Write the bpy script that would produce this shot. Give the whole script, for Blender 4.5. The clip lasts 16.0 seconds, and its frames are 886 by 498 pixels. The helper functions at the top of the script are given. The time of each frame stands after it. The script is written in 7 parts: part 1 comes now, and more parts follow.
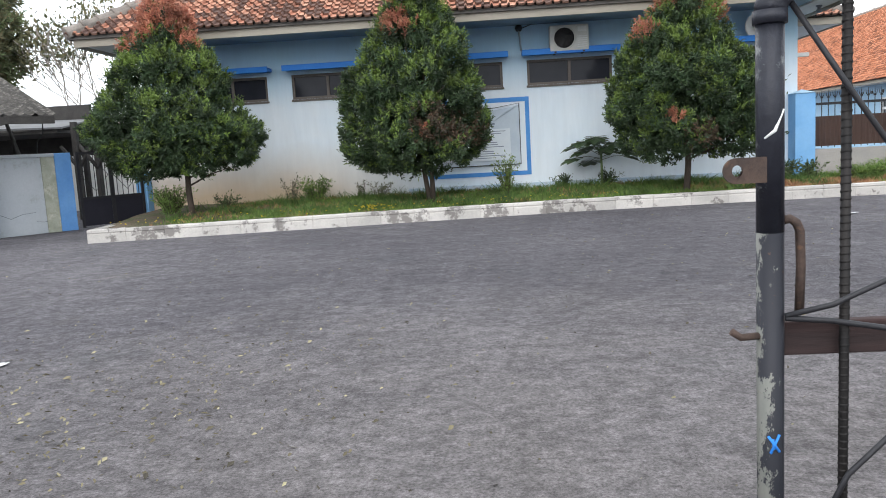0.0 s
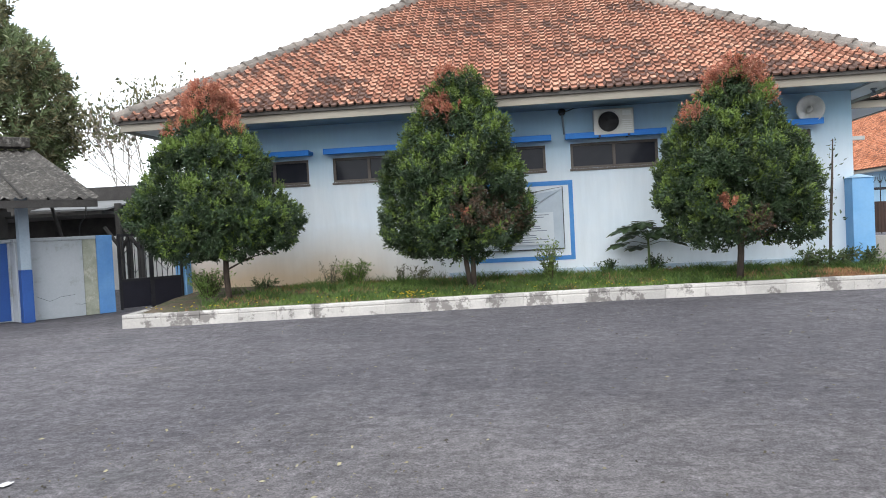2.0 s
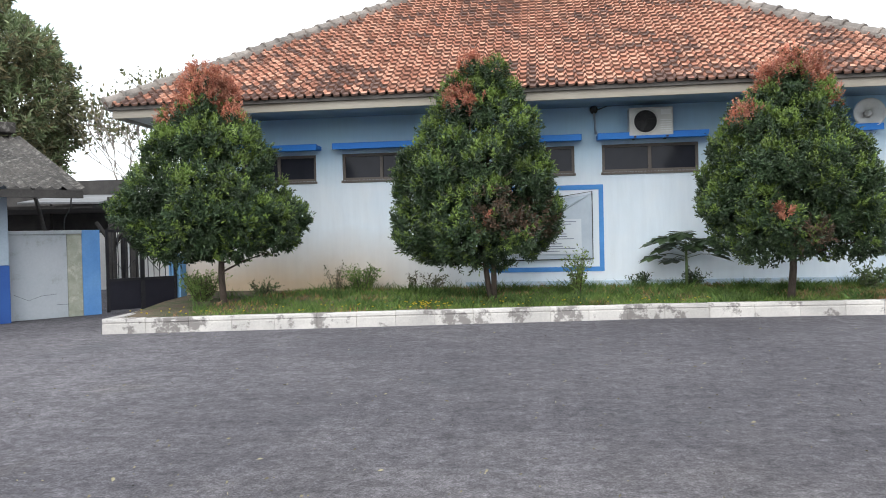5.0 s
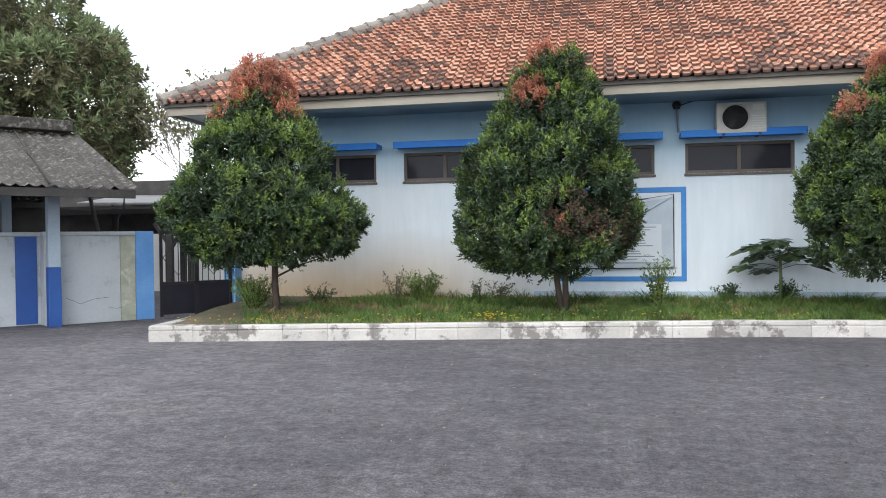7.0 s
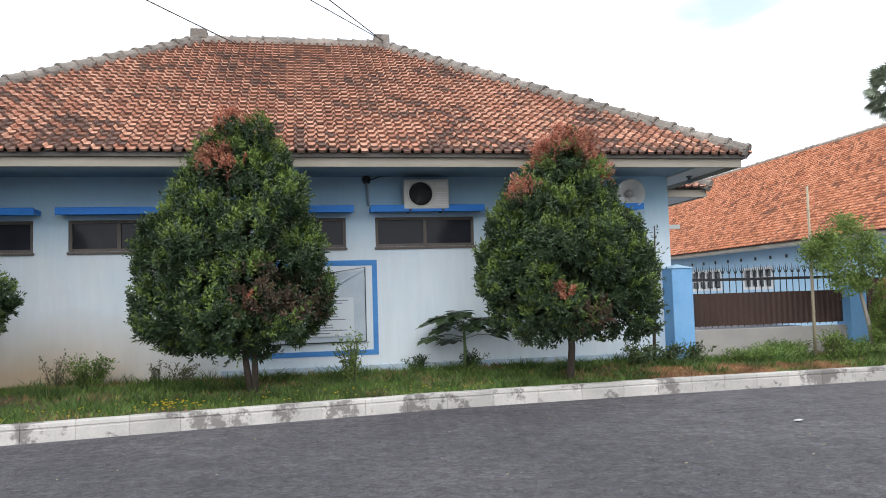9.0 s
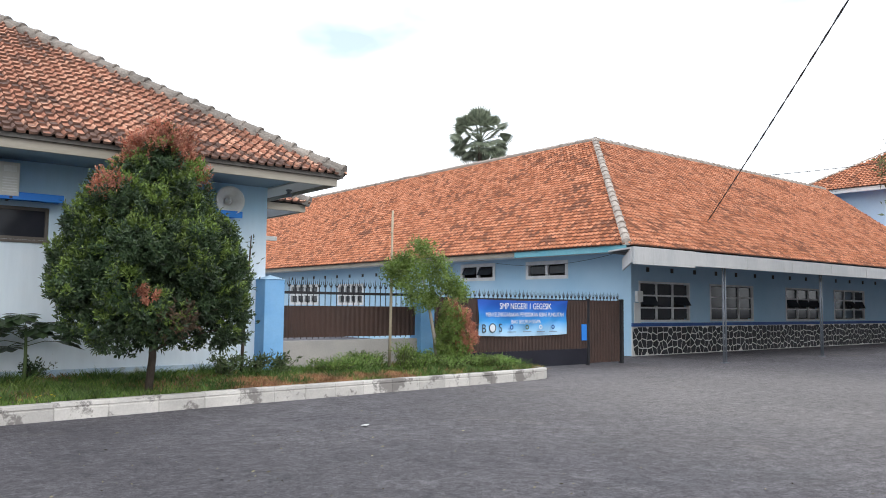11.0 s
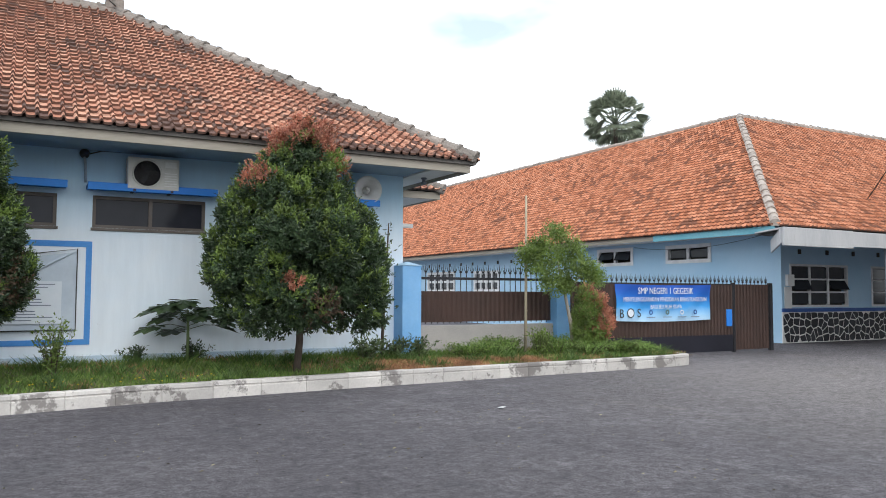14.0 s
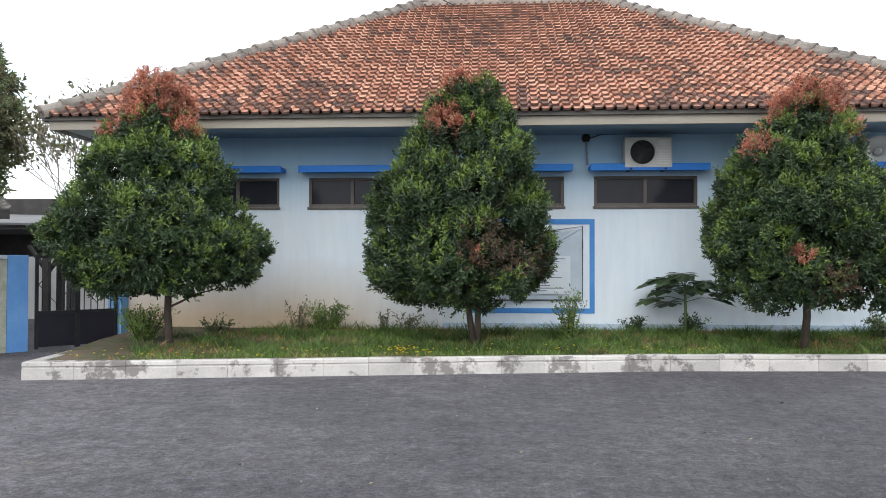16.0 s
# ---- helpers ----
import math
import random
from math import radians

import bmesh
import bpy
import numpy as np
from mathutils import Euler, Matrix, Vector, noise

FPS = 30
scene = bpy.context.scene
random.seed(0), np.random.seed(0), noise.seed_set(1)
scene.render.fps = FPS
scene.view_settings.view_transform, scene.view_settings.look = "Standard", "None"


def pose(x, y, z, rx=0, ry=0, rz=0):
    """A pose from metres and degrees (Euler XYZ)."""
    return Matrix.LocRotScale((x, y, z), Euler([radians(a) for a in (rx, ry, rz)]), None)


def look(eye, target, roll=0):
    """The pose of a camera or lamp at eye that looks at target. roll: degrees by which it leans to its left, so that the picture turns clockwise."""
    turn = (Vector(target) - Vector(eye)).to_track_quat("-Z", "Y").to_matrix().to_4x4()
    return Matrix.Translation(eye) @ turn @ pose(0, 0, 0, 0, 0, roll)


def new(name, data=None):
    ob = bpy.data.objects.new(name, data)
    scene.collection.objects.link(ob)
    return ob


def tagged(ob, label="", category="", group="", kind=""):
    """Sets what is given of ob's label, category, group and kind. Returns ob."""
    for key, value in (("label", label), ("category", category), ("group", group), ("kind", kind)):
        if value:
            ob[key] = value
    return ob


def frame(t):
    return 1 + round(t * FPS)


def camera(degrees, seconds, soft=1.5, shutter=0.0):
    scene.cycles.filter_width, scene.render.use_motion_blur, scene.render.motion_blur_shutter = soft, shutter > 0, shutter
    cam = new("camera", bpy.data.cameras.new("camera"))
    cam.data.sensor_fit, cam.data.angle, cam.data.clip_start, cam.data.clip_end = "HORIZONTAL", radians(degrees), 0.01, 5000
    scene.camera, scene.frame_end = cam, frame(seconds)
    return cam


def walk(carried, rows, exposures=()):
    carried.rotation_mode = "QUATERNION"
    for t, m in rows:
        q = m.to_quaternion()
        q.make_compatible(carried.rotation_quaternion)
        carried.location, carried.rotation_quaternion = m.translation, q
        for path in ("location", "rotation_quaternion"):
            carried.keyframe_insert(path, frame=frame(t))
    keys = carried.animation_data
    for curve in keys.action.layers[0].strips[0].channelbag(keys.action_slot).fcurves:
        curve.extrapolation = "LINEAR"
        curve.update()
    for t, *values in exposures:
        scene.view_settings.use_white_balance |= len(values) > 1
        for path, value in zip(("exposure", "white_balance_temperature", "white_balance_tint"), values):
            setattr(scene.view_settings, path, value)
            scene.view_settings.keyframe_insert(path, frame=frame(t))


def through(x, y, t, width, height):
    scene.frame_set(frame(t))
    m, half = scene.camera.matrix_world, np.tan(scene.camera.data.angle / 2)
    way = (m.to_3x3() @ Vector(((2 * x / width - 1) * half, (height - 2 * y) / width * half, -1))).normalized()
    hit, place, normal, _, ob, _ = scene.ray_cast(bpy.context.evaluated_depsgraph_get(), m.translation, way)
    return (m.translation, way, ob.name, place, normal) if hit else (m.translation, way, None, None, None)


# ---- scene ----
cam = camera(59.4, 16.0, soft=0.95)
PATH = [
    (0, (0.573, -0.145, 1.199), (0.435, 1.834, 0.943), -3.2),
    (0.5, (0.574, -0.053, 1.282), (0.426, 1.934, 1.106), -4.0),
    (1, (0.551, -0.013, 1.341), (0.393, 1.977, 1.23), -3.6),
    (1.5, (0.525, 0.094, 1.361), (0.342, 2.084, 1.295), -2.9),
    (2, (0.523, 0.295, 1.37), (0.293, 2.281, 1.311), -2.9),
    (2.5, (0.468, 0.471, 1.36), (0.2, 2.453, 1.308), -2.6),
    (3, (0.386, 0.662, 1.332), (0.115, 2.643, 1.284), -1.8),
    (3.5, (0.316, 0.935, 1.334), (0.087, 2.921, 1.295), -1.5),
    (6, (0.162, 2.045, 1.297), (-0.14, 4.022, 1.261), -1.0),
    (6.5, (0.129, 2.316, 1.339), (-0.234, 4.283, 1.309), -1.1),
    (7, (0.044, 2.504, 1.342), (-0.367, 4.46, 1.315), -0.7),
    (7.5, (-0.05, 2.762, 1.422), (-0.421, 4.727, 1.452), -1.6),
    (8, (-0.029, 2.892, 1.452), (-0.234, 4.878, 1.553), -2.0),
    (8.5, (0.017, 2.923, 1.452), (0.029, 4.92, 1.564), -1.9),
    (9, (0.105, 2.968, 1.476), (0.465, 4.931, 1.603), -1.7),
    (9.5, (0.235, 2.965, 1.479), (0.837, 4.868, 1.614), -1.0),
    (10, (0.293, 2.998, 1.451), (1.098, 4.824, 1.594), -0.3),
    (10.2, (0.293, 3.007, 1.452), (1.201, 4.783, 1.597), -0.0),
    (12.3, (0.407, 2.926, 1.386), (1.887, 4.265, 1.51), 0.3),
    (12.5, (0.402, 2.93, 1.392), (1.882, 4.27, 1.509), 0.3),
    (13, (0.37, 2.94, 1.38), (1.769, 4.364, 1.496), 0.3),
    (13.5, (0.345, 2.934, 1.379), (1.493, 4.568, 1.497), 0.3),
    (14, (0.327, 2.94, 1.379), (1.291, 4.689, 1.493), 0.2),
    (14.5, (0.262, 2.958, 1.383), (0.899, 4.851, 1.476), 0.1),
    (15, (0.179, 2.923, 1.419), (0.433, 4.906, 1.493), -0.1),
    (15.5, (-0.002, 2.883, 1.426), (0.101, 4.879, 1.483), 0.0),
    (16, (-0.286, 2.889, 1.418), (-0.423, 4.884, 1.454), 0.1),
]

walk(cam, [(t, look(eye, target, roll)) for t, eye, target, roll in PATH],
     exposures=((0.0, 0.28), (2.5, 0.38), (7.2, 0.42), (8.0, 0.11), (9.5, 0.13), (13.0, 0.08), (14.5, 0.14), (16.0, 0.25)))

# ---- world, sun and exposure ----
SUN_FROM = Vector((-0.2, -1.0, 0.9)).normalized()
world = bpy.data.worlds.new("cloudy_sky")
scene.world = world
world.use_nodes = True
wn, wl = world.node_tree.nodes, world.node_tree.links
wn.clear()
w_out = wn.new("ShaderNodeOutputWorld")
w_bg = wn.new("ShaderNodeBackground")
w_sky = wn.new("ShaderNodeTexSky")
w_sky.sky_type = "NISHITA"
w_sky.sun_disc = False
w_sky.sun_elevation = math.asin(SUN_FROM.z)
w_sky.sun_rotation = math.atan2(SUN_FROM.x, SUN_FROM.y)
w_gain = wn.new("ShaderNodeMix")
w_gain.data_type, w_gain.blend_type = "RGBA", "MULTIPLY"
w_gain.inputs[0].default_value = 1.0
w_gain.inputs[7].default_value = (1.1, 1.1, 1.1, 1)
w_co = wn.new("ShaderNodeTexCoord")
w_map = wn.new("ShaderNodeMapping")
w_map.inputs["Scale"].default_value = (1.6, 1.6, 3.4)
w_map.inputs["Location"].default_value = (0.35, 0.2, 0.1)
w_map.inputs["Rotation"].default_value = (0, 0, radians(-51))
w_noise = wn.new("ShaderNodeTexNoise")
w_noise.inputs["Scale"].default_value = 1.5
w_noise.inputs["Detail"].default_value = 5
w_ramp = wn.new("ShaderNodeValToRGB")
w_ramp.color_ramp.elements[0].position, w_ramp.color_ramp.elements[0].color = 0.32, (0.3, 0.3, 0.3, 1)
w_ramp.color_ramp.elements[1].position, w_ramp.color_ramp.elements[1].color = 0.46, (1, 1, 1, 1)
w_mix = wn.new("ShaderNodeMix")
w_mix.data_type = "RGBA"
w_mix.inputs[7].default_value = (9.0, 9.45, 10.0, 1)
w_bg.inputs["Strength"].default_value = 0.175
wl.new(w_sky.outputs[0], w_gain.inputs[6])
wl.new(w_co.outputs["Generated"], w_map.inputs[0])
wl.new(w_map.outputs[0], w_noise.inputs["Vector"])
wl.new(w_noise.outputs["Fac"], w_ramp.inputs[0])
wl.new(w_ramp.outputs[0], w_mix.inputs[0])
wl.new(w_gain.outputs[2], w_mix.inputs[6])
wl.new(w_mix.outputs[2], w_bg.inputs["Color"])
wl.new(w_bg.outputs[0], w_out.inputs[0])

sun_data = bpy.data.lights.new("sun", "SUN")
sun_data.energy, sun_data.angle, sun_data.color = 1.5, radians(65), (1.0, 0.97, 0.93)
sun = new("sun", sun_data)
sun.matrix_world = look(SUN_FROM * 60, (0, 0, 0))

# ---- materials ----
def nodes_of(name, rough=0.8, metal=0.0, spec=0.4):
    m = bpy.data.materials.new(name)
    m.use_nodes = True
    n, l = m.node_tree.nodes, m.node_tree.links
    b = n["Principled BSDF"]
    b.inputs["Roughness"].default_value = rough
    b.inputs["Metallic"].default_value = metal
    b.inputs["Specular IOR Level"].default_value = spec
    return m, n, l, b


def noise_fac(n, l, scale, detail=4, stretch=(1, 1, 1), rough=0.6):
    geo = n.new("ShaderNodeNewGeometry")
    mp = n.new("ShaderNodeMapping")
    mp.inputs["Scale"].default_value = stretch
    t = n.new("ShaderNodeTexNoise")
    t.inputs["Scale"].default_value = scale
    t.inputs["Detail"].default_value = detail
    t.inputs["Roughness"].default_value = rough
    l.new(geo.outputs["Position"], mp.inputs[0])
    l.new(mp.outputs[0], t.inputs["Vector"])
    return t.outputs["Fac"]


def ramp(n, l, fac, *stops):
    r = n.new("ShaderNodeValToRGB")
    e = r.color_ramp.elements
    while len(e) < len(stops):
        e.new(0.5)
    for el, (p, c) in zip(e, stops):
        el.position = p
        el.color = (c, c, c, 1) if isinstance(c, (int, float)) else (*c, 1)
    l.new(fac, r.inputs[0])
    return r.outputs[0]


def mixed(n, l, fac, a, b, kind="MIX"):
    m = n.new("ShaderNodeMix")
    m.data_type, m.blend_type = "RGBA", kind
    for socket, v in ((m.inputs[0], fac), (m.inputs[6], a), (m.inputs[7], b)):
        if isinstance(v, (int, float)):
            socket.default_value = v
        elif isinstance(v, tuple):
            socket.default_value = (*v, 1)
        else:
            l.new(v, socket)
    return m.outputs[2]


def bump_to(n, l, b, fac, strength, dist=0.01):
    bp = n.new("ShaderNodeBump")
    bp.inputs["Strength"].default_value = strength
    bp.inputs["Distance"].default_value = dist
    l.new(fac, bp.inputs["Height"])
    l.new(bp.outputs[0], b.inputs["Normal"])


def surface(name, c1, c2, rough=0.8, metal=0.0, big=1.2, fine=40, bump=0.3, grain=0.25, dirt=None, dirt_at=(0.6, 0.72), dirt_scale=2.5,
            stretch=(1, 1, 1), vary=0.0, by="", spec=0.4, dist=0.005):
    """Two tones in large patches, fine grain, optional dirt patches, optional variation from piece to piece."""
    m, n, l, b = nodes_of(name, rough, metal, spec)
    col = mixed(n, l, ramp(n, l, noise_fac(n, l, big, 5, stretch), (0.35, 0), (0.65, 1)), c1, c2)
    f = noise_fac(n, l, fine, 6, stretch, 0.7)
    col = mixed(n, l, 1.0, col, ramp(n, l, f, (0.25, 1 - grain), (0.75, 1 + grain)), "MULTIPLY")
    if dirt:
        d = ramp(n, l, noise_fac(n, l, dirt_scale, 8, stretch, 0.72), (dirt_at[0], 0), (dirt_at[1], 1))
        col = mixed(n, l, d, col, dirt)
    if vary:
        if by == "object":
            r = n.new("ShaderNodeObjectInfo").outputs["Random"]
        else:
            r = n.new("ShaderNodeNewGeometry").outputs["Random Per Island"]
        col = mixed(n, l, 1.0, col, ramp(n, l, r, (0.0, 1 - vary), (1.0, 1 + vary)), "MULTIPLY")
    l.new(col, b.inputs["Base Color"])
    bump_to(n, l, b, f, bump, dist)
    return m


def asphalt_paint():
    m, n, l, b = nodes_of("asphalt", 0.9, 0, 0.25)
    patch = ramp(n, l, noise_fac(n, l, 0.30, 6), (0.38, 0), (0.62, 1))
    col = mixed(n, l, patch, (0.088, 0.083, 0.093), (0.127, 0.120, 0.130))
    drag = ramp(n, l, noise_fac(n, l, 1.3, 9, (1, 1, 1), 0.8), (0.38, 0.90), (0.62, 1.10))
    col = mixed(n, l, 1.0, col, drag, "MULTIPLY")
    rub = ramp(n, l, noise_fac(n, l, 8, 12, (1, 1, 1), 0.92), (0.41, 0.77), (0.59, 1.23))
    col = mixed(n, l, 1.0, col, rub, "MULTIPLY")
    grit = noise_fac(n, l, 70, 8, (1, 1, 1), 0.85)
    col = mixed(n, l, 1.0, col, ramp(n, l, grit, (0.40, 0.42), (0.60, 1.70)), "MULTIPLY")
    light = ramp(n, l, noise_fac(n, l, 18, 10, (1, 1, 1), 0.9), (0.575, 0), (0.65, 1))
    col = mixed(n, l, light, col, (0.27, 0.27, 0.275))
    worn = ramp(n, l, noise_fac(n, l, 0.8, 6), (0.56, 0), (0.68, 0.6))
    col = mixed(n, l, worn, col, (0.088, 0.089, 0.098))
    earth = ramp(n, l, noise_fac(n, l, 0.45, 5, (1, 1, 1), 0.6), (0.62, 0), (0.74, 0.35))
    col = mixed(n, l, earth, col, (0.20, 0.175, 0.15))
    geo = n.new("ShaderNodeNewGeometry")
    # a darker stretch along the bed and a paler one before the gate
    for at, near, far, tone, most in (((2.0, 9.3, 0), 2.5, 6.5, (0.060, 0.057, 0.065), 0.42), ((13.5, 9.0, 0), 3.0, 8.0, (0.205, 0.190, 0.182), 0.55)):
        away = n.new("ShaderNodeVectorMath")
        away.operation = "DISTANCE"
        l.new(geo.outputs["Position"], away.inputs[0])
        away.inputs[1].default_value = at
        rim = n.new("ShaderNodeMath")
        rim.operation = "MULTIPLY_ADD"
        l.new(noise_fac(n, l, 0.6, 7, (1, 1, 1), 0.7), rim.inputs[0])
        rim.inputs[1].default_value = 5.0
        l.new(away.outputs["Value"], rim.inputs[2])
        area = n.new("ShaderNodeMapRange")
        area.inputs[1].default_value, area.inputs[2].default_value = near + 2.5, far + 2.5
        area.inputs[3].default_value, area.inputs[4].default_value = most, 0.0
        l.new(rim.outputs[0], area.inputs[0])
        col = mixed(n, l, area.outputs[0], col, mixed(n, l, 1.0, tone, ramp(n, l, grit, (0.40, 0.55), (0.60, 1.45)), "MULTIPLY"))
    # dust trodden in at the entrance
    far_off = n.new("ShaderNodeVectorMath")
    far_off.operation = "DISTANCE"
    l.new(geo.outputs["Position"], far_off.inputs[0])
    far_off.inputs[1].default_value = (0.9, 1.2, 0)
    edge = n.new("ShaderNodeMath")
    edge.operation = "MULTIPLY_ADD"
    l.new(noise_fac(n, l, 1.1, 6), edge.inputs[0])
    edge.inputs[1].default_value = 4.0
    l.new(far_off.outputs["Value"], edge.inputs[2])
    dust = n.new("ShaderNodeMapRange")
    dust.inputs[1].default_value, dust.inputs[2].default_value = 3.0, 7.5
    dust.inputs[3].default_value, dust.inputs[4].default_value = 0.55, 0.0
    l.new(edge.outputs[0], dust.inputs[0])
    col = mixed(n, l, dust.outputs[0], col, mixed(n, l, 1.0, (0.235, 0.215, 0.208), ramp(n, l, grit, (0.40, 0.6), (0.60, 1.4)), "MULTIPLY"))
    blot = ramp(n, l, noise_fac(n, l, 2.4, 9, (1, 1, 1), 0.78), (0.40, 0.90), (0.60, 1.10))
    col = mixed(n, l, 1.0, col, blot, "MULTIPLY")
    stones = ramp(n, l, noise_fac(n, l, 24, 3, (1, 1, 1), 0.65), (0.36, 0.76), (0.64, 1.25))
    col = mixed(n, l, 1.0, col, stones, "MULTIPLY")
    clods = ramp(n, l, noise_fac(n, l, 8.5, 3, (1, 1, 1), 0.65), (0.36, 0.80), (0.64, 1.22))
    col = mixed(n, l, 1.0, col, clods, "MULTIPLY")
    scuff = ramp(n, l, noise_fac(n, l, 5.0, 10, (1, 1, 1), 0.82), (0.56, 0), (0.66, 0.28))
    col = mixed(n, l, scuff, col, (0.22, 0.21, 0.205))
    l.new(col, b.inputs["Base Color"])
    mix_h = n.new("ShaderNodeMath")
    mix_h.operation = "ADD"
    l.new(grit, mix_h.inputs[0])
    l.new(noise_fac(n, l, 14, 8, (1, 1, 1), 0.8), mix_h.inputs[1])
    bump_to(n, l, b, mix_h.outputs[0], 0.9, 0.016)
    return m


def pipe_paint(cx, half):
    """Zinc pipe whose black paint has peeled from one side."""
    m, n, l, b = nodes_of("half_peeled_black_pipe_paint", 0.5, 0.3, 0.4)
    geo = n.new("ShaderNodeNewGeometry")
    sep = n.new("ShaderNodeSeparateXYZ")
    l.new(geo.outputs["Position"], sep.inputs[0])
    mr = n.new("ShaderNodeMapRange")
    mr.inputs[1].default_value, mr.inputs[2].default_value = cx - half * 1.6, cx + half * 1.5
    l.new(sep.outputs[0], mr.inputs[0])
    add = n.new("ShaderNodeMath")
    add.operation = "MULTIPLY_ADD"
    l.new(noise_fac(n, l, 26, 9, (1, 1, 0.6), 0.75), add.inputs[0])
    add.inputs[1].default_value = 1.0
    half_x = n.new("ShaderNodeMath")
    half_x.operation = "MULTIPLY"
    half_x.inputs[1].default_value = 0.28
    l.new(mr.outputs[0], half_x.inputs[0])
    l.new(half_x.outputs[0], add.inputs[2])
    zinc = mixed(n, l, noise_fac(n, l, 40, 6, (1, 1, 0.5)), (0.22, 0.22, 0.195), (0.10, 0.105, 0.10))
    col = mixed(n, l, ramp(n, l, add.outputs[0], (0.545, 0), (0.575, 1)), zinc, (0.018, 0.019, 0.026))
    rust = ramp(n, l, noise_fac(n, l, 34, 6), (0.66, 0), (0.72, 0.8))
    l.new(mixed(n, l, rust, col, (0.11, 0.06, 0.035)), b.inputs["Base Color"])
    bump_to(n, l, b, add.outputs[0], 0.4, 0.002)
    return m


def height_mask(n, l, low, high, wobble=0.15, scale=3.0):
    """0 below low, 1 above high, by height, with an uneven edge."""
    geo = n.new("ShaderNodeNewGeometry")
    sep = n.new("ShaderNodeSeparateXYZ")
    l.new(geo.outputs["Position"], sep.inputs[0])
    add = n.new("ShaderNodeMath")
    add.operation = "MULTIPLY_ADD"
    l.new(noise_fac(n, l, scale, 6), add.inputs[0])
    add.inputs[1].default_value = wobble * 2
    l.new(sep.outputs[2], add.inputs[2])
    mr = n.new("ShaderNodeMapRange")
    mr.inputs[1].default_value, mr.inputs[2].default_value = low + wobble, high + wobble
    l.new(add.outputs[0], mr.inputs[0])
    return mr.outputs[0], sep


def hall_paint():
    """Old white wash with a sky-blue coat above the windows that also carries the eave shade, and earth splashed on its
    foot.
    """
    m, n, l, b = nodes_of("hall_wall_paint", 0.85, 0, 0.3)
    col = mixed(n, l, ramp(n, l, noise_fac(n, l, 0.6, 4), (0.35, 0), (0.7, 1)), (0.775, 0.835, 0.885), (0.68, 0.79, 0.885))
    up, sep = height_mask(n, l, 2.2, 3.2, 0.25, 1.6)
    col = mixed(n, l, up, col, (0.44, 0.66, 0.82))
    geo = n.new("ShaderNodeNewGeometry")
    mx = n.new("ShaderNodeMapRange")
    mx.inputs[1].default_value, mx.inputs[2].default_value = -0.5, -3.5
    l.new(sep.outputs[0], mx.inputs[0])
    low, _ = height_mask(n, l, 0.45, 1.5, 0.22, 1.3)
    inv = n.new("ShaderNodeMath")
    inv.operation = "SUBTRACT"
    inv.inputs[0].default_value = 1.0
    l.new(low, inv.inputs[1])
    mul = n.new("ShaderNodeMath")
    mul.operation = "MULTIPLY"
    l.new(inv.outputs[0], mul.inputs[0])
    l.new(mx.outputs[0], mul.inputs[1])
    col = mixed(n, l, mul.outputs[0], col, (0.56, 0.44, 0.31))
    flake = ramp(n, l, noise_fac(n, l, 5, 9, (1, 1, 1), 0.75), (0.645, 0), (0.675, 0.6))
    fl_low, _ = height_mask(n, l, 0.4, 1.2, 0.15, 2)
    inv2 = n.new("ShaderNodeMath")
    inv2.operation = "SUBTRACT"
    inv2.inputs[0].default_value = 1.0
    l.new(fl_low, inv2.inputs[1])
    mul2 = n.new("ShaderNodeMath")
    mul2.operation = "MULTIPLY"
    l.new(inv2.outputs[0], mul2.inputs[0])
    l.new(flake, mul2.inputs[1])
    col = mixed(n, l, mul2.outputs[0], col, (0.33, 0.31, 0.27))
    streak = ramp(n, l, noise_fac(n, l, 3.0, 6, (2.5, 2.5, 0.35), 0.7), (0.35, 0.96), (0.65, 1.02))
    col = mixed(n, l, 1.0, col, streak, "MULTIPLY")
    l.new(col, b.inputs["Base Color"])
    bump_to(n, l, b, noise_fac(n, l, 30, 6), 0.25, 0.006)
    return m


def tile_paint(name, by, mossy=0.0, fresh=(0.46, 0.208, 0.138), pale=(0.63, 0.355, 0.25), dark=(0.075, 0.056, 0.054), share=0.31):
    """Fired clay: every tile its own tone, and patches of tiles gone dark."""
    m, n, l, b = nodes_of(name, 0.85, 0, 0.25)
    if by == "object":
        r = n.new("ShaderNodeObjectInfo").outputs["Random"]
    else:
        r = n.new("ShaderNodeNewGeometry").outputs["Random Per Island"]
    col = ramp(n, l, r, (0.0, tuple(0.52 * v for v in fresh)), (0.25, fresh), (0.6, pale), (0.8, fresh), (1.0, tuple(0.64 * v for v in pale)))
    add = n.new("ShaderNodeMath")
    add.operation = "MULTIPLY_ADD"
    l.new(r, add.inputs[0])
    add.inputs[1].default_value = 0.30
    l.new(noise_fac(n, l, 0.85, 5, (1, 1, 1), 0.7), add.inputs[2])
    old = ramp(n, l, add.outputs[0], (1.03 - share - mossy, 0), (1.10 - share - mossy, 0.85))
    col = mixed(n, l, old, col, dark)
    soot = ramp(n, l, noise_fac(n, l, 7, 8, (1, 1, 1), 0.75), (0.47, 0), (0.72, 0.75))
    col = mixed(n, l, soot, col, (0.10, 0.060, 0.046))
    grain = noise_fac(n, l, 45, 6)
    col = mixed(n, l, 1.0, col, ramp(n, l, grain, (0.3, 0.8), (0.7, 1.2)), "MULTIPLY")
    l.new(col, b.inputs["Base Color"])
    bump_to(n, l, b, grain, 0.35, 0.006)
    return m


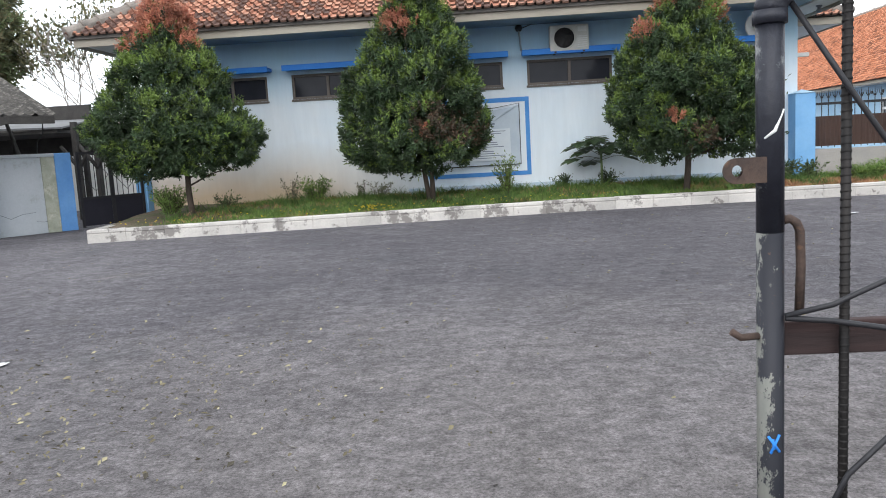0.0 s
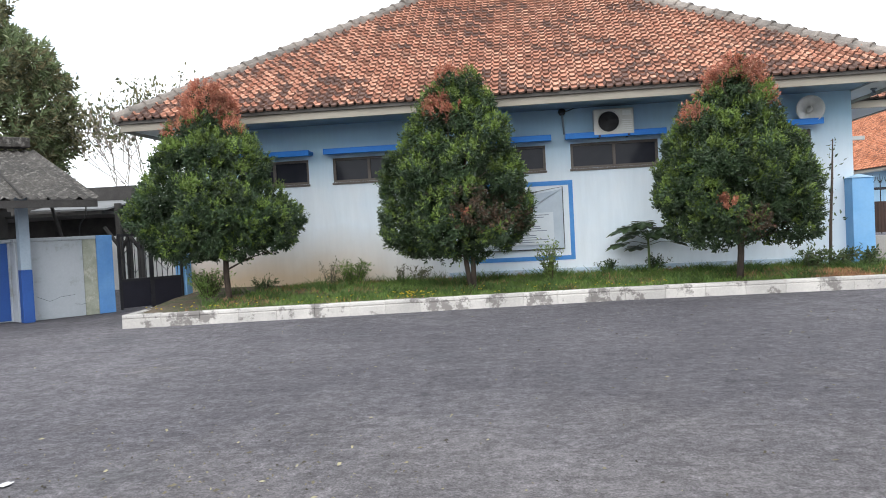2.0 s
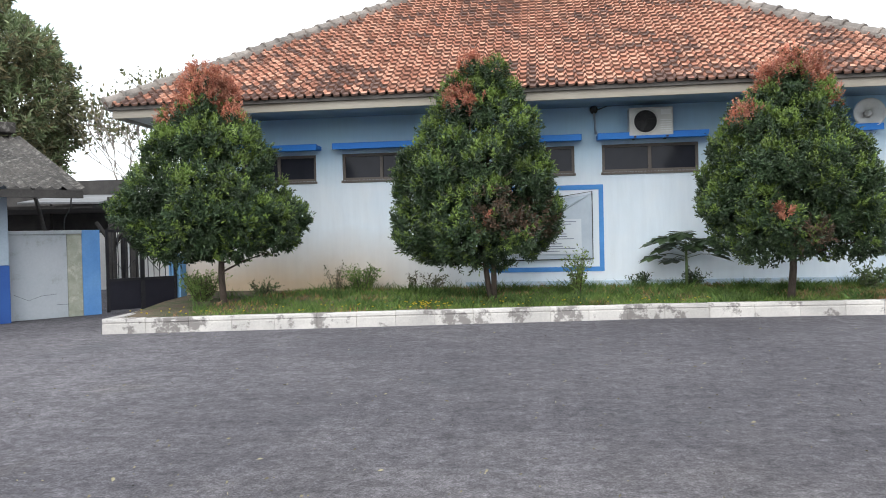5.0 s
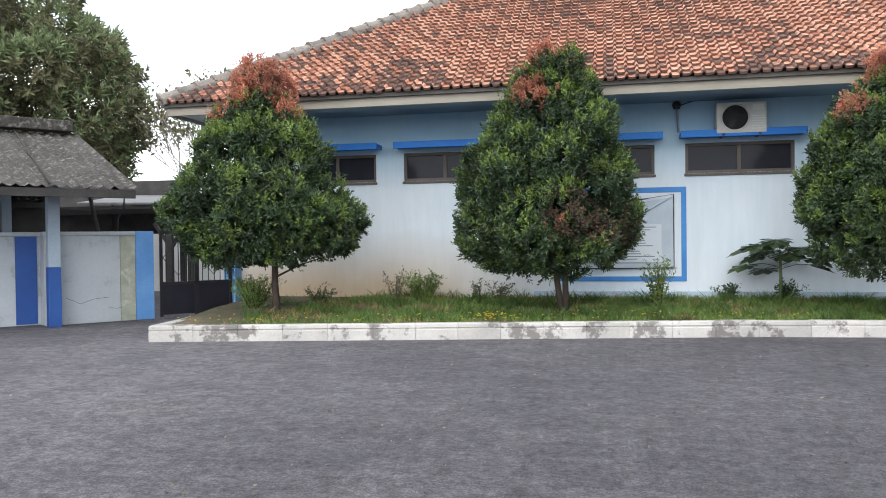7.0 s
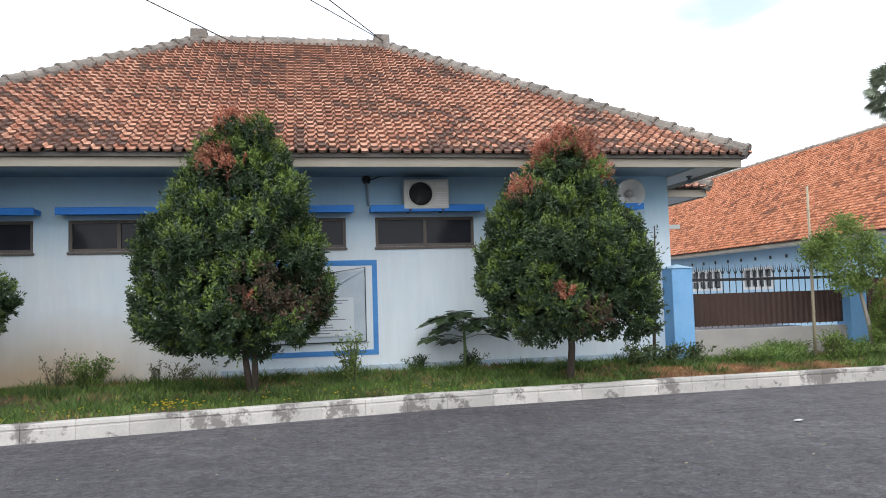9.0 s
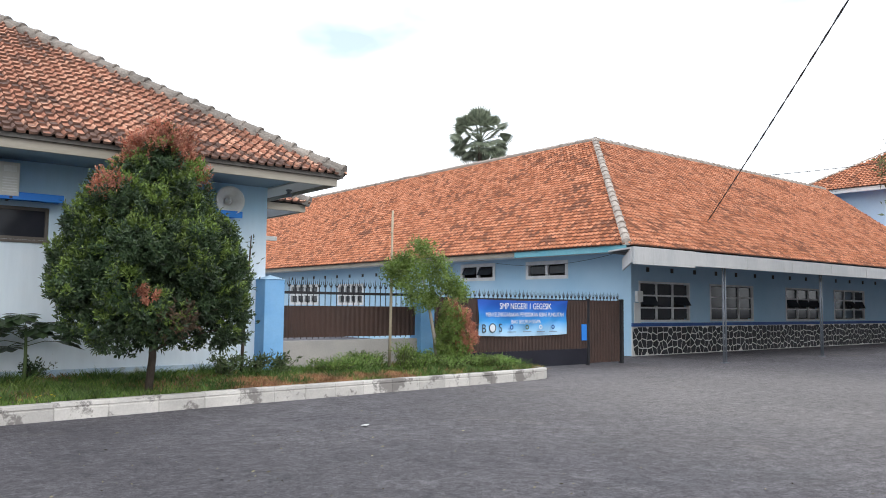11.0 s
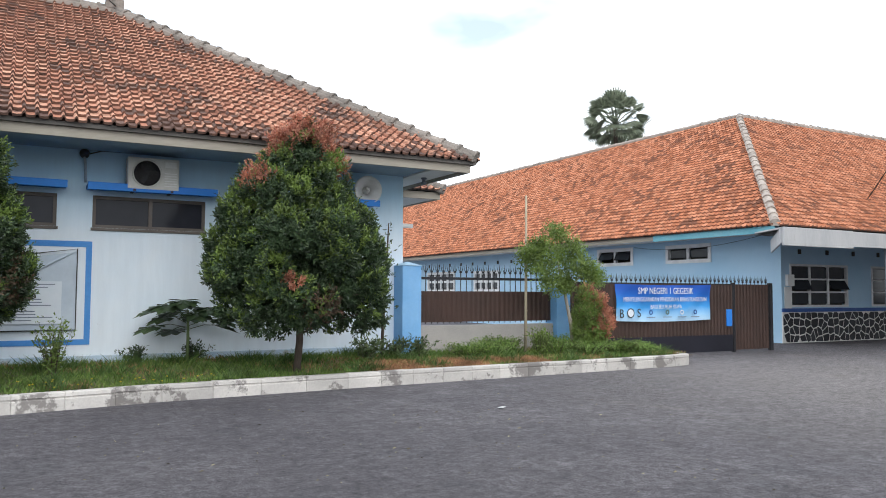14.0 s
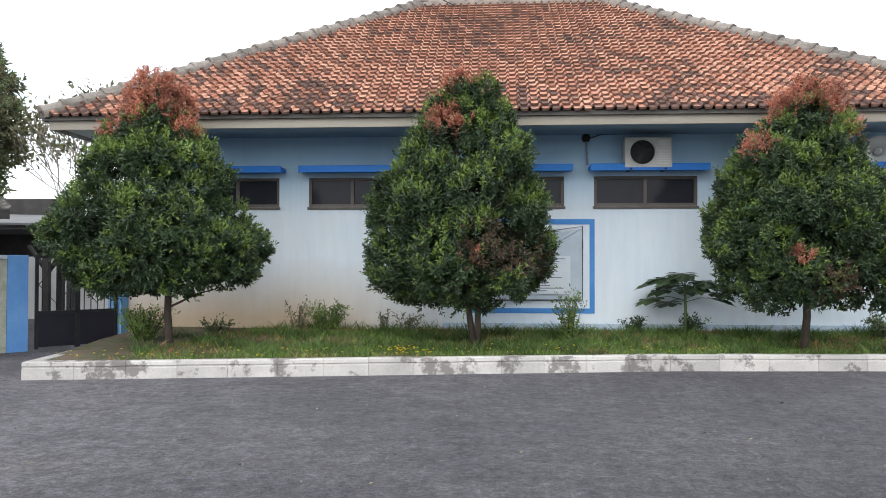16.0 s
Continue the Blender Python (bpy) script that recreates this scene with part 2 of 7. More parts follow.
def leaf_paint(name, a, c, d, gloss=0.45, through=0.0):
    m, n, l, b = nodes_of(name, gloss, 0, 0.45)
    r = n.new("ShaderNodeNewGeometry").outputs["Random Per Island"]
    col = ramp(n, l, r, (0.0, a), (0.5, c), (1.0, d))
    clump = ramp(n, l, noise_fac(n, l, 2.6, 4), (0.36, 0.62), (0.66, 1.45))
    col = mixed(n, l, 1.0, col, clump, "MULTIPLY")
    l.new(col, b.inputs["Base Color"])
    if through:
        b.inputs["Transmission Weight"].default_value = 0.0
        b.inputs["Subsurface Weight"].default_value = 0.0
        tr = n.new("ShaderNodeBsdfTranslucent")
        mx = n.new("ShaderNodeMixShader")
        mx.inputs[0].default_value = through
        l.new(col, tr.inputs[0])
        l.new(b.outputs[0], mx.inputs[1])
        l.new(tr.outputs[0], mx.inputs[2])
        l.new(mx.outputs[0], n["Material Output"].inputs[0])
    return m


def glass_pane(name, tint=(0.018, 0.019, 0.024)):
    m, n, l, b = nodes_of(name, 0.08, 0, 0.16)
    col = mixed(n, l, noise_fac(n, l, 2.0, 5), tint, tuple(2.4 * v for v in tint))
    l.new(col, b.inputs["Base Color"])
    return m


ASPHALT = asphalt_paint()
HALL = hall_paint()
PALEWALL = surface("pale_blue_white_wall_paint", (0.60, 0.71, 0.80), (0.67, 0.76, 0.83), 0.8, big=0.5, fine=25, grain=0.05, bump=0.2, dirt=(0.44, 0.52, 0.58), dirt_at=(0.62, 0.8))
SKYBLUE = surface("light_blue_wall_paint", (0.35, 0.56, 0.74), (0.43, 0.62, 0.78), 0.8, big=0.5, fine=25, grain=0.05, bump=0.2, dirt=(0.36, 0.48, 0.58), dirt_at=(0.62, 0.8))
PILLAR = surface("mid_blue_pillar_paint", (0.15, 0.37, 0.68), (0.21, 0.44, 0.73), 0.7, big=1.5, fine=25, grain=0.06, bump=0.2, dirt=(0.33, 0.45, 0.6), dirt_at=(0.64, 0.8))
PILLARDEEP = surface("strong_blue_pillar_paint", (0.10, 0.27, 0.60), (0.15, 0.34, 0.66), 0.7, big=1.5, fine=25, grain=0.08, bump=0.2, dirt=(0.28, 0.40, 0.55), dirt_at=(0.62, 0.8))
TURQUOISE = surface("weathered_turquoise_paint", (0.13, 0.38, 0.47), (0.19, 0.44, 0.52), 0.7, big=1.5, fine=25, grain=0.1, bump=0.2, dirt=(0.30, 0.42, 0.45), dirt_at=(0.58, 0.75))
DEEPBLUE = surface("deep_blue_paint", (0.018, 0.068, 0.26), (0.024, 0.088, 0.31), 0.55, big=1.5, fine=30, grain=0.08, bump=0.15)
BRIGHTBLUE = surface("bright_blue_paint", (0.022, 0.20, 0.70), (0.032, 0.24, 0.74), 0.6, big=0.8, fine=20, grain=0.06, bump=0.1)
FRAMEBLUE = surface("blue_border_paint", (0.06, 0.24, 0.62), (0.09, 0.30, 0.68), 0.75, big=2, fine=30, grain=0.08, bump=0.2)
FOOTBLUE = surface("faded_blue_plinth_paint", (0.40, 0.54, 0.68), (0.55, 0.65, 0.73), 0.85, big=2.5, fine=30, grain=0.1, bump=0.4, dirt=(0.32, 0.33, 0.30), dirt_at=(0.52, 0.66), dirt_scale=5)
WHITEWASH = surface("dirty_whitewash", (0.47, 0.50, 0.53), (0.38, 0.42, 0.455), 0.85, big=0.9, fine=25, grain=0.06, bump=0.35, dirt=(0.27, 0.27, 0.24), dirt_at=(0.55, 0.72), dirt_scale=1.8)
MOSSWALL = surface("moss_stained_render", (0.42, 0.43, 0.36), (0.30, 0.32, 0.25), 0.9, big=5, fine=40, grain=0.15, bump=0.4, dirt=(0.58, 0.57, 0.50), dirt_at=(0.52, 0.7), dirt_scale=6)
FASCIA = surface("old_cream_board_paint", (0.30, 0.272, 0.225), (0.37, 0.338, 0.285), 0.75, big=1.5, fine=20, grain=0.1, bump=0.2, stretch=(0.3, 1, 3), dirt=(0.22, 0.20, 0.17), dirt_at=(0.6, 0.8))
SOFFIT = surface("white_soffit_board", (0.72, 0.72, 0.70), (0.66, 0.66, 0.64), 0.85, big=1, fine=20, grain=0.04, bump=0.1)
SOFFITBLUE = surface("shaded_grey_blue_soffit", (0.24, 0.34, 0.43), (0.29, 0.39, 0.47), 0.85, big=0.9, fine=20, grain=0.06, bump=0.1)
ZINC = surface("weathered_pale_sheet_metal", (0.50, 0.50, 0.50), (0.42, 0.43, 0.44), 0.6, 0.15, big=0.8, fine=15, grain=0.08, bump=0.1, stretch=(2, 2, 0.4), dirt=(0.28, 0.26, 0.24), dirt_at=(0.58, 0.8))
KERB = surface("flaking_white_kerb_paint", (0.53, 0.505, 0.475), (0.43, 0.41, 0.39), 0.9, big=2.2, fine=35, grain=0.12, bump=0.6, dirt=(0.21, 0.195, 0.185), dirt_at=(0.52, 0.57), dirt_scale=2.1, vary=0.13, by="object", dist=0.01)
CONCRETE = surface("grey_concrete", (0.36, 0.34, 0.32), (0.29, 0.28, 0.27), 0.9, big=1.2, fine=40, grain=0.14, bump=0.5, dirt=(0.17, 0.16, 0.15), dirt_at=(0.58, 0.75))
MORTAR = surface("grey_ridge_mortar", (0.29, 0.255, 0.225), (0.20, 0.178, 0.158), 0.95, big=2.5, fine=30, grain=0.2, bump=0.8, dirt=(0.10, 0.095, 0.09), dirt_at=(0.50, 0.70), dirt_scale=4, vary=0.2, by="object", dist=0.012)
SOIL = surface("damp_brown_soil", (0.10, 0.075, 0.05), (0.15, 0.115, 0.08), 0.95, big=1.5, fine=25, grain=0.3, bump=0.9, dirt=(0.06, 0.08, 0.03), dirt_at=(0.45, 0.6), dist=0.02)
BARK = surface("grey_brown_bark", (0.105, 0.08, 0.065), (0.06, 0.048, 0.04), 0.95, big=4, fine=40, grain=0.3, bump=0.9, stretch=(1, 1, 0.35), dist=0.012)
PALEBARK = surface("pale_grey_bark", (0.40, 0.36, 0.315), (0.28, 0.25, 0.215), 0.95, big=2.5, fine=30, grain=0.2, bump=0.9, stretch=(1, 1, 0.5), dirt=(0.14, 0.12, 0.10), dirt_at=(0.55, 0.7), dirt_scale=5, dist=0.02)
BLACKSTEEL = surface("black_painted_steel", (0.018, 0.018, 0.022), (0.03, 0.03, 0.034), 0.5, 0.2, big=6, fine=50, grain=0.2, bump=0.3)
WORNPIPE = surface("black_pipe_paint_worn_to_zinc", (0.012, 0.013, 0.02), (0.022, 0.024, 0.034), 0.42, 0.2, big=6, fine=50, grain=0.25, bump=0.4, dirt=(0.20, 0.21, 0.21), dirt_at=(0.575, 0.66), dirt_scale=14)
BAREPIPE = pipe_paint(1.072, 0.0245)
RUST = surface("rusty_dark_steel", (0.10, 0.065, 0.05), (0.055, 0.04, 0.035), 0.7, 0.3, big=12, fine=70, grain=0.3, bump=0.5, dirt=(0.17, 0.09, 0.05), dirt_at=(0.58, 0.7), dirt_scale=20)
REBAR = surface("dark_ribbed_rebar", (0.014, 0.0135, 0.014), (0.026, 0.023, 0.022), 0.55, 0.5, big=10, fine=80, grain=0.25, bump=0.3)
OLDWOOD = surface("weathered_maroon_wood", (0.044, 0.024, 0.023), (0.028, 0.019, 0.019), 0.85, big=8, fine=60, grain=0.25, bump=0.5, stretch=(0.15, 1, 1.6), dirt=(0.09, 0.075, 0.065), dirt_at=(0.62, 0.72), dirt_scale=10)
BROWNSHEET = surface("brown_painted_sheet_metal", (0.062, 0.034, 0.027), (0.045, 0.027, 0.022), 0.6, 0.1, big=1.5, fine=25, grain=0.1, bump=0.15, dirt=(0.07, 0.045, 0.035), dirt_at=(0.58, 0.75), vary=0.1, by="object")
DARKSKIRT = surface("dark_navy_steel_skirt", (0.010, 0.010, 0.018), (0.016, 0.016, 0.026), 0.6, 0.1, big=1.5, fine=25, grain=0.15, bump=0.15)
WHITEPAINT = surface("white_frame_paint", (0.72, 0.73, 0.74), (0.62, 0.63, 0.64), 0.6, big=3, fine=30, grain=0.05, bump=0.1)
BROWNFRAME = surface("dark_brown_window_frame", (0.10, 0.085, 0.075), (0.14, 0.12, 0.105), 0.6, big=3, fine=40, grain=0.12, bump=0.15)
GLASS = glass_pane("dark_window_glass")
GLASS2 = glass_pane("dusty_window_glass", (0.02, 0.023, 0.027))
ASBESTOS = surface("lichen_grey_asbestos_sheet", (0.066, 0.060, 0.054), (0.040, 0.037, 0.034), 0.95, big=1.3, fine=16, grain=0.7, bump=0.9, dirt=(0.17, 0.16, 0.145), dirt_at=(0.52, 0.62), dirt_scale=11, dist=0.02)
OLDZINC = surface("dull_old_sheet_metal", (0.20, 0.205, 0.21), (0.14, 0.145, 0.15), 0.7, 0.1, big=0.8, fine=15, grain=0.12, bump=0.1, dirt=(0.13, 0.12, 0.11), dirt_at=(0.50, 0.7))
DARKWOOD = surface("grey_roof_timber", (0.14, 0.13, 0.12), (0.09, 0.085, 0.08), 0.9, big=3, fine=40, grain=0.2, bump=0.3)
# timber darkened so its colour carries the shade under the shed roofs
SHEDTIMBER = surface("shade_dark_shed_timber", (0.060, 0.056, 0.053), (0.038, 0.036, 0.035), 0.95, big=3, fine=40, grain=0.25, bump=0.3)
GREYPAINT = surface("grey_blue_post_paint", (0.36, 0.43, 0.50), (0.30, 0.37, 0.44), 0.75, big=2, fine=30, grain=0.08, bump=0.2)
POSTGREY = surface("dark_grey_steel_post", (0.20, 0.22, 0.25), (0.14, 0.16, 0.19), 0.6, 0.2, big=3, fine=30, grain=0.1, bump=0.1)
ACWHITE = surface("off_white_enamel", (0.66, 0.66, 0.63), (0.58, 0.58, 0.55), 0.45, big=4, fine=30, grain=0.06, bump=0.05, dirt=(0.40, 0.38, 0.34), dirt_at=(0.64, 0.8))
BLACKPLASTIC = surface("dark_grille_plastic", (0.025, 0.025, 0.027), (0.04, 0.04, 0.042), 0.6, big=5, fine=40, grain=0.1, bump=0.1)
HORNGREY = surface("pale_grey_horn_enamel", (0.76, 0.77, 0.76), (0.70, 0.71, 0.70), 0.5, big=4, fine=30, grain=0.06, bump=0.05)
BANNERGREY = surface("grey_blue_banner_cloth", (0.46, 0.54, 0.62), (0.56, 0.63, 0.70), 0.6, big=1.6, fine=20, grain=0.04, bump=0.1)
PAPER = surface("white_printed_sheet", (0.70, 0.75, 0.79), (0.64, 0.70, 0.76), 0.6, big=2, fine=20, grain=0.03, bump=0.1)
INKGREY = surface("faded_dark_print", (0.16, 0.19, 0.25), (0.22, 0.25, 0.31), 0.7, big=4, fine=20, grain=0.05, bump=0.05)
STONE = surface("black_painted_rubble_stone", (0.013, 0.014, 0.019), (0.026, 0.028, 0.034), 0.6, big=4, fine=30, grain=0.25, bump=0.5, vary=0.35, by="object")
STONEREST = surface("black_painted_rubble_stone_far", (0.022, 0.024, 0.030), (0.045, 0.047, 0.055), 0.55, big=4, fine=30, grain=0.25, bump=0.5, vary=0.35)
JOINT = surface("white_painted_joint", (0.74, 0.74, 0.72), (0.62, 0.62, 0.60), 0.9, big=3, fine=30, grain=0.1, bump=0.3)
RIDGEBROWN = surface("brown_grey_ridge_mortar", (0.40, 0.35, 0.31), (0.30, 0.26, 0.23), 0.95, big=2.5, fine=30, grain=0.2, bump=0.8, dirt=(0.12, 0.10, 0.085), dirt_at=(0.52, 0.70), dirt_scale=4, vary=0.2, by="object", dist=0.012)
# dark lips: soot plus the shadow at each tile edge, put into the colour
TILE_LIP = surface("sooty_shaded_tile_lip", (0.21, 0.112, 0.080), (0.105, 0.066, 0.054), 0.9, big=3, fine=40, grain=0.3, bump=0.4)
LIP_BLOCK = surface("weathered_shaded_tile_lip", (0.26, 0.10, 0.058), (0.15, 0.066, 0.045), 0.9, big=1.5, fine=40, grain=0.3, bump=0.4)
TILE_JOINED = tile_paint("clay_roof_tile_joined", "island")
TILE_SINGLE = tile_paint("clay_roof_tile_mossy_eave", "object", 0.17)
TILE_SOUND = tile_paint("clay_roof_tile_sound", "object")
TILE_BLOCK = tile_paint("clay_roof_tile_newer", "island", 0, (0.46, 0.175, 0.092), (0.60, 0.275, 0.165), (0.14, 0.064, 0.044), 0.28)
LEAF = leaf_paint("dark_green_glossy_leaf", (0.024, 0.046, 0.024), (0.044, 0.076, 0.034), (0.078, 0.120, 0.052), 0.40, 0.18)
LEAFDULL = leaf_paint("maroon_tinged_leaf", (0.05, 0.042, 0.028), (0.085, 0.070, 0.040), (0.16, 0.085, 0.06), 0.45, 0.2)
LEAFYELLOW = leaf_paint("fresh_yellow_green_leaf", (0.105, 0.165, 0.035), (0.15, 0.225, 0.05), (0.215, 0.29, 0.075), 0.42, 0.3)
LEAFRED = leaf_paint("coppery_red_young_leaf", (0.34, 0.12, 0.085), (0.50, 0.20, 0.135), (0.55, 0.30, 0.18), 0.45, 0.36)
LEAFFAR = leaf_paint("dull_green_leaf", (0.045, 0.07, 0.03), (0.085, 0.125, 0.05), (0.15, 0.19, 0.085), 0.55, 0.3)
LIME = leaf_paint("bright_weed_leaf", (0.13, 0.23, 0.05), (0.20, 0.32, 0.08), (0.30, 0.40, 0.13), 0.5, 0.3)
LEAFDRY = leaf_paint("thin_olive_leaf", (0.07, 0.08, 0.045), (0.12, 0.125, 0.065), (0.17, 0.15, 0.09), 0.6, 0.25)
GRASS = leaf_paint("short_grass_blade", (0.06, 0.12, 0.022), (0.12, 0.21, 0.04), (0.22, 0.28, 0.075), 0.6, 0.3)
GRASSDARK = leaf_paint("tall_grass_blade", (0.035, 0.075, 0.018), (0.07, 0.135, 0.03), (0.13, 0.20, 0.05), 0.6, 0.3)
GRASSDRY = leaf_paint("dry_russet_grass", (0.22, 0.11, 0.055), (0.36, 0.175, 0.09), (0.42, 0.27, 0.15), 0.7, 0.2)
GREYLEAF = leaf_paint("grey_olive_leaf", (0.09, 0.10, 0.06), (0.15, 0.16, 0.085), (0.22, 0.19, 0.10), 0.6, 0.3)
LEAFBROWN = leaf_paint("withering_brown_green_leaf", (0.10, 0.085, 0.04), (0.16, 0.13, 0.06), (0.19, 0.20, 0.08), 0.6, 0.3)
LEAFMANGO = leaf_paint("light_mango_leaf", (0.12, 0.165, 0.075), (0.18, 0.23, 0.11), (0.26, 0.30, 0.16), 0.45, 0.3)
PALMLEAF = leaf_paint("grey_green_palm_leaf", (0.12, 0.15, 0.10), (0.18, 0.21, 0.15), (0.26, 0.29, 0.20), 0.45, 0.25)
LITTER = leaf_paint("fallen_pale_leaf", (0.04, 0.034, 0.025), (0.17, 0.145, 0.085), (0.32, 0.29, 0.18), 0.8)
FLOWER = surface("yellow_petal", (0.70, 0.50, 0.03), (0.75, 0.58, 0.05), 0.7, big=5, fine=30, grain=0.05, bump=0.05)
CABLE = surface("black_cable_sheath", (0.02, 0.02, 0.02), (0.035, 0.035, 0.035), 0.6, big=5, fine=40, grain=0.1, bump=0.1)
BAMBOO = surface("bleached_bamboo", (0.42, 0.36, 0.26), (0.34, 0.29, 0.21), 0.7, big=4, fine=30, grain=0.12, bump=0.2, stretch=(1, 1, 0.3))
LITTERWHITE = surface("crumpled_white_paper", (0.58, 0.575, 0.57), (0.48, 0.48, 0.48), 0.8, big=5, fine=30, grain=0.05, bump=0.1)

# ---- building helpers ----
def box(bm, x0, x1, y0, y1, z0, z1, bevel=0.0, m=None):
    vs = [bm.verts.new((x, y, z)) for z in (z0, z1) for x, y in ((x0, y0), (x1, y0), (x1, y1), (x0, y1))]
    fs = [bm.faces.new([vs[i] for i in q]) for q in ((3, 2, 1, 0), (4, 5, 6, 7), (0, 1, 5, 4), (1, 2, 6, 5), (2, 3, 7, 6), (3, 0, 4, 7))]
    if bevel:
        edges = list({e for f in fs for e in f.edges})
        r = bmesh.ops.bevel(bm, geom=edges, offset=bevel, segments=2, affect="EDGES", profile=0.6)
        vs = list({v for f in r["faces"] for v in f.verts} | {v for v in vs if v.is_valid})
    if m is not None:
        bmesh.ops.transform(bm, matrix=m, verts=vs)
    return bm


def sweep(bm, points, radii, seg=8, caps=True):
    """A round bar along points with a radius at each."""
    pts = [Vector(p) for p in points]
    if isinstance(radii, (int, float)):
        radii = [radii] * len(pts)
    rings, side = [], None
    for i, p in enumerate(pts):
        d = (pts[min(i + 1, len(pts) - 1)] - pts[max(i - 1, 0)]).normalized()
        if side is None:
            side = d.orthogonal().normalized()
        side = (side - d * side.dot(d)).normalized()
        up = d.cross(side)
        rings.append([bm.verts.new(p + (side * math.cos(a) + up * math.sin(a)) * radii[i]) for a in (2 * math.pi * k / seg for k in range(seg))])
    for a, b in zip(rings, rings[1:]):
        for k in range(seg):
            bm.faces.new((a[k], a[(k + 1) % seg], b[(k + 1) % seg], b[k])).smooth = True
    if caps:
        bm.faces.new(rings[0][::-1])
        bm.faces.new(rings[-1])
    return bm


def lathe(bm, prof, seg=24, m=None):
    """A turned shape round z from (radius, height) pairs."""
    rings = [[bm.verts.new((r * math.cos(2 * math.pi * k / seg), r * math.sin(2 * math.pi * k / seg), h)) for k in range(seg)] for r, h in prof]
    for a, b in zip(rings, rings[1:]):
        for k in range(seg):
            bm.faces.new((a[k], a[(k + 1) % seg], b[(k + 1) % seg], b[k])).smooth = True
    if m is not None:
        bmesh.ops.transform(bm, matrix=m, verts=[v for r in rings for v in r])
    return bm


def part(name, bm, material, parent=None, label=""):
    me = bpy.data.meshes.new(name)
    bmesh.ops.recalc_face_normals(bm, faces=bm.faces)
    bm.to_mesh(me)
    bm.free()
    me.materials.append(material)
    ob = new(name, me)
    if parent:
        ob.parent = parent
    return tagged(ob, label)


def raw(name, verts, faces, material, parent=None, label=""):
    me = bpy.data.meshes.new(name)
    me.from_pydata(np.asarray(verts).tolist(), [], np.asarray(faces).tolist() if not isinstance(faces, list) else faces)
    me.materials.append(material)
    ob = new(name, me)
    if parent:
        ob.parent = parent
    return tagged(ob, label)


def piece(name, me, parent, m):
    ob = new(name, me)
    ob.parent = parent
    ob.matrix_basis = m
    return ob


def thing(name, label, category, at=(0, 0, 0), group="", kind="", rz=0.0):
    ob = new(name)
    ob.empty_display_size = 0.2
    ob.matrix_basis = pose(*at, 0, 0, rz)
    return tagged(ob, label, category, group, kind)


def boxes(*rows, bevel=0.0):
    bm = bmesh.new()
    for r in rows:
        box(bm, *r, bevel=bevel)
    return bm


def wall_with_openings(x0, x1, y0, y1, z0, z1, holes):
    """A wall along x from upright strips, with holes (xa, xb, za, zb) right through it."""
    bm = bmesh.new()
    cuts = sorted({x0, x1, *(h[0] for h in holes), *(h[1] for h in holes)})
    for a, b in zip(cuts, cuts[1:]):
        mid, zs = (a + b) / 2, [z0]
        for h in sorted((h for h in holes if h[0] < mid < h[1]), key=lambda h: h[2]):
            zs += [h[2], h[3]]
        zs.append(z1)
        for k in range(0, len(zs), 2):
            if zs[k + 1] - zs[k] > 0.001:
                box(bm, a, b, y0, y1, zs[k], zs[k + 1])
    bmesh.ops.remove_doubles(bm, verts=bm.verts, dist=0.0005)
    return bm

# ---- ground ----
bm = bmesh.new()
bmesh.ops.create_grid(bm, x_segments=2, y_segments=2, size=900)
tagged(part("ground", bm, ASPHALT), "grey worn asphalt school yard with fallen leaves", "ground", kind="structure")

# planting strip: kerb line from the near corner to the far tip
KERB_LINE = [(-5.98, 11.87), (-3.0, 12.40), (2.0, 13.30), (4.6, 13.51), (7.3, 13.66), (11.45, 13.89), (11.95, 14.02), (12.12, 14.38)]


def kerb_y(x):
    for (xa, ya), (xb, yb) in zip(KERB_LINE, KERB_LINE[1:6]):
        if x <= xb:
            return ya + (yb - ya) * (x - xa) / (xb - xa)
    return 13.92


def soil_z(x, y):
    back = min(max((y - kerb_y(x)) / 2.5, 0), 1)
    return 0.17 + 0.11 * back + 0.02 * math.exp(-((x + 5) / 1.8) ** 2) * back + 0.02 * noise.noise((x * 0.9, y * 0.9, 3))


def strip_end(x):
    """How far back the soil reaches at x."""
    return 16.2 if x < 6.7 else 16.0


verts, faces = [], []
NX, NY = 92, 14
for i in range(NX + 1):
    x = -6.32 + 18.45 * i / NX
    ya, yb = kerb_y(x) + 0.12 if x > -5.91 else 12.1 + (-5.91 - x) * 9.0, strip_end(x)
    if x < -5.2:
        yb = min(yb, 16.2)
    if x > 10.6:
        yb = 15.98 - max(0, x - 10.9) * 0.75
    for j in range(NY + 1):
        y = ya + (yb - ya) * j / NY
        verts.append((x, y, soil_z(x, y)))
for i in range(NX):
    for j in range(NY):
        a = i * (NY + 1) + j
        faces.append((a, a + NY + 1, a + NY + 2, a + 1))
soil = raw("planting_bed", verts, faces, SOIL)
tagged(soil, "raised bed of damp soil behind the white kerb", "soil", kind="structure")

# ---- the hall ----
WY = 16.15
hall = thing("school_hall", "single-storey white and blue hall with a hipped clay tile roof", "building", (0, WY, 0))


def at_hall(ob):
    if ob.parent == hall:
        ob.matrix_parent_inverse = hall.matrix_basis.inverted()
    return ob


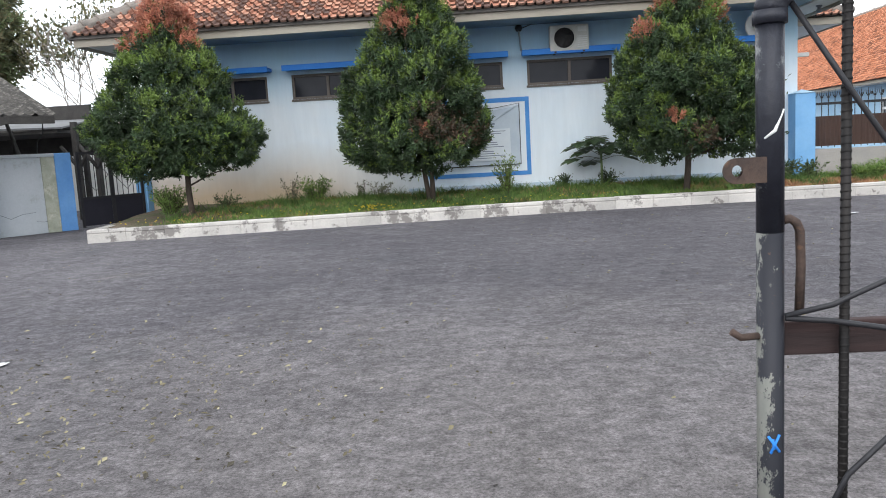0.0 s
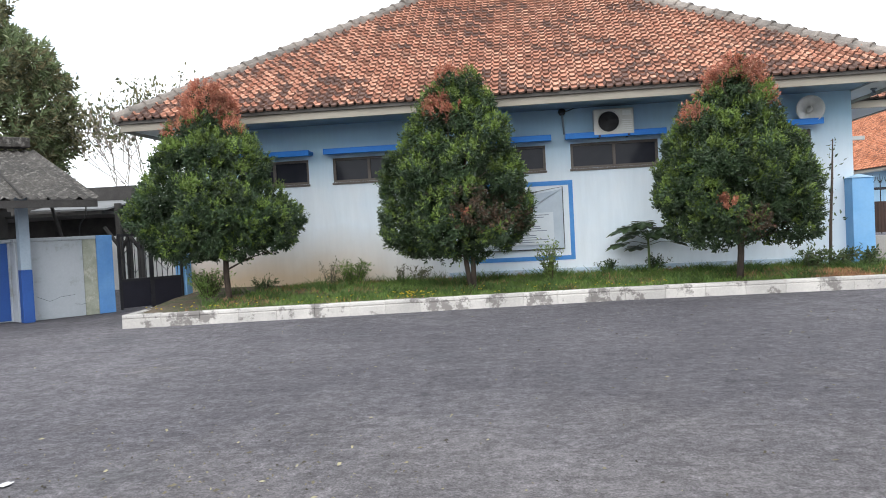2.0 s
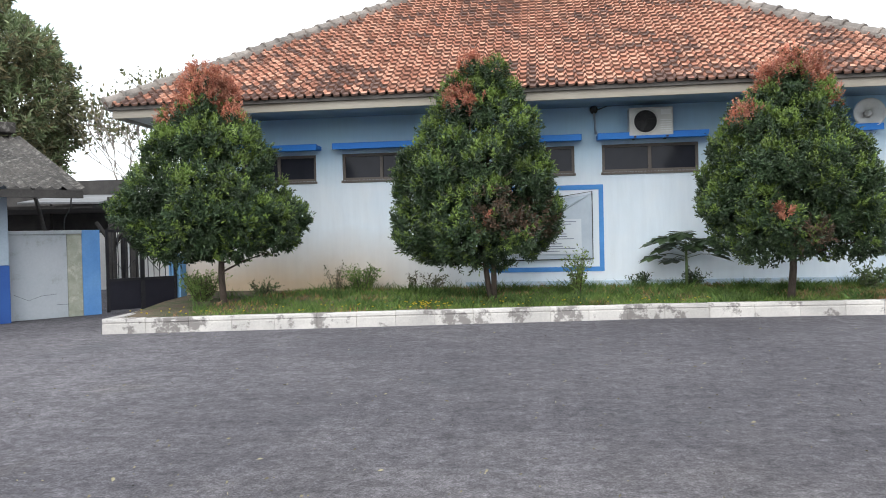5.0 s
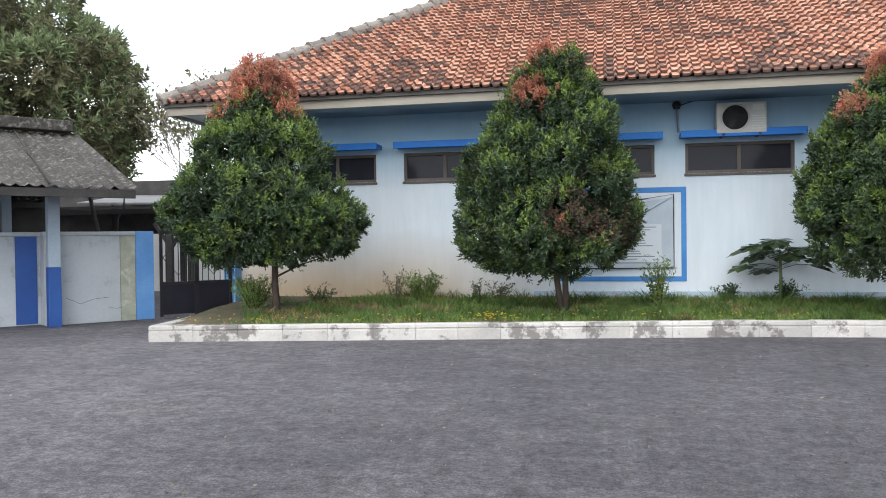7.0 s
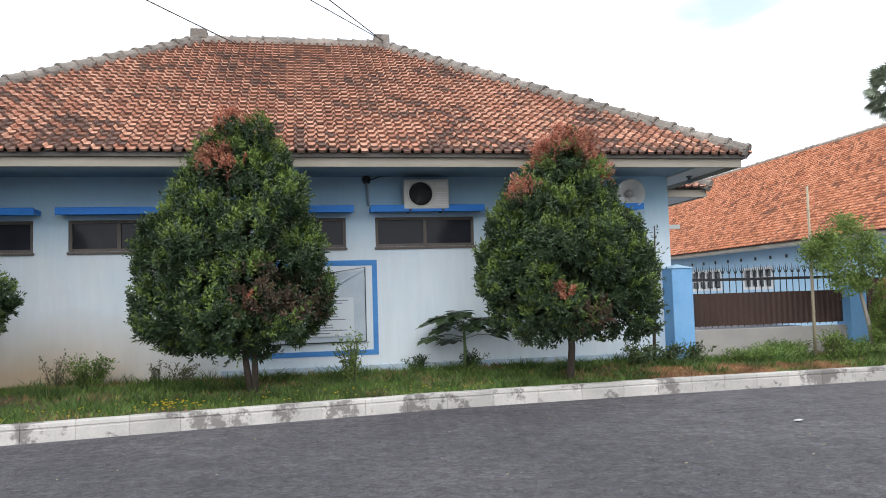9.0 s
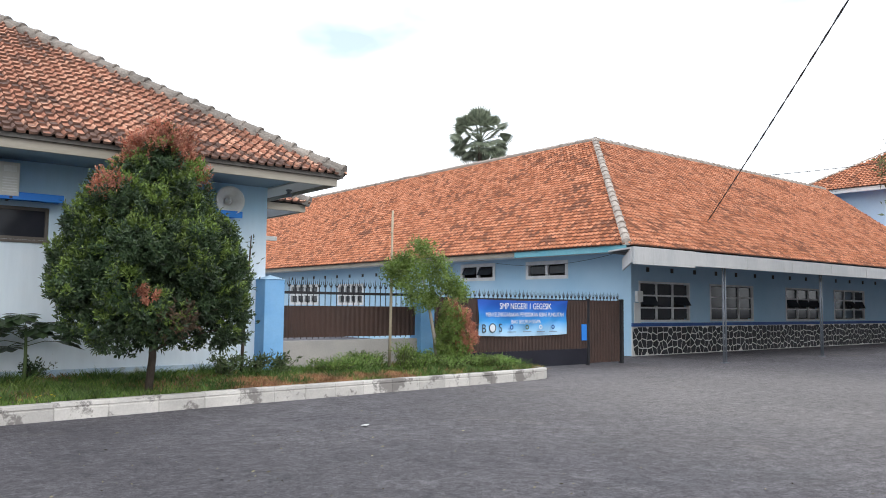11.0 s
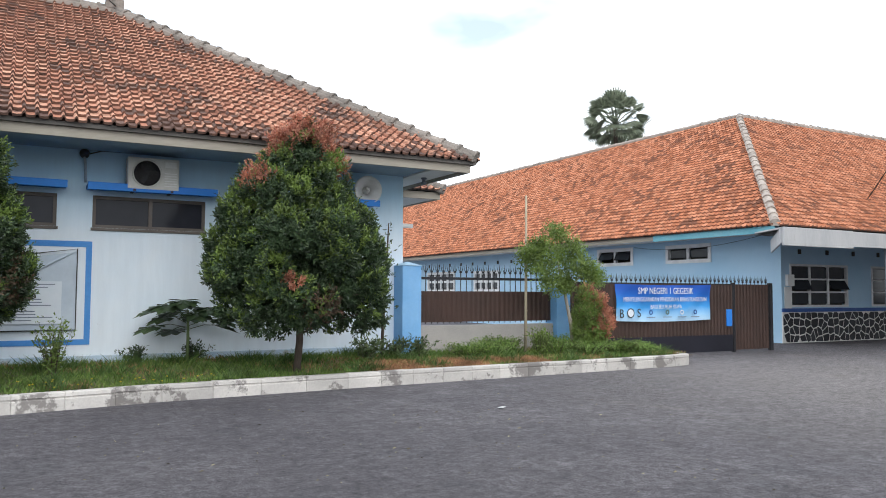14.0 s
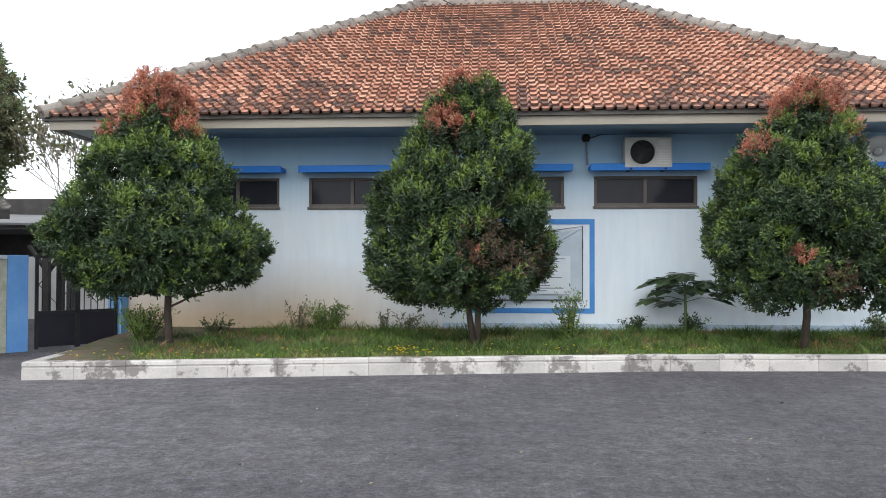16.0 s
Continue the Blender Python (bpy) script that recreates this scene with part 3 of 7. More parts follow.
WINS = [(-5.55, -4.05, 2.385, 2.89), (-3.53, -2.02, 2.385, 2.89), (-0.62, 0.86, 2.385, 2.89), (1.36, 3.08, 2.385, 2.89), (4.25, 5.98, 2.385, 2.89)]
HX = 6.74
at_hall(part("wall", wall_with_openings(-HX, HX, WY, WY + 0.2, 0.0, 3.62, WINS), HALL, hall, "white-washed wall turning sky blue above the windows, eave shade put into the colour"))
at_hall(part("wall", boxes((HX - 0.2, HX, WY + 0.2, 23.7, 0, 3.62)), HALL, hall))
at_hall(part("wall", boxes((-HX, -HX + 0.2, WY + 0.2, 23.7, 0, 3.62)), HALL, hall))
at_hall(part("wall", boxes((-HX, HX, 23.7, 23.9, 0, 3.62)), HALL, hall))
at_hall(part("plinth", boxes((-1.2, HX + 0.02, WY - 0.035, WY - 0.002, 0.1, 0.40), bevel=0.008), FOOTBLUE, hall, "faded light blue painted plinth band"))
at_hall(part("corner_pilaster", boxes((-6.98, -HX - 0.003, WY - 0.25, WY + 0.25, 0, 1.05), bevel=0.01), PILLAR, hall, "low blue painted corner post"))

def frame_ring(x0, x1, y0, y1, z0, z1, fw):
    """A closed rectangular frame as one solid ring."""
    bm = bmesh.new()
    rings = []
    for y in (y0, y1):
        rings.append([bm.verts.new((x, y, z)) for x, z in ((x0, z0), (x1, z0), (x1, z1), (x0, z1))])
        rings.append([bm.verts.new((x, y, z)) for x, z in ((x0 + fw, z0 + fw), (x1 - fw, z0 + fw), (x1 - fw, z1 - fw), (x0 + fw, z1 - fw))])
    fo, fi, bo, bi = rings
    for k in range(4):
        j = (k + 1) % 4
        for q in ((fo[k], fo[j], fi[j], fi[k]), (bo[k], bi[k], bi[j], bo[j]), (fo[k], bo[k], bo[j], fo[j]), (fi[k], fi[j], bi[j], bi[k])):
            bm.faces.new(q)
    return bm


for wx0, wx1, wz0, wz1 in WINS:
    fw = 0.05
    win = at_hall(part("window", frame_ring(wx0, wx1, WY + 0.03, WY + 0.11, wz0, wz1, fw), BROWNFRAME, hall, "dark high-level window with two panes"))
    part("mullion", boxes(((wx0 + wx1) / 2 - 0.03, (wx0 + wx1) / 2 + 0.03, WY + 0.035, WY + 0.105, wz0 + fw, wz1 - fw)), BROWNFRAME, win)
    for a, b in ((wx0 + fw, (wx0 + wx1) / 2 - 0.03), ((wx0 + wx1) / 2 + 0.03, wx1 - fw)):
        part("pane", boxes((a, b, WY + 0.065, WY + 0.073, wz0 + fw, wz1 - fw)), GLASS, win)
    part("sill", boxes((wx0 - 0.02, wx1 + 0.02, WY - 0.03, WY + 0.02, wz0 - 0.045, wz0 - 0.003), bevel=0.006), BROWNFRAME, win)
    c = bmesh.new()
    box(c, wx0 - 0.10, wx1 + 0.12, WY - 0.34, WY - 0.003, 2.97, 3.045, bevel=0.012)
    box(c, wx0 - 0.10, wx1 + 0.12, WY - 0.365, WY - 0.335, 2.945, 3.06, bevel=0.006)
    at_hall(part("window_canopy", c, BRIGHTBLUE, hall, "bright blue concrete canopy slab"))
# dark sheet added behind the windows in place of the dim room
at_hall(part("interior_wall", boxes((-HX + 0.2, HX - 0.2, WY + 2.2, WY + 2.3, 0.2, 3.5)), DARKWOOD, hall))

# eaves: fascia boards, soffit, hipped deck
EX, EY0, EY1, EZ = 7.40, 14.58, 25.22, 3.70
RX, RY, RZ = 1.95, 19.9, 7.08
at_hall(part("fascia", boxes((-EX + 0.08, EX - 0.08, EY0 + 0.06, EY0 + 0.10, EZ - 0.20, EZ - 0.015), bevel=0.006), FASCIA, hall, "weathered cream fascia board"))
for sx in (-1, 1):
    xa, xb = sorted((sx * (EX - 0.08), sx * (EX - 0.12)))
    at_hall(part("fascia", boxes((xa, xb, EY0 + 0.105, EY1 - 0.1, EZ - 0.20, EZ - 0.015), bevel=0.006), FASCIA, hall, "weathered cream fascia board"))
for xa, xb in ((-EX + 0.13, -HX), (HX, EX - 0.13)):
    at_hall(part("soffit", boxes((xa, xb, EY0 + 0.105, EY1 - 0.11, EZ - 0.14, EZ - 0.10)), SOFFIT, hall, "white boarded soffit"))
# front soffit darker than the side ones: eave shade put into its colour
at_hall(part("soffit", boxes((-HX + 0.002, HX - 0.002, EY0 + 0.105, WY + 0.19, EZ - 0.11, EZ - 0.07)), SOFFITBLUE, hall, "boarded soffit with the eave shade in its grey-blue colour"))
deck_v = [(-EX, EY0, EZ), (EX, EY0, EZ), (EX, EY1, EZ), (-EX, EY1, EZ), (-RX, RY, RZ), (RX, RY, RZ)]
deck_v += [(x, y, z - 0.06) for x, y, z in deck_v[:4]]
roof = at_hall(raw("roof", deck_v, [(0, 1, 5, 4), (1, 2, 5), (2, 3, 4, 5), (3, 0, 4), (6, 7, 1, 0), (7, 8, 2, 1), (8, 9, 3, 2), (9, 6, 0, 3), (9, 8, 7, 6)], DARKWOOD, hall, "hipped roof of mottled orange clay tiles"))


def tile_shape(w, length, prof, thick, raise_=0.046):
    """One pan tile: a waved sheet with a lip at its lower end, x across, y up the slope."""
    v, f, k = [], [], len(prof)
    for y, lift in ((0.0, raise_), (length, 0.0)):
        v += [(u * w, y, h + lift) for u, h in prof]
    v += [(u * w, 0.0, h + raise_ - thick) for u, h in prof]
    for i in range(k - 1):
        f += [(i, i + 1, k + i + 1, k + i), (2 * k + i, 2 * k + i + 1, i + 1, i)]
    return np.array(v), f


PROF = [(0.0, 0.012), (0.07, 0.040), (0.18, 0.058), (0.29, 0.042), (0.36, 0.004), (0.68, 0.0), (1.03, 0.008)]
PROF_FAR = [(0.0, 0.014), (0.2, 0.056), (0.45, 0.004), (1.02, 0.018)]


def slope_frame(e0, e1, top):
    """Origin, across, up the slope, normal for the roof plane through the eave e0-e1 and a top point."""
    e0, e1, top = Vector(e0), Vector(e1), Vector(top)
    a = (e1 - e0).normalized()
    s = (top - e0) - a * (top - e0).dot(a)
    s.normalize()
    return e0, a, s, a.cross(s)


def tile_slots(e0, e1, poly, w, exposure, overhang=0.05):
    """The places of the tiles whose middles lie in poly, given as points of the plane."""
    o, a, s, nrm = slope_frame(e0, e1, poly[-1])
    flat = [((Vector(p) - o).dot(a), (Vector(p) - o).dot(s)) for p in poly]
    lo, hi = min(p[0] for p in flat), max(p[0] for p in flat)
    top = max(p[1] for p in flat)
    out = []
    for j in range(int(top / exposure) + 1):
        for i in range(int((hi - lo) / w) + 1):
            u, v = lo + i * w, j * exposure - overhang
            cu, cv = u + w / 2, max(v + exposure / 2, 0.01)
            inside = False
            for (xa, ya), (xb, yb) in zip(flat, flat[1:] + flat[:1]):
                if (ya > cv) != (yb > cv) and cu < (xb - xa) * (cv - ya) / (yb - ya) + xa:
                    inside = not inside
            if inside:
                out.append((j, i, u, v))
    return o, a, s, nrm, out


def lay_tiles(name, o, a, s, nrm, slots, w, exposure, prof, material, parent, label="", raise_=0.046, lip=None):
    tv, tf = tile_shape(w, exposure * 1.22, prof, raise_ * 0.8, raise_)
    A, S, N, O = (np.array(q) for q in (a, s, nrm, o))
    vs, fs = [], []
    rng = np.random.default_rng(5)
    for k, (j, i, u, v) in enumerate(slots):
        jit = rng.normal(0, 0.004, 3)
        loc = tv + (u + jit[0], v + jit[1] * 1.8, 0.012 + abs(jit[2]))
        vs.append(O + loc[:, :1] * A + loc[:, 1:2] * S + loc[:, 2:3] * N)
        fs += [tuple(q + k * len(tv) for q in face) for face in tf]
    ob = raw(name, np.concatenate(vs), fs, material, parent, label)
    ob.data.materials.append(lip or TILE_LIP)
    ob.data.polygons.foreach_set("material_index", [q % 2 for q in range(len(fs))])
    ob["kind"] = "stuff"
    return ob


def tile_mesh(name, w, exposure, prof, material):
    tv, tf = tile_shape(w, exposure * 1.22, prof, 0.037)
    me = bpy.data.meshes.new(name)
    me.from_pydata(tv.tolist(), [], tf)
    me.materials.append(material)
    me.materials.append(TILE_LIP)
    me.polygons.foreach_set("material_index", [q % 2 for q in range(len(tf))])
    return me


TW, TE = 0.158, 0.200
o, a, s, nrm, slots = tile_slots((-EX, EY0, EZ), (EX, EY0, EZ), [(-EX, EY0, EZ), (EX, EY0, EZ), (RX, RY, RZ), (-RX, RY, RZ)], TW, TE)
HALL_SINGLE = [q for q in slots if q[0] < 4][:300]
HALL_FRAME = (o, a, s, nrm)
rest_slots = [q for q in slots if q not in set(HALL_SINGLE)]
at_hall(lay_tiles("roof_tiles", o, a, s, nrm, rest_slots, TW, TE, PROF, TILE_JOINED, roof))
for e0, e1, tri in (((EX, EY0, EZ), (EX, EY1, EZ), [(EX, EY0, EZ), (EX, EY1, EZ), (RX, RY, RZ)]), ((-EX, EY1, EZ), (-EX, EY0, EZ), [(-EX, EY1, EZ), (-EX, EY0, EZ), (-RX, RY, RZ)])):
    o, a, s, nrm, slots = tile_slots(e0, e1, tri, TW, TE)
    at_hall(lay_tiles("roof_tiles", o, a, s, nrm, slots, TW, TE, PROF_FAR, TILE_JOINED, roof))


def cap_mesh(name, length, r, material):
    bm = bmesh.new()
    k, rings = 7, []
    for y, rr in ((0, r * 1.16), (0.045, r * 1.20), (0.06, r * 1.0), (length, r * 0.86)):
        rings.append([bm.verts.new((rr * math.cos(math.pi * i / (k - 1)), y, rr * 0.8 * math.sin(math.pi * i / (k - 1)))) for i in range(k)])
    for p, q in zip(rings, rings[1:]):
        for i in range(k - 1):
            bm.faces.new((p[i], p[i + 1], q[i + 1], q[i])).smooth = True
    bm.faces.new(rings[0][::-1])
    bmesh.ops.recalc_face_normals(bm, faces=bm.faces)
    me = bpy.data.meshes.new(name)
    bm.to_mesh(me)
    bm.free()
    me.materials.append(material)
    return me


def ridge_run(p0, p1, parent, me, length, lift=0.05, bed=True, half=0.15):
    """Half-round caps laid in mortar from p0 up to p1."""
    p0, p1 = Vector(p0), Vector(p1)
    d = (p1 - p0).normalized()
    side = d.cross(Vector((0, 0, 1))).normalized()
    up = side.cross(d)
    n = max(1, round((p1 - p0).length / length))
    step = (p1 - p0).length / n
    rng = random.Random(7)
    for k in range(n):
        at = p0 + d * (k * step) + up * (lift + rng.uniform(-0.008, 0.008)) + side * rng.uniform(-0.01, 0.01)
        rot = Matrix((side, d, up)).transposed().to_4x4()
        piece("ridge_tile", me, parent, Matrix.Translation(at) @ rot @ pose(0, 0, 0, rng.uniform(-1.5, 1.5), 0, rng.uniform(-1.5, 1.5)))
    if bed:
        bm = bmesh.new()
        m = Matrix.Translation(p0) @ Matrix((side, d, up)).transposed().to_4x4()
        box(bm, -half, half, 0, (p1 - p0).length, -0.06, lift + 0.012, bevel=0.03, m=m)
        part("mortar_bed", bm, me.materials[0], parent)


CAP = cap_mesh("ridge_tile", 0.36, 0.13, MORTAR)
HALL_INV = hall.matrix_basis.inverted()
for sx in (-1, 1):
    ridge_run((sx * EX, EY0, EZ + 0.02), (sx * RX, RY, RZ + 0.02), roof, CAP, 0.33)
    ridge_run((sx * EX, EY1, EZ + 0.02), (sx * RX, RY, RZ + 0.02), roof, CAP, 0.6, bed=False)
    xa = sx * RX
    at_hall(part("ridge_block", boxes((xa - 0.17, xa + 0.17, RY - 0.16, RY + 0.16, RZ + 0.06, RZ + 0.27), bevel=0.02), MORTAR, roof, "grey mortar block at the ridge end"))
ridge_run((-RX, RY, RZ + 0.02), (RX, RY, RZ + 0.02), roof, CAP, 0.33)

at_hall(part("pipe_stub", boxes((HX + 0.002, HX + 0.27, WY + 0.10, WY + 0.19, 2.63, 2.71), bevel=0.012), SOFFIT, hall, "white square pipe stub"))
bm = bmesh.new()
lathe(bm, [(0.0, 0.0), (0.055, 0.0), (0.06, -0.02), (0.03, -0.035), (0.03, -0.07), (0.052, -0.085), (0.045, -0.13), (0.0, -0.14)], 14, pose(7.05, 15.9, EZ - 0.142))
at_hall(part("soffit_lamp", bm, POSTGREY, hall, "small grey lamp holder under the soffit"))

# painted border round the notice
fr = bmesh.new()
for r in ((-0.78, 1.37, 2.075, 2.165), (-0.78, 1.37, 0.57, 0.655), (-0.78, -0.69, 0.655, 2.075), (1.285, 1.37, 0.655, 2.075)):
    box(fr, r[0], r[1], WY - 0.012, WY - 0.002, r[2], r[3], bevel=0.003)
at_hall(part("notice_border", fr, FRAMEBLUE, hall, "painted blue border on the wall"))

# side wing with its own small tiled eave
wing = thing("side_wing", "small tiled side wing with white fascia behind the hall", "building", (8, 18, 0))
inv = wing.matrix_basis.inverted()
for nm, rows, mt in (("wall", ((6.75, 7.4, 18.2, 23.5, 0, 3.55),), HALL), ("fascia", ((6.8, 8.33, 17.6, 17.66, 3.40, 3.55), (8.28, 8.33, 17.665, 23.6, 3.40, 3.55)), FASCIA), ("soffit", ((7.4, 8.27, 17.67, 23.5, 3.42, 3.45),), SOFFIT)):
    part(nm, boxes(*rows), mt, wing).matrix_parent_inverse = inv
wv = [(6.8, 17.55, 3.57), (8.38, 17.55, 3.57), (8.38, 23.6, 3.57), (6.8, 23.6, 3.57), (6.8, 18.6, 4.19), (7.2, 18.6, 4.19), (7.2, 23.6, 4.19), (6.8, 23.6, 4.19)]
wroof = raw("roof", wv, [(0, 1, 5, 4), (1, 2, 6, 5), (4, 5, 6, 7), (0, 3, 2, 1)], DARKWOOD, wing)
wroof.matrix_parent_inverse = inv
o, a, s, nrm, slots = tile_slots(wv[0], wv[1], [wv[0], wv[1], wv[5], wv[4]], TW, TE)
lay_tiles("roof_tiles", o, a, s, nrm, slots, TW, TE, PROF_FAR, TILE_JOINED, wroof)
ridge_run(wv[1], wv[5], wroof, CAP, 0.33)

# unseen plain wall behind the camera, added to block low sky from the veranda
bm = boxes((15.0, 52.0, -0.25, 0.0, 0, 8.5))
tagged(part("wall_south", bm, CONCRETE), "unseen grey concrete screen added to block low sky from the veranda", "wall", kind="structure")

# ---- classroom block with veranda ----
BX, BY = 19.4, 17.63
block = thing("classroom_block", "light blue classroom block with orange tile roof and veranda", "building", (BX, BY, 0))
BINV = block.matrix_basis.inverted()


def at_block(ob):
    if ob.parent == block:
        ob.matrix_parent_inverse = BINV
    return ob


VW = [(19.75, 22.40), (23.57, 26.30), (28.60, 31.30), (32.50, 35.30), (37.70, 40.55), (41.70, 42.50), (43.70, 44.40)]
VZ0, VZ1 = 1.02, 2.26
at_block(part("wall", wall_with_openings(BX, 45.6, BY, BY + 0.2, 0, 3.3, [(a, b, VZ0, VZ1) for a, b in VW]), SKYBLUE, block, "light blue painted wall"))
# dark sheet added behind the openings for the unlit classrooms
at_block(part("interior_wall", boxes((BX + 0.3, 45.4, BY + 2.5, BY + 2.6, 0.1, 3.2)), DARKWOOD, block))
# west wall, along y, with its high windows
SW = [(20.15, 22.08, 2.38, 2.99), (23.65, 25.57, 2.38, 3.02), (32.3, 34.5, 1.45, 2.42), (36.3, 39.2, 1.45, 2.46)]
bm = wall_with_openings(-72, -(BY + 0.2), 0, 0.2, 0, 3.4, [(-b, -a, c, d) for a, b, c, d in SW])
bmesh.ops.transform(bm, matrix=pose(BX, 0, 0, 0, 0, -90), verts=bm.verts)
at_block(part("wall", bm, SKYBLUE, block, "light blue painted wall"))
at_block(part("interior_wall", boxes((BX + 2.4, BX + 2.5, BY + 2.6, 72, 0.1, 3.3)), DARKWOOD, block))


def grid_window(w, h, cols, rows, frame_mat, parent, inv, m, fw=0.06, bar=0.045, open_row=None, name="window"):
    """A framed window in its own plane: x across, y depth, z up; panes are separate."""
    f = frame_ring(0, w, -0.025, 0.09, 0, h, fw)
    bmesh.ops.transform(f, matrix=m, verts=f.verts)
    win = part(name, f, frame_mat, parent)
    win.matrix_parent_inverse = inv
    cw, rh = (w - 2 * fw) / cols, (h - 2 * fw) / rows
    for c in range(1, cols):
        f = boxes((fw + c * cw - bar / 2, fw + c * cw + bar / 2, -0.012, 0.085, fw, h - fw))
        bmesh.ops.transform(f, matrix=m, verts=f.verts)
        part("mullion", f, frame_mat, win)
    for r in range(1, rows):
        f = boxes((fw, w - fw, -0.008, 0.08, fw + r * rh - bar / 2, fw + r * rh + bar / 2))
        bmesh.ops.transform(f, matrix=m, verts=f.verts)
        part("transom", f, frame_mat, win)
    me = bpy.data.meshes.new("pane")
    b = boxes((-cw / 2 + bar / 2, cw / 2 - bar / 2, -0.004, 0.004, -rh + bar / 2 + 0.01, -bar / 2))
    b.to_mesh(me)
    b.free()
    me.materials.append(GLASS2)
    rng = random.Random(int(w * 1000))
    for c in range(cols):
        for r in range(rows):
            tilt = -22 - rng.uniform(0, 12) if r == open_row and rng.random() < 0.6 else 0
            piece("pane", me, win, m @ pose(fw + (c + 0.5) * cw, 0.05, fw + (r + 1) * rh, tilt, 0, 0))
    return win


for k, (xa, xb) in enumerate(VW):
    grid_window(xb - xa, VZ1 - VZ0, 3 if xb - xa > 1.5 else 1, 3, WHITEPAINT, block, BINV, pose(xa, BY, VZ0), open_row=1 if k in (0, 2, 3) else None)
for ya, yb, za, zb in SW:
    big = zb - za > 0.8
    grid_window(yb - ya, zb - za, 4 if big else 2, 2 if big else 1, WHITEPAINT, block, BINV, pose(BX, yb, za, 0, 0, -90), open_row=0 if not big else None, fw=0.12, bar=0.11)
# vents above the windows
vent = bpy.data.meshes.new("vent")
b = boxes((-0.07, 0.07, -0.02, 0.0, -0.07, 0.07), bevel=0.01)
b.to_mesh(vent)
b.free()
vent.materials.append(BLACKPLASTIC)
for k in range(20):
    piece("vent", vent, block, pose(20.2 + k * 1.25, BY - 0.003, 2.62)).matrix_parent_inverse = BINV
for k in range(14):
    piece("vent", vent, block, pose(BX - 0.003, 28.0 + k * 1.1, 2.78, 0, 0, -90)).matrix_parent_inverse = BINV
at_block(part("sill_band", boxes((BX - 0.02, 45.6, BY - 0.06, BY - 0.002, 0.88, 0.985), bevel=0.008), DEEPBLUE, block, "deep blue painted sill band"))
dado = at_block(part("dado", boxes((BX - 0.02, 45.6, BY - 0.03, BY - 0.002, 0.0, 0.878)), JOINT, block, "crazy-paved black stone dado with white joints"))

# main roof: a long west slope and a long south slope that meet in a hip
CX, CY, CZ = 18.2, 16.85, 3.24
HXB, HYB, HZB = 25.4, 24.05, 8.40
XE, YE = 45.2, 72.0
rv = [(CX, CY, CZ), (XE - 0.9, CY, CZ), (XE + 0.6, HYB, HZB), (HXB, HYB, HZB), (HXB, YE, HZB), (CX, YE, CZ)]
rv += [(XE + 0.6, 31.2, CZ), (32.6, 31.2, CZ), (32.6, YE, CZ)]
broof = at_block(raw("roof", rv, [(0, 1, 2, 3), (5, 0, 3, 4), (3, 2, 6, 7), (4, 3, 7, 8)], DARKWOOD, block, "long orange clay tile roof with grey hip"))
BW, BE = 0.175, 0.215
o, a, s, nrm, slots = tile_slots(rv[0], rv[1], [rv[0], rv[1], rv[2], rv[3]], BW, BE)
at_block(lay_tiles("roof_tiles", o, a, s, nrm, slots, BW, BE, PROF_FAR, TILE_BLOCK, broof, raise_=0.055, lip=LIP_BLOCK))
o, a, s, nrm, slots = tile_slots(rv[5], rv[0], [rv[5], rv[0], rv[3], rv[4]], BW, BE)
at_block(lay_tiles("roof_tiles", o, a, s, nrm, slots, BW, BE, PROF_FAR, TILE_BLOCK, broof, raise_=0.055, lip=LIP_BLOCK))
CAPB = cap_mesh("ridge_tile", 0.5, 0.115, RIDGEBROWN)
for p0, p1 in (((CX, CY, CZ + 0.03), (HXB, HYB, HZB + 0.03)), ((HXB, HYB, HZB + 0.03), (XE + 0.6, HYB, HZB + 0.03)), ((HXB, YE, HZB + 0.03), (HXB, HYB, HZB + 0.03))):
    ridge_run(p0, p1, broof, CAPB, 0.48, 0.05, half=0.12)
at_block(part("fascia", boxes((CX + 0.05, CX + 0.09, CY + 0.1, YE, CZ - 0.16, CZ - 0.01), bevel=0.005), FASCIA, block, "weathered cream fascia board"))
at_block(part("fascia", boxes((CX + 0.02, CX + 0.048, CY + 0.05, CY + 4.6, CZ - 0.19, CZ - 0.005), bevel=0.005), TURQUOISE, block, "turquoise-blue end of the fascia board"))
at_block(part("soffit", boxes((CX + 0.1, BX, CY + 0.1, YE, CZ - 0.12, CZ - 0.09), (BX, 44.3, CY + 0.1, BY, CZ - 0.12, CZ - 0.09)), SOFFIT, block))
# gable end of the south wing
gv = [(XE - 0.6, CY + 0.5, 3.3), (XE - 0.6, 31, 3.3), (XE - 0.4, HYB, HZB - 0.1), (XE - 0.4, CY + 0.5, 3.3), (XE - 0.4, 31, 3.3), (XE - 0.2, HYB, HZB - 0.1)]
at_block(raw("wall", gv, [(0, 2, 1), (3, 4, 5), (0, 3, 5, 2), (2, 5, 4, 1), (1, 4, 3, 0)], SKYBLUE, block))

at_block(part("meter_box", boxes((BX + 0.16, BX + 0.44, BY - 0.10, BY - 0.003, 1.62, 1.95), (BX + 0.10, BX + 0.40, BY - 0.03, BY - 0.002, 0.90, 1.60), bevel=0.01), HORNGREY, block, "pale meter box and cable cover"))

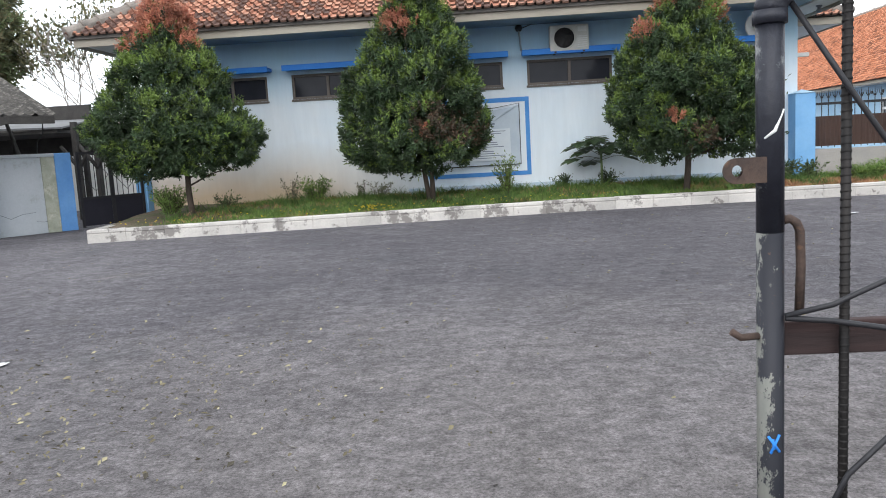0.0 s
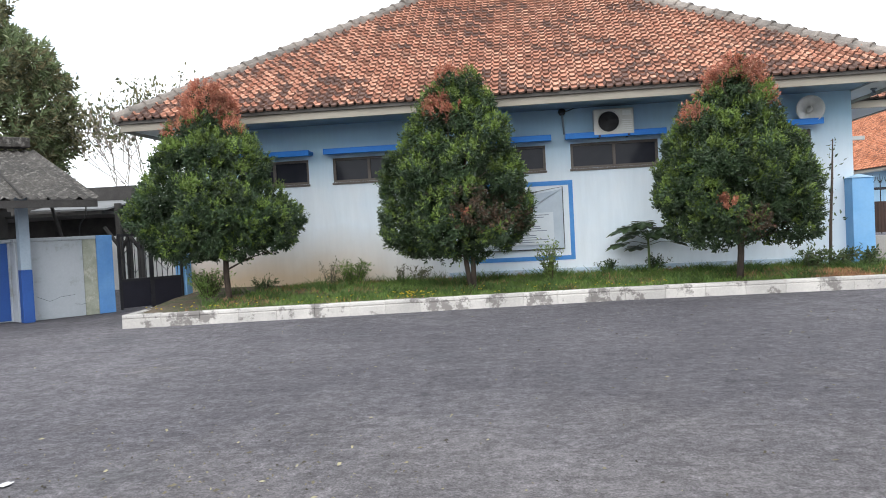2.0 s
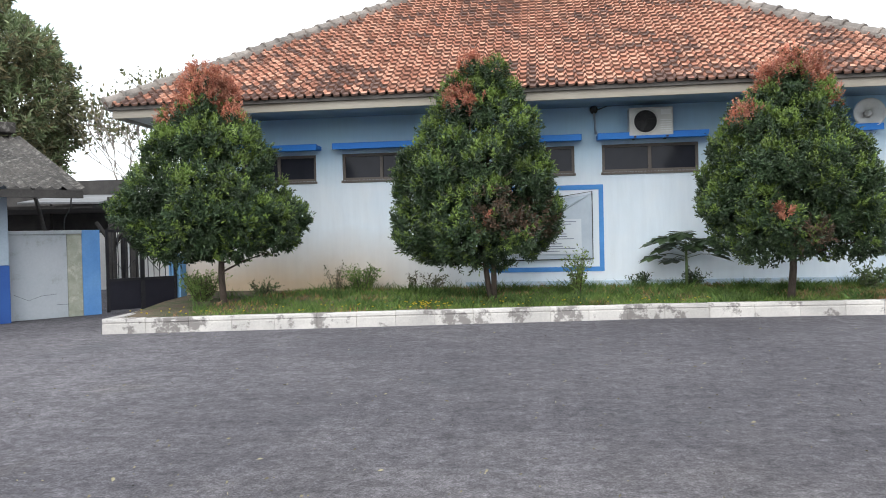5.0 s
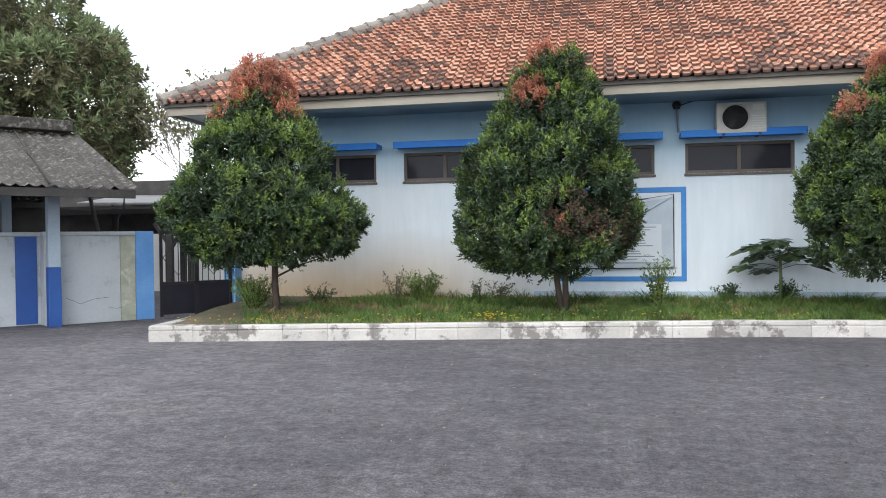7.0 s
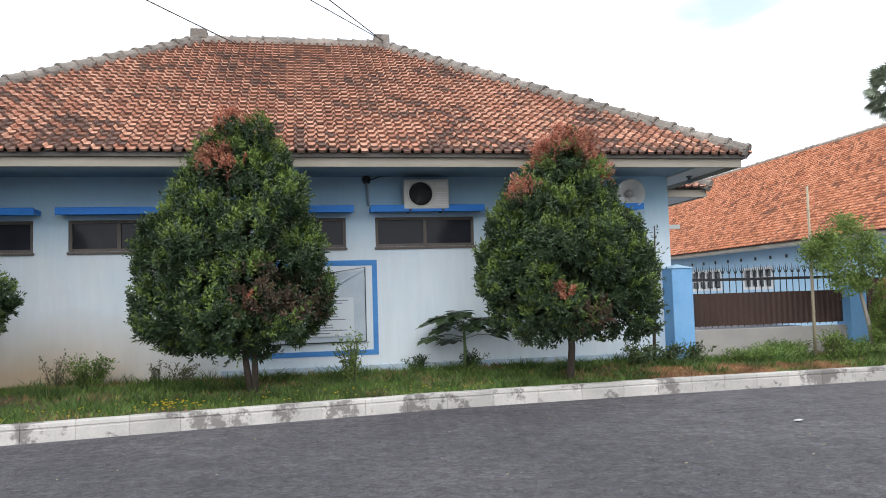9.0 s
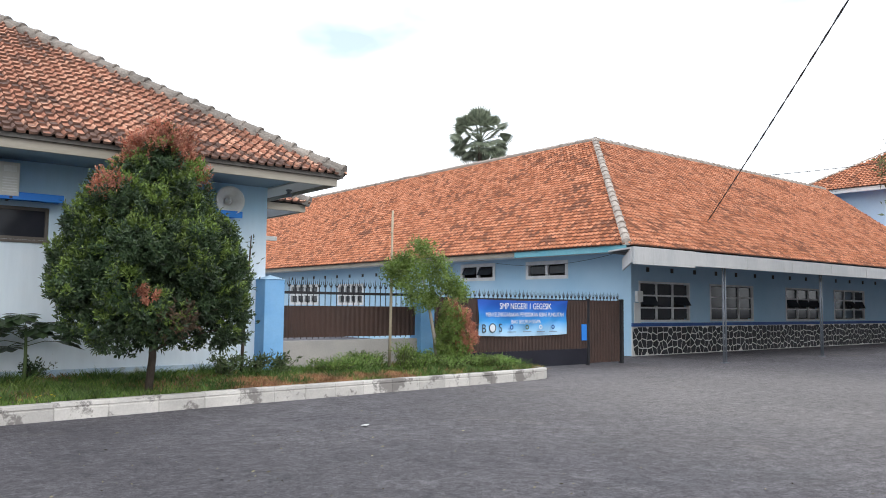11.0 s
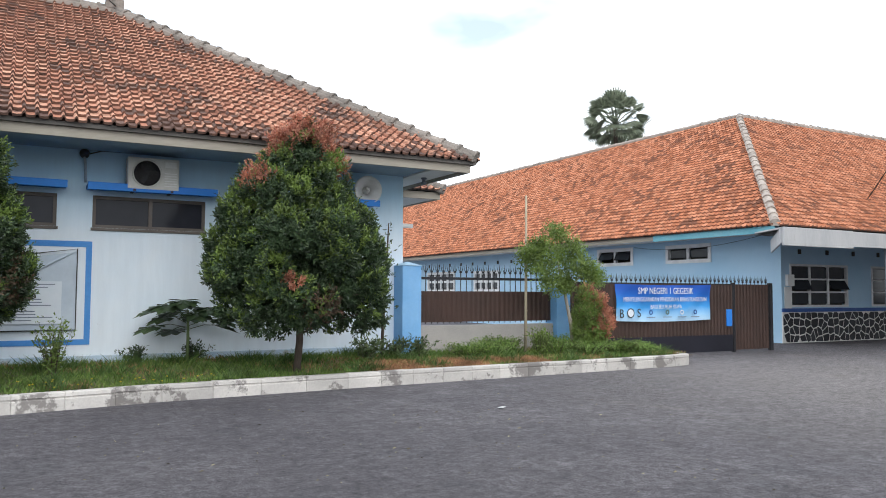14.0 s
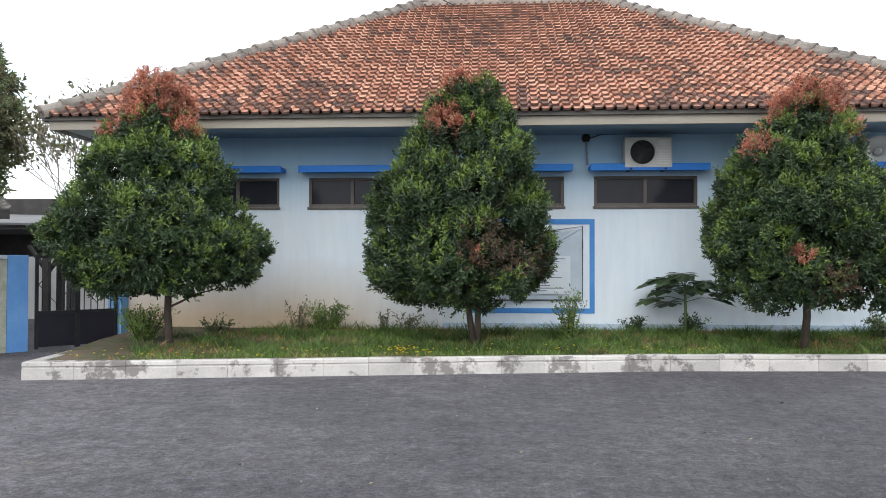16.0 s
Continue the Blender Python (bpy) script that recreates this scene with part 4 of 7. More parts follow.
# veranda canopy in front of the south wall
# VX1 is stretched past the canopy's own end to keep sun off the wall
VY0, VX0, VX1 = 14.25, 15.04, 44.6
at_block(raw("veranda_roof", [(VX0, VY0, 2.86), (VX1, VY0, 2.86), (VX1, BY, 3.10), (18.3, BY, 3.10), (VX0, VY0, 2.82), (VX1, VY0, 2.82), (VX1, BY, 3.06), (18.3, BY, 3.06)],
             [(0, 1, 2, 3), (7, 6, 5, 4), (4, 5, 1, 0), (5, 6, 2, 1), (7, 4, 0, 3)], ZINC, block, "flat sheet-metal veranda roof"))
# dark sheet added below the roof to cut bounced light in the veranda
at_block(raw("veranda_ceiling", [(VX0 + 0.1, VY0 + 0.05, 2.78), (VX1, VY0 + 0.05, 2.78), (VX1, BY, 3.02), (18.3, BY, 3.02)], [(3, 2, 1, 0)], DARKWOOD, block, "dark sheet added under the veranda roof to cut bounced light"))
for k in range(12):
    xa = VX0 + (VX1 - VX0) * k / 12
    xb = VX0 + (VX1 - VX0) * (k + 1) / 12 - 0.012
    at_block(part("fascia", boxes((xa, xb, VY0 - (0.05 if k else 0.065), VY0 - 0.012, 2.50 if k else 2.455, 2.85 if k else 2.865), bevel=0.006), ZINC, block, "pale sheet-metal veranda fascia"))
bm = bmesh.new()
box(bm, 0, 4.1, -0.02, 0.02, 2.50, 2.84, bevel=0.005, m=pose(VX0 + 0.02, VY0 + 0.02, 0.0, 0, 0, 41))
at_block(part("fascia", bm, ZINC, block, "pale sheet-metal veranda fascia"))
for px in (19.15, 24.6, 30.0, 35.6):
    for dx in (0.0, 0.12):
        bm = bmesh.new()
        sweep(bm, [(px + dx, VY0 + 0.2, 0), (px + dx, VY0 + 0.2, 2.85)], 0.024, 8)
        box(bm, px + dx - 0.07, px + dx + 0.07, VY0 + 0.13, VY0 + 0.27, 0, 0.02)
        at_block(part("veranda_post", bm, POSTGREY, block, "thin grey steel veranda post"))

# ---- two-storey block at the far end ----
far = thing("two_storey_block", "two-storey light blue school building with blue balcony band", "building", (47, 19, 0))
FINV = far.matrix_basis.inverted()


def at_far(ob):
    if ob.parent == far:
        ob.matrix_parent_inverse = FINV
    return ob


FXW, FY0, FY1 = 47.5, 11.0, 25.5
holes = [(-20.6, -19.6, 5.95, 7.0), (-16.6, -15.6, 5.95, 7.3), (-14.8, -13.8, 5.95, 7.3)]
bm = wall_with_openings(-FY1, -FY0, 0, 0.25, 3.7, 8.5, holes)
bmesh.ops.transform(bm, matrix=pose(FXW, 0, 0, 0, 0, -90), verts=bm.verts)
at_far(part("wall", bm, PALEWALL, far, "pale blue upper wall"))
for a, b, c, d in holes:
    grid_window(b - a, d - c, 2, 2, WHITEPAINT, far, FINV, pose(FXW, -a, c, 0, 0, -90))
at_far(part("balcony_band", boxes((FXW - 1.3, FXW - 0.02, FY0 - 0.6, FY1, 3.75, 5.75), bevel=0.03), BRIGHTBLUE, far, "bright blue balcony parapet band"))
at_far(part("balcony_band", boxes((FXW - 1.5, FXW - 0.02, FY0 - 0.6, FY1, 3.45, 3.745), bevel=0.03), DEEPBLUE, far, "dark blue slab edge under the balcony"))
holes = [(-19.9, -16.6, 0.95, 2.9), (-12.9, -11.6, 0.95, 2.9)]
bm = wall_with_openings(-FY1, -FY0, 0, 0.25, 0, 3.45, holes)
bmesh.ops.transform(bm, matrix=pose(FXW + 0.6, 0, 0, 0, 0, -90), verts=bm.verts)
at_far(part("wall", bm, SKYBLUE, far, "pale blue ground-floor wall"))
at_far(part("dado", boxes((FXW + 0.56, FXW + 0.597, FY0, FY1, 0.0, 0.95)), CONCRETE, far, "grey painted dado"))
for a, b, c, d in holes:
    grid_window(b - a, d - c, 3 if b - a > 2 else 2, 2, WHITEPAINT, far, FINV, pose(FXW + 0.6, -a, c, 0, 0, -90))
at_far(part("door", boxes((FXW + 0.55, FXW + 0.59, 13.6, 14.6, 0.0, 2.3), bevel=0.01), WHITEPAINT, far, "white painted door"))
for py in (11.2, 16.0, 21.0):
    at_far(part("column", boxes((FXW - 1.25, FXW - 0.9, py - 0.18, py + 0.18, 1.0, 3.45), bevel=0.01), SKYBLUE, far, "pale blue square column"))
    at_far(part("column_base", boxes((FXW - 1.28, FXW - 0.87, py - 0.21, py + 0.21, 0.0, 0.998), bevel=0.01), CONCRETE, far, "grey column base"))
for k in range(28):
    at_far(part("baluster", boxes((FXW - 1.40, FXW - 1.36, 10.5 + k * 0.2, 10.55 + k * 0.2, 4.42, 4.98)), WHITEPAINT, far))
at_far(part("handrail", boxes((FXW - 1.44, FXW - 1.32, 10.4, 16.0, 4.985, 5.04), bevel=0.01), WHITEPAINT, far, "white balcony rail"))
at_far(part("kerb_rail", boxes((FXW - 1.44, FXW - 1.32, 10.4, 16.0, 4.36, 4.415), bevel=0.01), WHITEPAINT, far))
at_far(part("interior_wall", boxes((FXW + 3, FXW + 3.1, FY0, FY1, 0, 8)), DARKWOOD, far))
fv = [(46.3, 10.0, 8.45), (46.3, 26.5, 8.45), (62, 26.5, 8.45), (62, 10.0, 8.45), (53.0, 17.0, 12.3), (53.0, 20.5, 12.3)]
froof = at_far(raw("roof", fv, [(1, 0, 4, 5), (0, 3, 4), (3, 2, 5, 4), (2, 1, 5), (0, 1, 2, 3)], DARKWOOD, far, "hipped orange tile roof"))
o, a, s, nrm, slots = tile_slots(fv[1], fv[0], [fv[1], fv[0], fv[4], fv[5]], 0.23, 0.3)
at_far(lay_tiles("roof_tiles", o, a, s, nrm, slots, 0.23, 0.3, PROF_FAR, TILE_BLOCK, froof, raise_=0.06, lip=LIP_BLOCK))
o, a, s, nrm, slots = tile_slots(fv[0], fv[3], [fv[0], fv[3], fv[4]], 0.23, 0.3)
at_far(lay_tiles("roof_tiles", o, a, s, nrm, slots, 0.23, 0.3, PROF_FAR, TILE_BLOCK, froof, raise_=0.06, lip=LIP_BLOCK))
for p0, p1 in ((fv[0], fv[4]), (fv[1], fv[5]), (fv[4], fv[5])):
    ridge_run(p0, p1, froof, CAPB, 0.48, 0.06, bed=False)
at_far(part("fascia", boxes((46.35, 46.42, 10.1, 26.4, 8.2, 8.44), (46.43, 61, 10.1, 10.17, 8.2, 8.44)), WHITEPAINT, far, "white fascia board"))

# ---- leaves and trees ----
def leaf_cloud(centres, normals, per, size, spread, seed, droop=0.15, narrow=0.42):
    """Folded diamond leaves in tufts round the centres; numpy arrays of points and faces."""
    rng = np.random.default_rng(seed)
    c = np.repeat(centres, per, 0)
    nn = np.repeat(normals, per, 0)
    k = len(c)
    pos = c + rng.normal(0, spread, (k, 3))
    d = nn * 0.8 + rng.normal(0, 0.55, (k, 3)) + (0, 0, 0.25 - droop)
    d /= np.linalg.norm(d, axis=1, keepdims=True)
    side = np.cross(d, rng.normal(0, 1, (k, 3)))
    side /= np.linalg.norm(side, axis=1, keepdims=True) + 1e-9
    up = np.cross(side, d)
    ln = size * rng.uniform(0.65, 1.25, (k, 1))
    wd = ln * narrow
    tip = pos + d * ln
    mid = pos + d * ln * 0.45
    v = np.stack([pos, mid + side * wd * 0.5 + up * wd * 0.15, tip - up * ln * 0.12, mid - side * wd * 0.5 + up * wd * 0.15], 1).reshape(-1, 3)
    b = np.arange(k)[:, None] * 4
    f = np.concatenate([b + (0, 1, 2), b + (0, 2, 3)])
    return v, f


def shoot_cloud(base, axis, reach, per, size, seed, narrow=0.40):
    """Leafy shoots: folded leaves set round an axis, opening at the foot and closing towards the tip."""
    rng = np.random.default_rng(seed)
    k = len(base)
    ref = np.where(np.abs(axis[:, 2:3]) < 0.9, np.array([[0.0, 0.0, 1.0]]), np.array([[1.0, 0.0, 0.0]]))
    e1 = np.cross(axis, ref)
    e1 /= np.linalg.norm(e1, axis=1, keepdims=True)
    e2 = np.cross(axis, e1)
    start = rng.uniform(0, 2 * math.pi, k)
    vs = []
    for q in range(per):
        w = (q + 0.5) / per
        az = (start + q * 2.4 + rng.normal(0, 0.3, k))[:, None]
        tilt = np.clip(1.15 - 0.75 * w + rng.normal(0, 0.22, k), 0.1, 1.6)[:, None]
        rad = e1 * np.cos(az) + e2 * np.sin(az)
        d = axis * np.cos(tilt) + rad * np.sin(tilt)
        d[:, 2] -= 0.12 * (1 - w)
        d /= np.linalg.norm(d, axis=1, keepdims=True)
        side = np.cross(d, axis)
        side /= np.linalg.norm(side, axis=1, keepdims=True) + 1e-9
        up = np.cross(side, d)
        ln = size * rng.uniform(0.7, 1.25, (k, 1)) * (1.1 - 0.35 * w)
        pos = base + axis * reach[:, None] * w + rng.normal(0, 0.012, (k, 3))
        mid, wd = pos + d * ln * 0.5, ln * narrow
        vs.append(np.stack([pos, mid + side * wd * 0.5 + up * wd * 0.16, pos + d * ln - up * ln * 0.14, mid - side * wd * 0.5 + up * wd * 0.16], 1))
    v = np.concatenate(vs).reshape(-1, 3)
    b = np.arange(k * per)[:, None] * 4
    return v, np.concatenate([b + (0, 1, 2), b + (0, 2, 3)])


def domed_crown(profile, at, n, boughs, seed, squash, scale=1.0):
    """Feet of shoots over a crown (height, radius, sideways shift) whose surface swells into many leafy domes with dark creases between."""
    rng = np.random.default_rng(seed)
    zs, rs, sh = (np.array([p[q] for p in profile]) for q in range(3))
    fine = np.linspace(zs[0], zs[-1], 300)
    area = np.cumsum(np.interp(fine, zs, rs) + 0.05)
    area /= area[-1]

    def spots(u, t):
        z = np.interp(u, area, fine)
        r = np.interp(z, zs, rs)
        return z, r, np.stack([at[0] + np.interp(z, zs, sh) + r * np.cos(t), at[1] + r * np.sin(t) * squash, z], 1)

    bt = np.arange(boughs) * 2.39996 + rng.normal(0, 0.3, boughs)
    bz, br, bc = spots((np.arange(boughs) + rng.uniform(0, 1, boughs)) / boughs, bt)
    size = rng.uniform(0.22, 0.42, boughs) * scale
    proud = rng.uniform(-0.15, 0.09, boughs) * scale
    t = rng.uniform(0, 2 * math.pi, n)
    z, r, p = spots(rng.uniform(0, 1, n), t)
    far = np.linalg.norm(p[:, None, :] - bc[None], axis=2) / size[None]
    near = far.argmin(1)
    d = far[np.arange(n), near]
    rise = scale * (0.24 * (1 - np.minimum(d, 1.6) ** 2) - 0.20) + proud[near]
    slope = -np.gradient(np.interp(fine, zs, rs), fine)
    out = np.stack([np.cos(t), np.sin(t) * squash, np.clip(np.interp(z, fine, slope), -0.5, 0.8)], 1)
    out /= np.linalg.norm(out, axis=1, keepdims=True)
    deep = scale * np.where((rng.uniform(0, 1, n) < 0.26) | (d > 1.0), rng.uniform(0.12, 0.6, n), np.abs(rng.normal(0, 0.04, n)))
    foot = p + out * np.maximum(rise - deep, -0.8 * r)[:, None]
    away = (p - bc[near]) / scale
    axis = out * 0.50 + away * 1.5 + (0, 0, 0.55) + rng.normal(0, 0.22, (n, 3))
    axis /= np.linalg.norm(axis, axis=1, keepdims=True)
    return foot, axis, away[:, 2] * scale / size[near] + 0.30 * (1 - d), deep


def clipped_tree(name, label, base, profile, back, seed, red_from, stems=2, patches=()):
    """A garden tree with a dense cone of small glossy leaves and a red flush at its tip."""
    bx, by, bz = base
    tree = thing(name, label, "tree", base, group="trees in front of the hall")
    inv = tree.matrix_basis.inverted()
    zb, zt = profile[0][0], profile[-1][0]
    zs = [p[0] for p in profile]
    rng = random.Random(seed)

    def mid_x(z):
        return bx + float(np.interp(z, zs, [p[2] for p in profile])) * min(1, (z - bz) / 1.2)

    def mid_y(z):
        return by + back * min(1, max(0, z - bz) / 1.5)

    for k in range(stems):
        bm = bmesh.new()
        off = (k - (stems - 1) / 2) * 0.11
        pts = [(bx + off * 0.4, by, bz - 0.14)]
        for q in range(1, 9):
            z = bz + (zt - 0.5 - bz) * q / 8
            pts.append((mid_x(z) * 0.6 + bx * 0.4 + off * (1 + q * 0.3) + rng.uniform(-0.03, 0.03), mid_y(z) + rng.uniform(-0.03, 0.03), z))
        sweep(bm, pts, [0.062 * (1 - 0.85 * q / 8) / (1 + 0.25 * (stems - 1)) for q in range(9)], 8)
        for q in range(18):
            z = 0.7 + (zt - 0.7) * (0.02 + 0.75 * q / 18)
            t = rng.uniform(0, 2 * math.pi)
            r = float(np.interp(z + 0.3, zs, [p[1] for p in profile])) * 0.85
            p0 = (bx * 0.4 + mid_x(z) * 0.6, mid_y(z), z)
            sweep(bm, [p0, (p0[0] + r * 0.5 * math.cos(t), p0[1] + r * 0.5 * math.sin(t), z + 0.2), (p0[0] + r * math.cos(t), p0[1] + r * math.sin(t), z + 0.32)], [0.02, 0.013, 0.005], 5)
        part("trunk", bm, BARK, tree).matrix_parent_inverse = inv
    foot, axis, dome, deep = domed_crown(profile, (bx, by + back), 8200, 84, seed, 0.82)
    g = np.random.default_rng(seed + 40)
    n = len(foot)
    red = (foot[:, 2] > red_from + 0.10 * np.sin(foot[:, 0] * 7 + seed) + g.normal(0, 0.09, n)) & (deep < 0.16)
    dull = np.zeros(n, bool)
    for px, pz, pr, kind in patches:
        hit = ((foot[:, 0] - px) ** 2 + ((foot[:, 2] - pz) * 1.25) ** 2 < (pr * g.uniform(0.6, 1.1, n)) ** 2) & (foot[:, 1] < by + back) & (deep < 0.2)
        if kind == "red":
            red |= hit & (g.uniform(0, 1, n) < 0.9)
        else:
            dull |= hit & (g.uniform(0, 1, n) < 0.7)
    dull &= ~red
    high = (foot[:, 2] - zb) / (zt - zb)
    # fresh shoots also paint the lit dome tops; darker leaves keep the undersides
    fresh = ~red & ~dull & (deep < 0.12) & (g.uniform(0, 1, n) < np.clip(0.30 + 1.0 * high, 0, 1) * np.clip(0.25 + 1.9 * dome, 0.03, 1))
    plain = ~red & ~fresh & ~dull
    reach = g.uniform(0.07, 0.17, n) + 0.06 * (g.uniform(0, 1, n) < 0.12)
    for nm, mask, mt, lab, per, size in (("crown", plain, LEAF, "", 15, 0.074), ("new_growth", fresh, LEAFYELLOW, "yellow-green fresh shoots, also painting the lit tops of the domes", 14, 0.066),
                                         ("red_growth", red, LEAFRED, "coppery red young leaves", 22, 0.052), ("dull_growth", dull, LEAFDULL, "maroon-tinged older leaves", 14, 0.070)):
        if mask.sum():
            v, f = shoot_cloud(foot[mask], axis[mask], reach[mask], per, size, seed + len(nm))
            raw(nm, v, f, mt, tree, lab).matrix_parent_inverse = inv
    return tree


clipped_tree("shaped_tree", "dense conical shrub tree with a broad coppery red tip", (-4.95, 13.75, 0.28),
             [(0.86, 0.45, -0.1), (0.95, 0.85, -0.05), (1.12, 1.12, -0.05), (1.38, 1.30, -0.05), (1.65, 1.50, -0.15), (2.0, 1.40, -0.20), (2.32, 1.20, -0.20), (2.6, 1.02, -0.16),
              (2.98, 0.90, -0.15), (3.2, 0.76, -0.14), (3.5, 0.62, -0.14), (3.84, 0.42, -0.16), (4.06, 0.16, -0.16)], -0.15, 11, 3.34, 1,
             [(-5.72, 3.22, 0.2, "red"), (-4.68, 3.3, 0.16, "red")])
clipped_tree("shaped_tree", "dense conical shrub tree with two stems and red flecks", (-0.58, 14.25, 0.26),
             [(0.70, 0.42, -0.25), (0.82, 0.82, -0.18), (1.0, 1.06, -0.15), (1.2, 1.28, -0.17), (1.5, 1.30, -0.15), (1.7, 1.26, -0.13), (2.05, 1.20, -0.18), (2.35, 1.16, -0.24), (2.6, 1.00, -0.22),
              (2.95, 0.88, -0.18), (3.2, 0.68, -0.18), (3.45, 0.58, -0.2), (3.85, 0.44, -0.15), (4.10, 0.18, -0.13)], -0.2, 23, 3.98, 2,
             [(-0.98, 3.38, 0.32, "red"), (-1.05, 3.95, 0.16, "red"), (-0.35, 1.58, 0.46, "dull"), (-0.62, 1.50, 0.15, "red"), (0.1, 1.5, 0.4, "dull")])
clipped_tree("shaped_tree", "dense broad shrub tree with a pointed red tip", (4.06, 14.25, 0.27),
             [(0.70, 0.50, 0.05), (0.80, 0.94, 0.06), (0.95, 1.12, 0.05), (1.19, 1.22, -0.02), (1.49, 1.28, -0.08), (1.79, 1.29, -0.10), (2.1, 1.24, -0.10), (2.39, 1.16, -0.08), (2.79, 0.96, -0.12),
              (3.03, 0.86, -0.15), (3.16, 0.66, -0.06), (3.46, 0.56, -0.02), (3.72, 0.44, 0.0), (4.02, 0.16, 0.0)], -0.2, 37, 3.45, 1,
             [(3.15, 3.05, 0.30, "red"), (4.65, 3.2, 0.22, "red"), (3.62, 1.50, 0.14, "red"), (4.1, 1.2, 0.3, "dull")])


def branching(bm, p, d, length, r, depth, rng, tips, curl=0.35, split=2, least=0.011):
    pts, rad = [Vector(p)], [r]
    d = Vector(d).normalized()
    for k in range(4):
        d = (d + Vector((rng.uniform(-1, 1), rng.uniform(-1, 1), rng.uniform(-0.5, 0.8))) * curl * 0.4).normalized()
        pts.append(pts[-1] + d * length / 4)
        rad.append(max(r * (1 - 0.12 * (k + 1)), least))
    sweep(bm, pts, rad, 6 if depth > 1 else 4, False)
    if depth == 0:
        tips.append((pts[-1], d))
        tips.append((pts[2], d))
        return
    for k in range(split + (1 if rng.random() < 0.5 else 0)):
        nd = (d + Vector((rng.uniform(-1, 1), rng.uniform(-1, 1), rng.uniform(-0.2, 0.7))) * 0.75).normalized()
        branching(bm, pts[-1], nd, length * rng.uniform(0.62, 0.85), max(rad[-1] * 0.72, least), depth - 1, rng, tips, curl, split, least)


def open_tree(name, label, base, stems, depth, seed, leaf_mat, per, size, spread, bark, length, r, keep=1.0):
    tree = thing(name, label, "tree", base)
    inv = tree.matrix_basis.inverted()
    rng = random.Random(seed)
    bm, tips = bmesh.new(), []
    for off, d in stems:
        branching(bm, Vector(base) + Vector(off), d, length, r, depth, rng, tips, 0.45, 2, 0.017)
    part("trunk", bm, bark, tree).matrix_parent_inverse = inv
    tips = [t for t in tips if rng.random() < keep]
    c = np.array([tuple(t[0]) for t in tips])
    nn = np.array([tuple((t[1] + Vector((0, 0, -0.1))).normalized()) for t in tips])
    v, f = leaf_cloud(c, nn, per, size, spread, seed, 0.3, 0.5)
    raw("crown", v, f, leaf_mat, tree).matrix_parent_inverse = inv
    return tree


# tree in the planter
PX, PY = 22.75, 8.45
tree = thing("yard_tree", "pale-barked forked tree with a thin sparse crown in a planter", "tree", (PX, PY, 0.2))
inv = tree.matrix_basis.inverted()
rng = random.Random(4)
bm = bmesh.new()
SIDE = Vector((0.67, -0.74, 0))


def stem_at(u, v, z):
    return Vector((PX, PY, 0)) + SIDE * u + Vector((0.74, 0.67, 0)) * v + Vector((0, 0, z))


sweep(bm, [stem_at(0, 0, 0.1), stem_at(0, 0, 0.35), stem_at(0.01, 0, 0.8), stem_at(0.02, 0, 1.15), stem_at(0, 0, 1.35)], [0.22, 0.175, 0.165, 0.19, 0.145], 12)
stems = ([(-0.04, 0, 1.2), (-0.39, 0, 1.85), (-0.50, 0.05, 3.1), (-0.56, 0.05, 4.5), (-0.36, 0.1, 5.3)], [(0.08, 0, 1.2), (0.30, -0.05, 1.9), (0.39, -0.1, 2.7), (0.54, -0.1, 3.6), (0.62, -0.1, 4.1)])
stems = [[stem_at(*p) for p in pts] for pts in stems]
for pts, girth in zip(stems, ([0.125, 0.11, 0.098, 0.08, 0.07], [0.11, 0.10, 0.085, 0.07, 0.06])):
    sweep(bm, pts, girth, 10)
    for at, k in ((pts[1], 0.125), (pts[2], 0.106)):
        bmesh.ops.create_icosphere(bm, subdivisions=2, radius=k, matrix=Matrix.Translation(at))
DEPTH_ = Vector((0.74, 0.67, 0))
upper, lower, dry = [], [], []
for u, v, w, long in ((0.5, 0.1, 0.8, 1.1), (-0.35, 0.3, 0.8, 1.0), (-0.8, -0.2, 0.7, 0.9), (0.1, -0.5, 0.8, 1.0), (1.0, 0.0, 0.6, 1.1), (-0.2, 0.0, 0.9, 1.0), (0.9, 0.4, 0.6, 1.1), (0.7, -0.3, 0.2, 1.1)):
    branching(bm, stems[0][4], SIDE * u + DEPTH_ * v + Vector((0, 0, w)), long, 0.055, 4, rng, upper, 0.6, 2, 0.013)
branching(bm, stems[1][4], SIDE * 0.9 + Vector((0, 0, 0.5)), 1.0, 0.05, 4, rng, upper, 0.45, 2, 0.013)
branching(bm, stems[1][4], SIDE * 0.5 + Vector((0, 0, 0.8)), 1.0, 0.05, 4, rng, upper, 0.45, 2, 0.013)
for at, u, v, w, long in ((2, -1.0, 0.0, 0.40, 1.0), (2, -1.0, 0.4, 0.50, 0.85), (2, -1.0, -0.3, 0.3, 0.9), (2, -0.8, -0.2, 0.7, 0.8)):
    branching(bm, stems[0][at], SIDE * u + DEPTH_ * v + Vector((0, 0, w)), long, 0.04, 3, rng, lower, 0.30, 2, 0.012)
branching(bm, stems[1][3], SIDE * 0.9 + Vector((0, 0, 0.3)), 1.1, 0.04, 3, rng, lower, 0.30, 2, 0.012)
for u, v, w, long in ((-1.0, 0.1, 0.0, 1.0), (-1.0, -0.3, -0.1, 0.95), (-0.9, 0.4, 0.05, 0.9)):
    branching(bm, stems[0][3], SIDE * u + DEPTH_ * v + Vector((0, 0, w)), long, 0.04, 4, rng, dry, 0.30, 2, 0.011)
part("trunk", bm, PALEBARK, tree).matrix_parent_inverse = inv
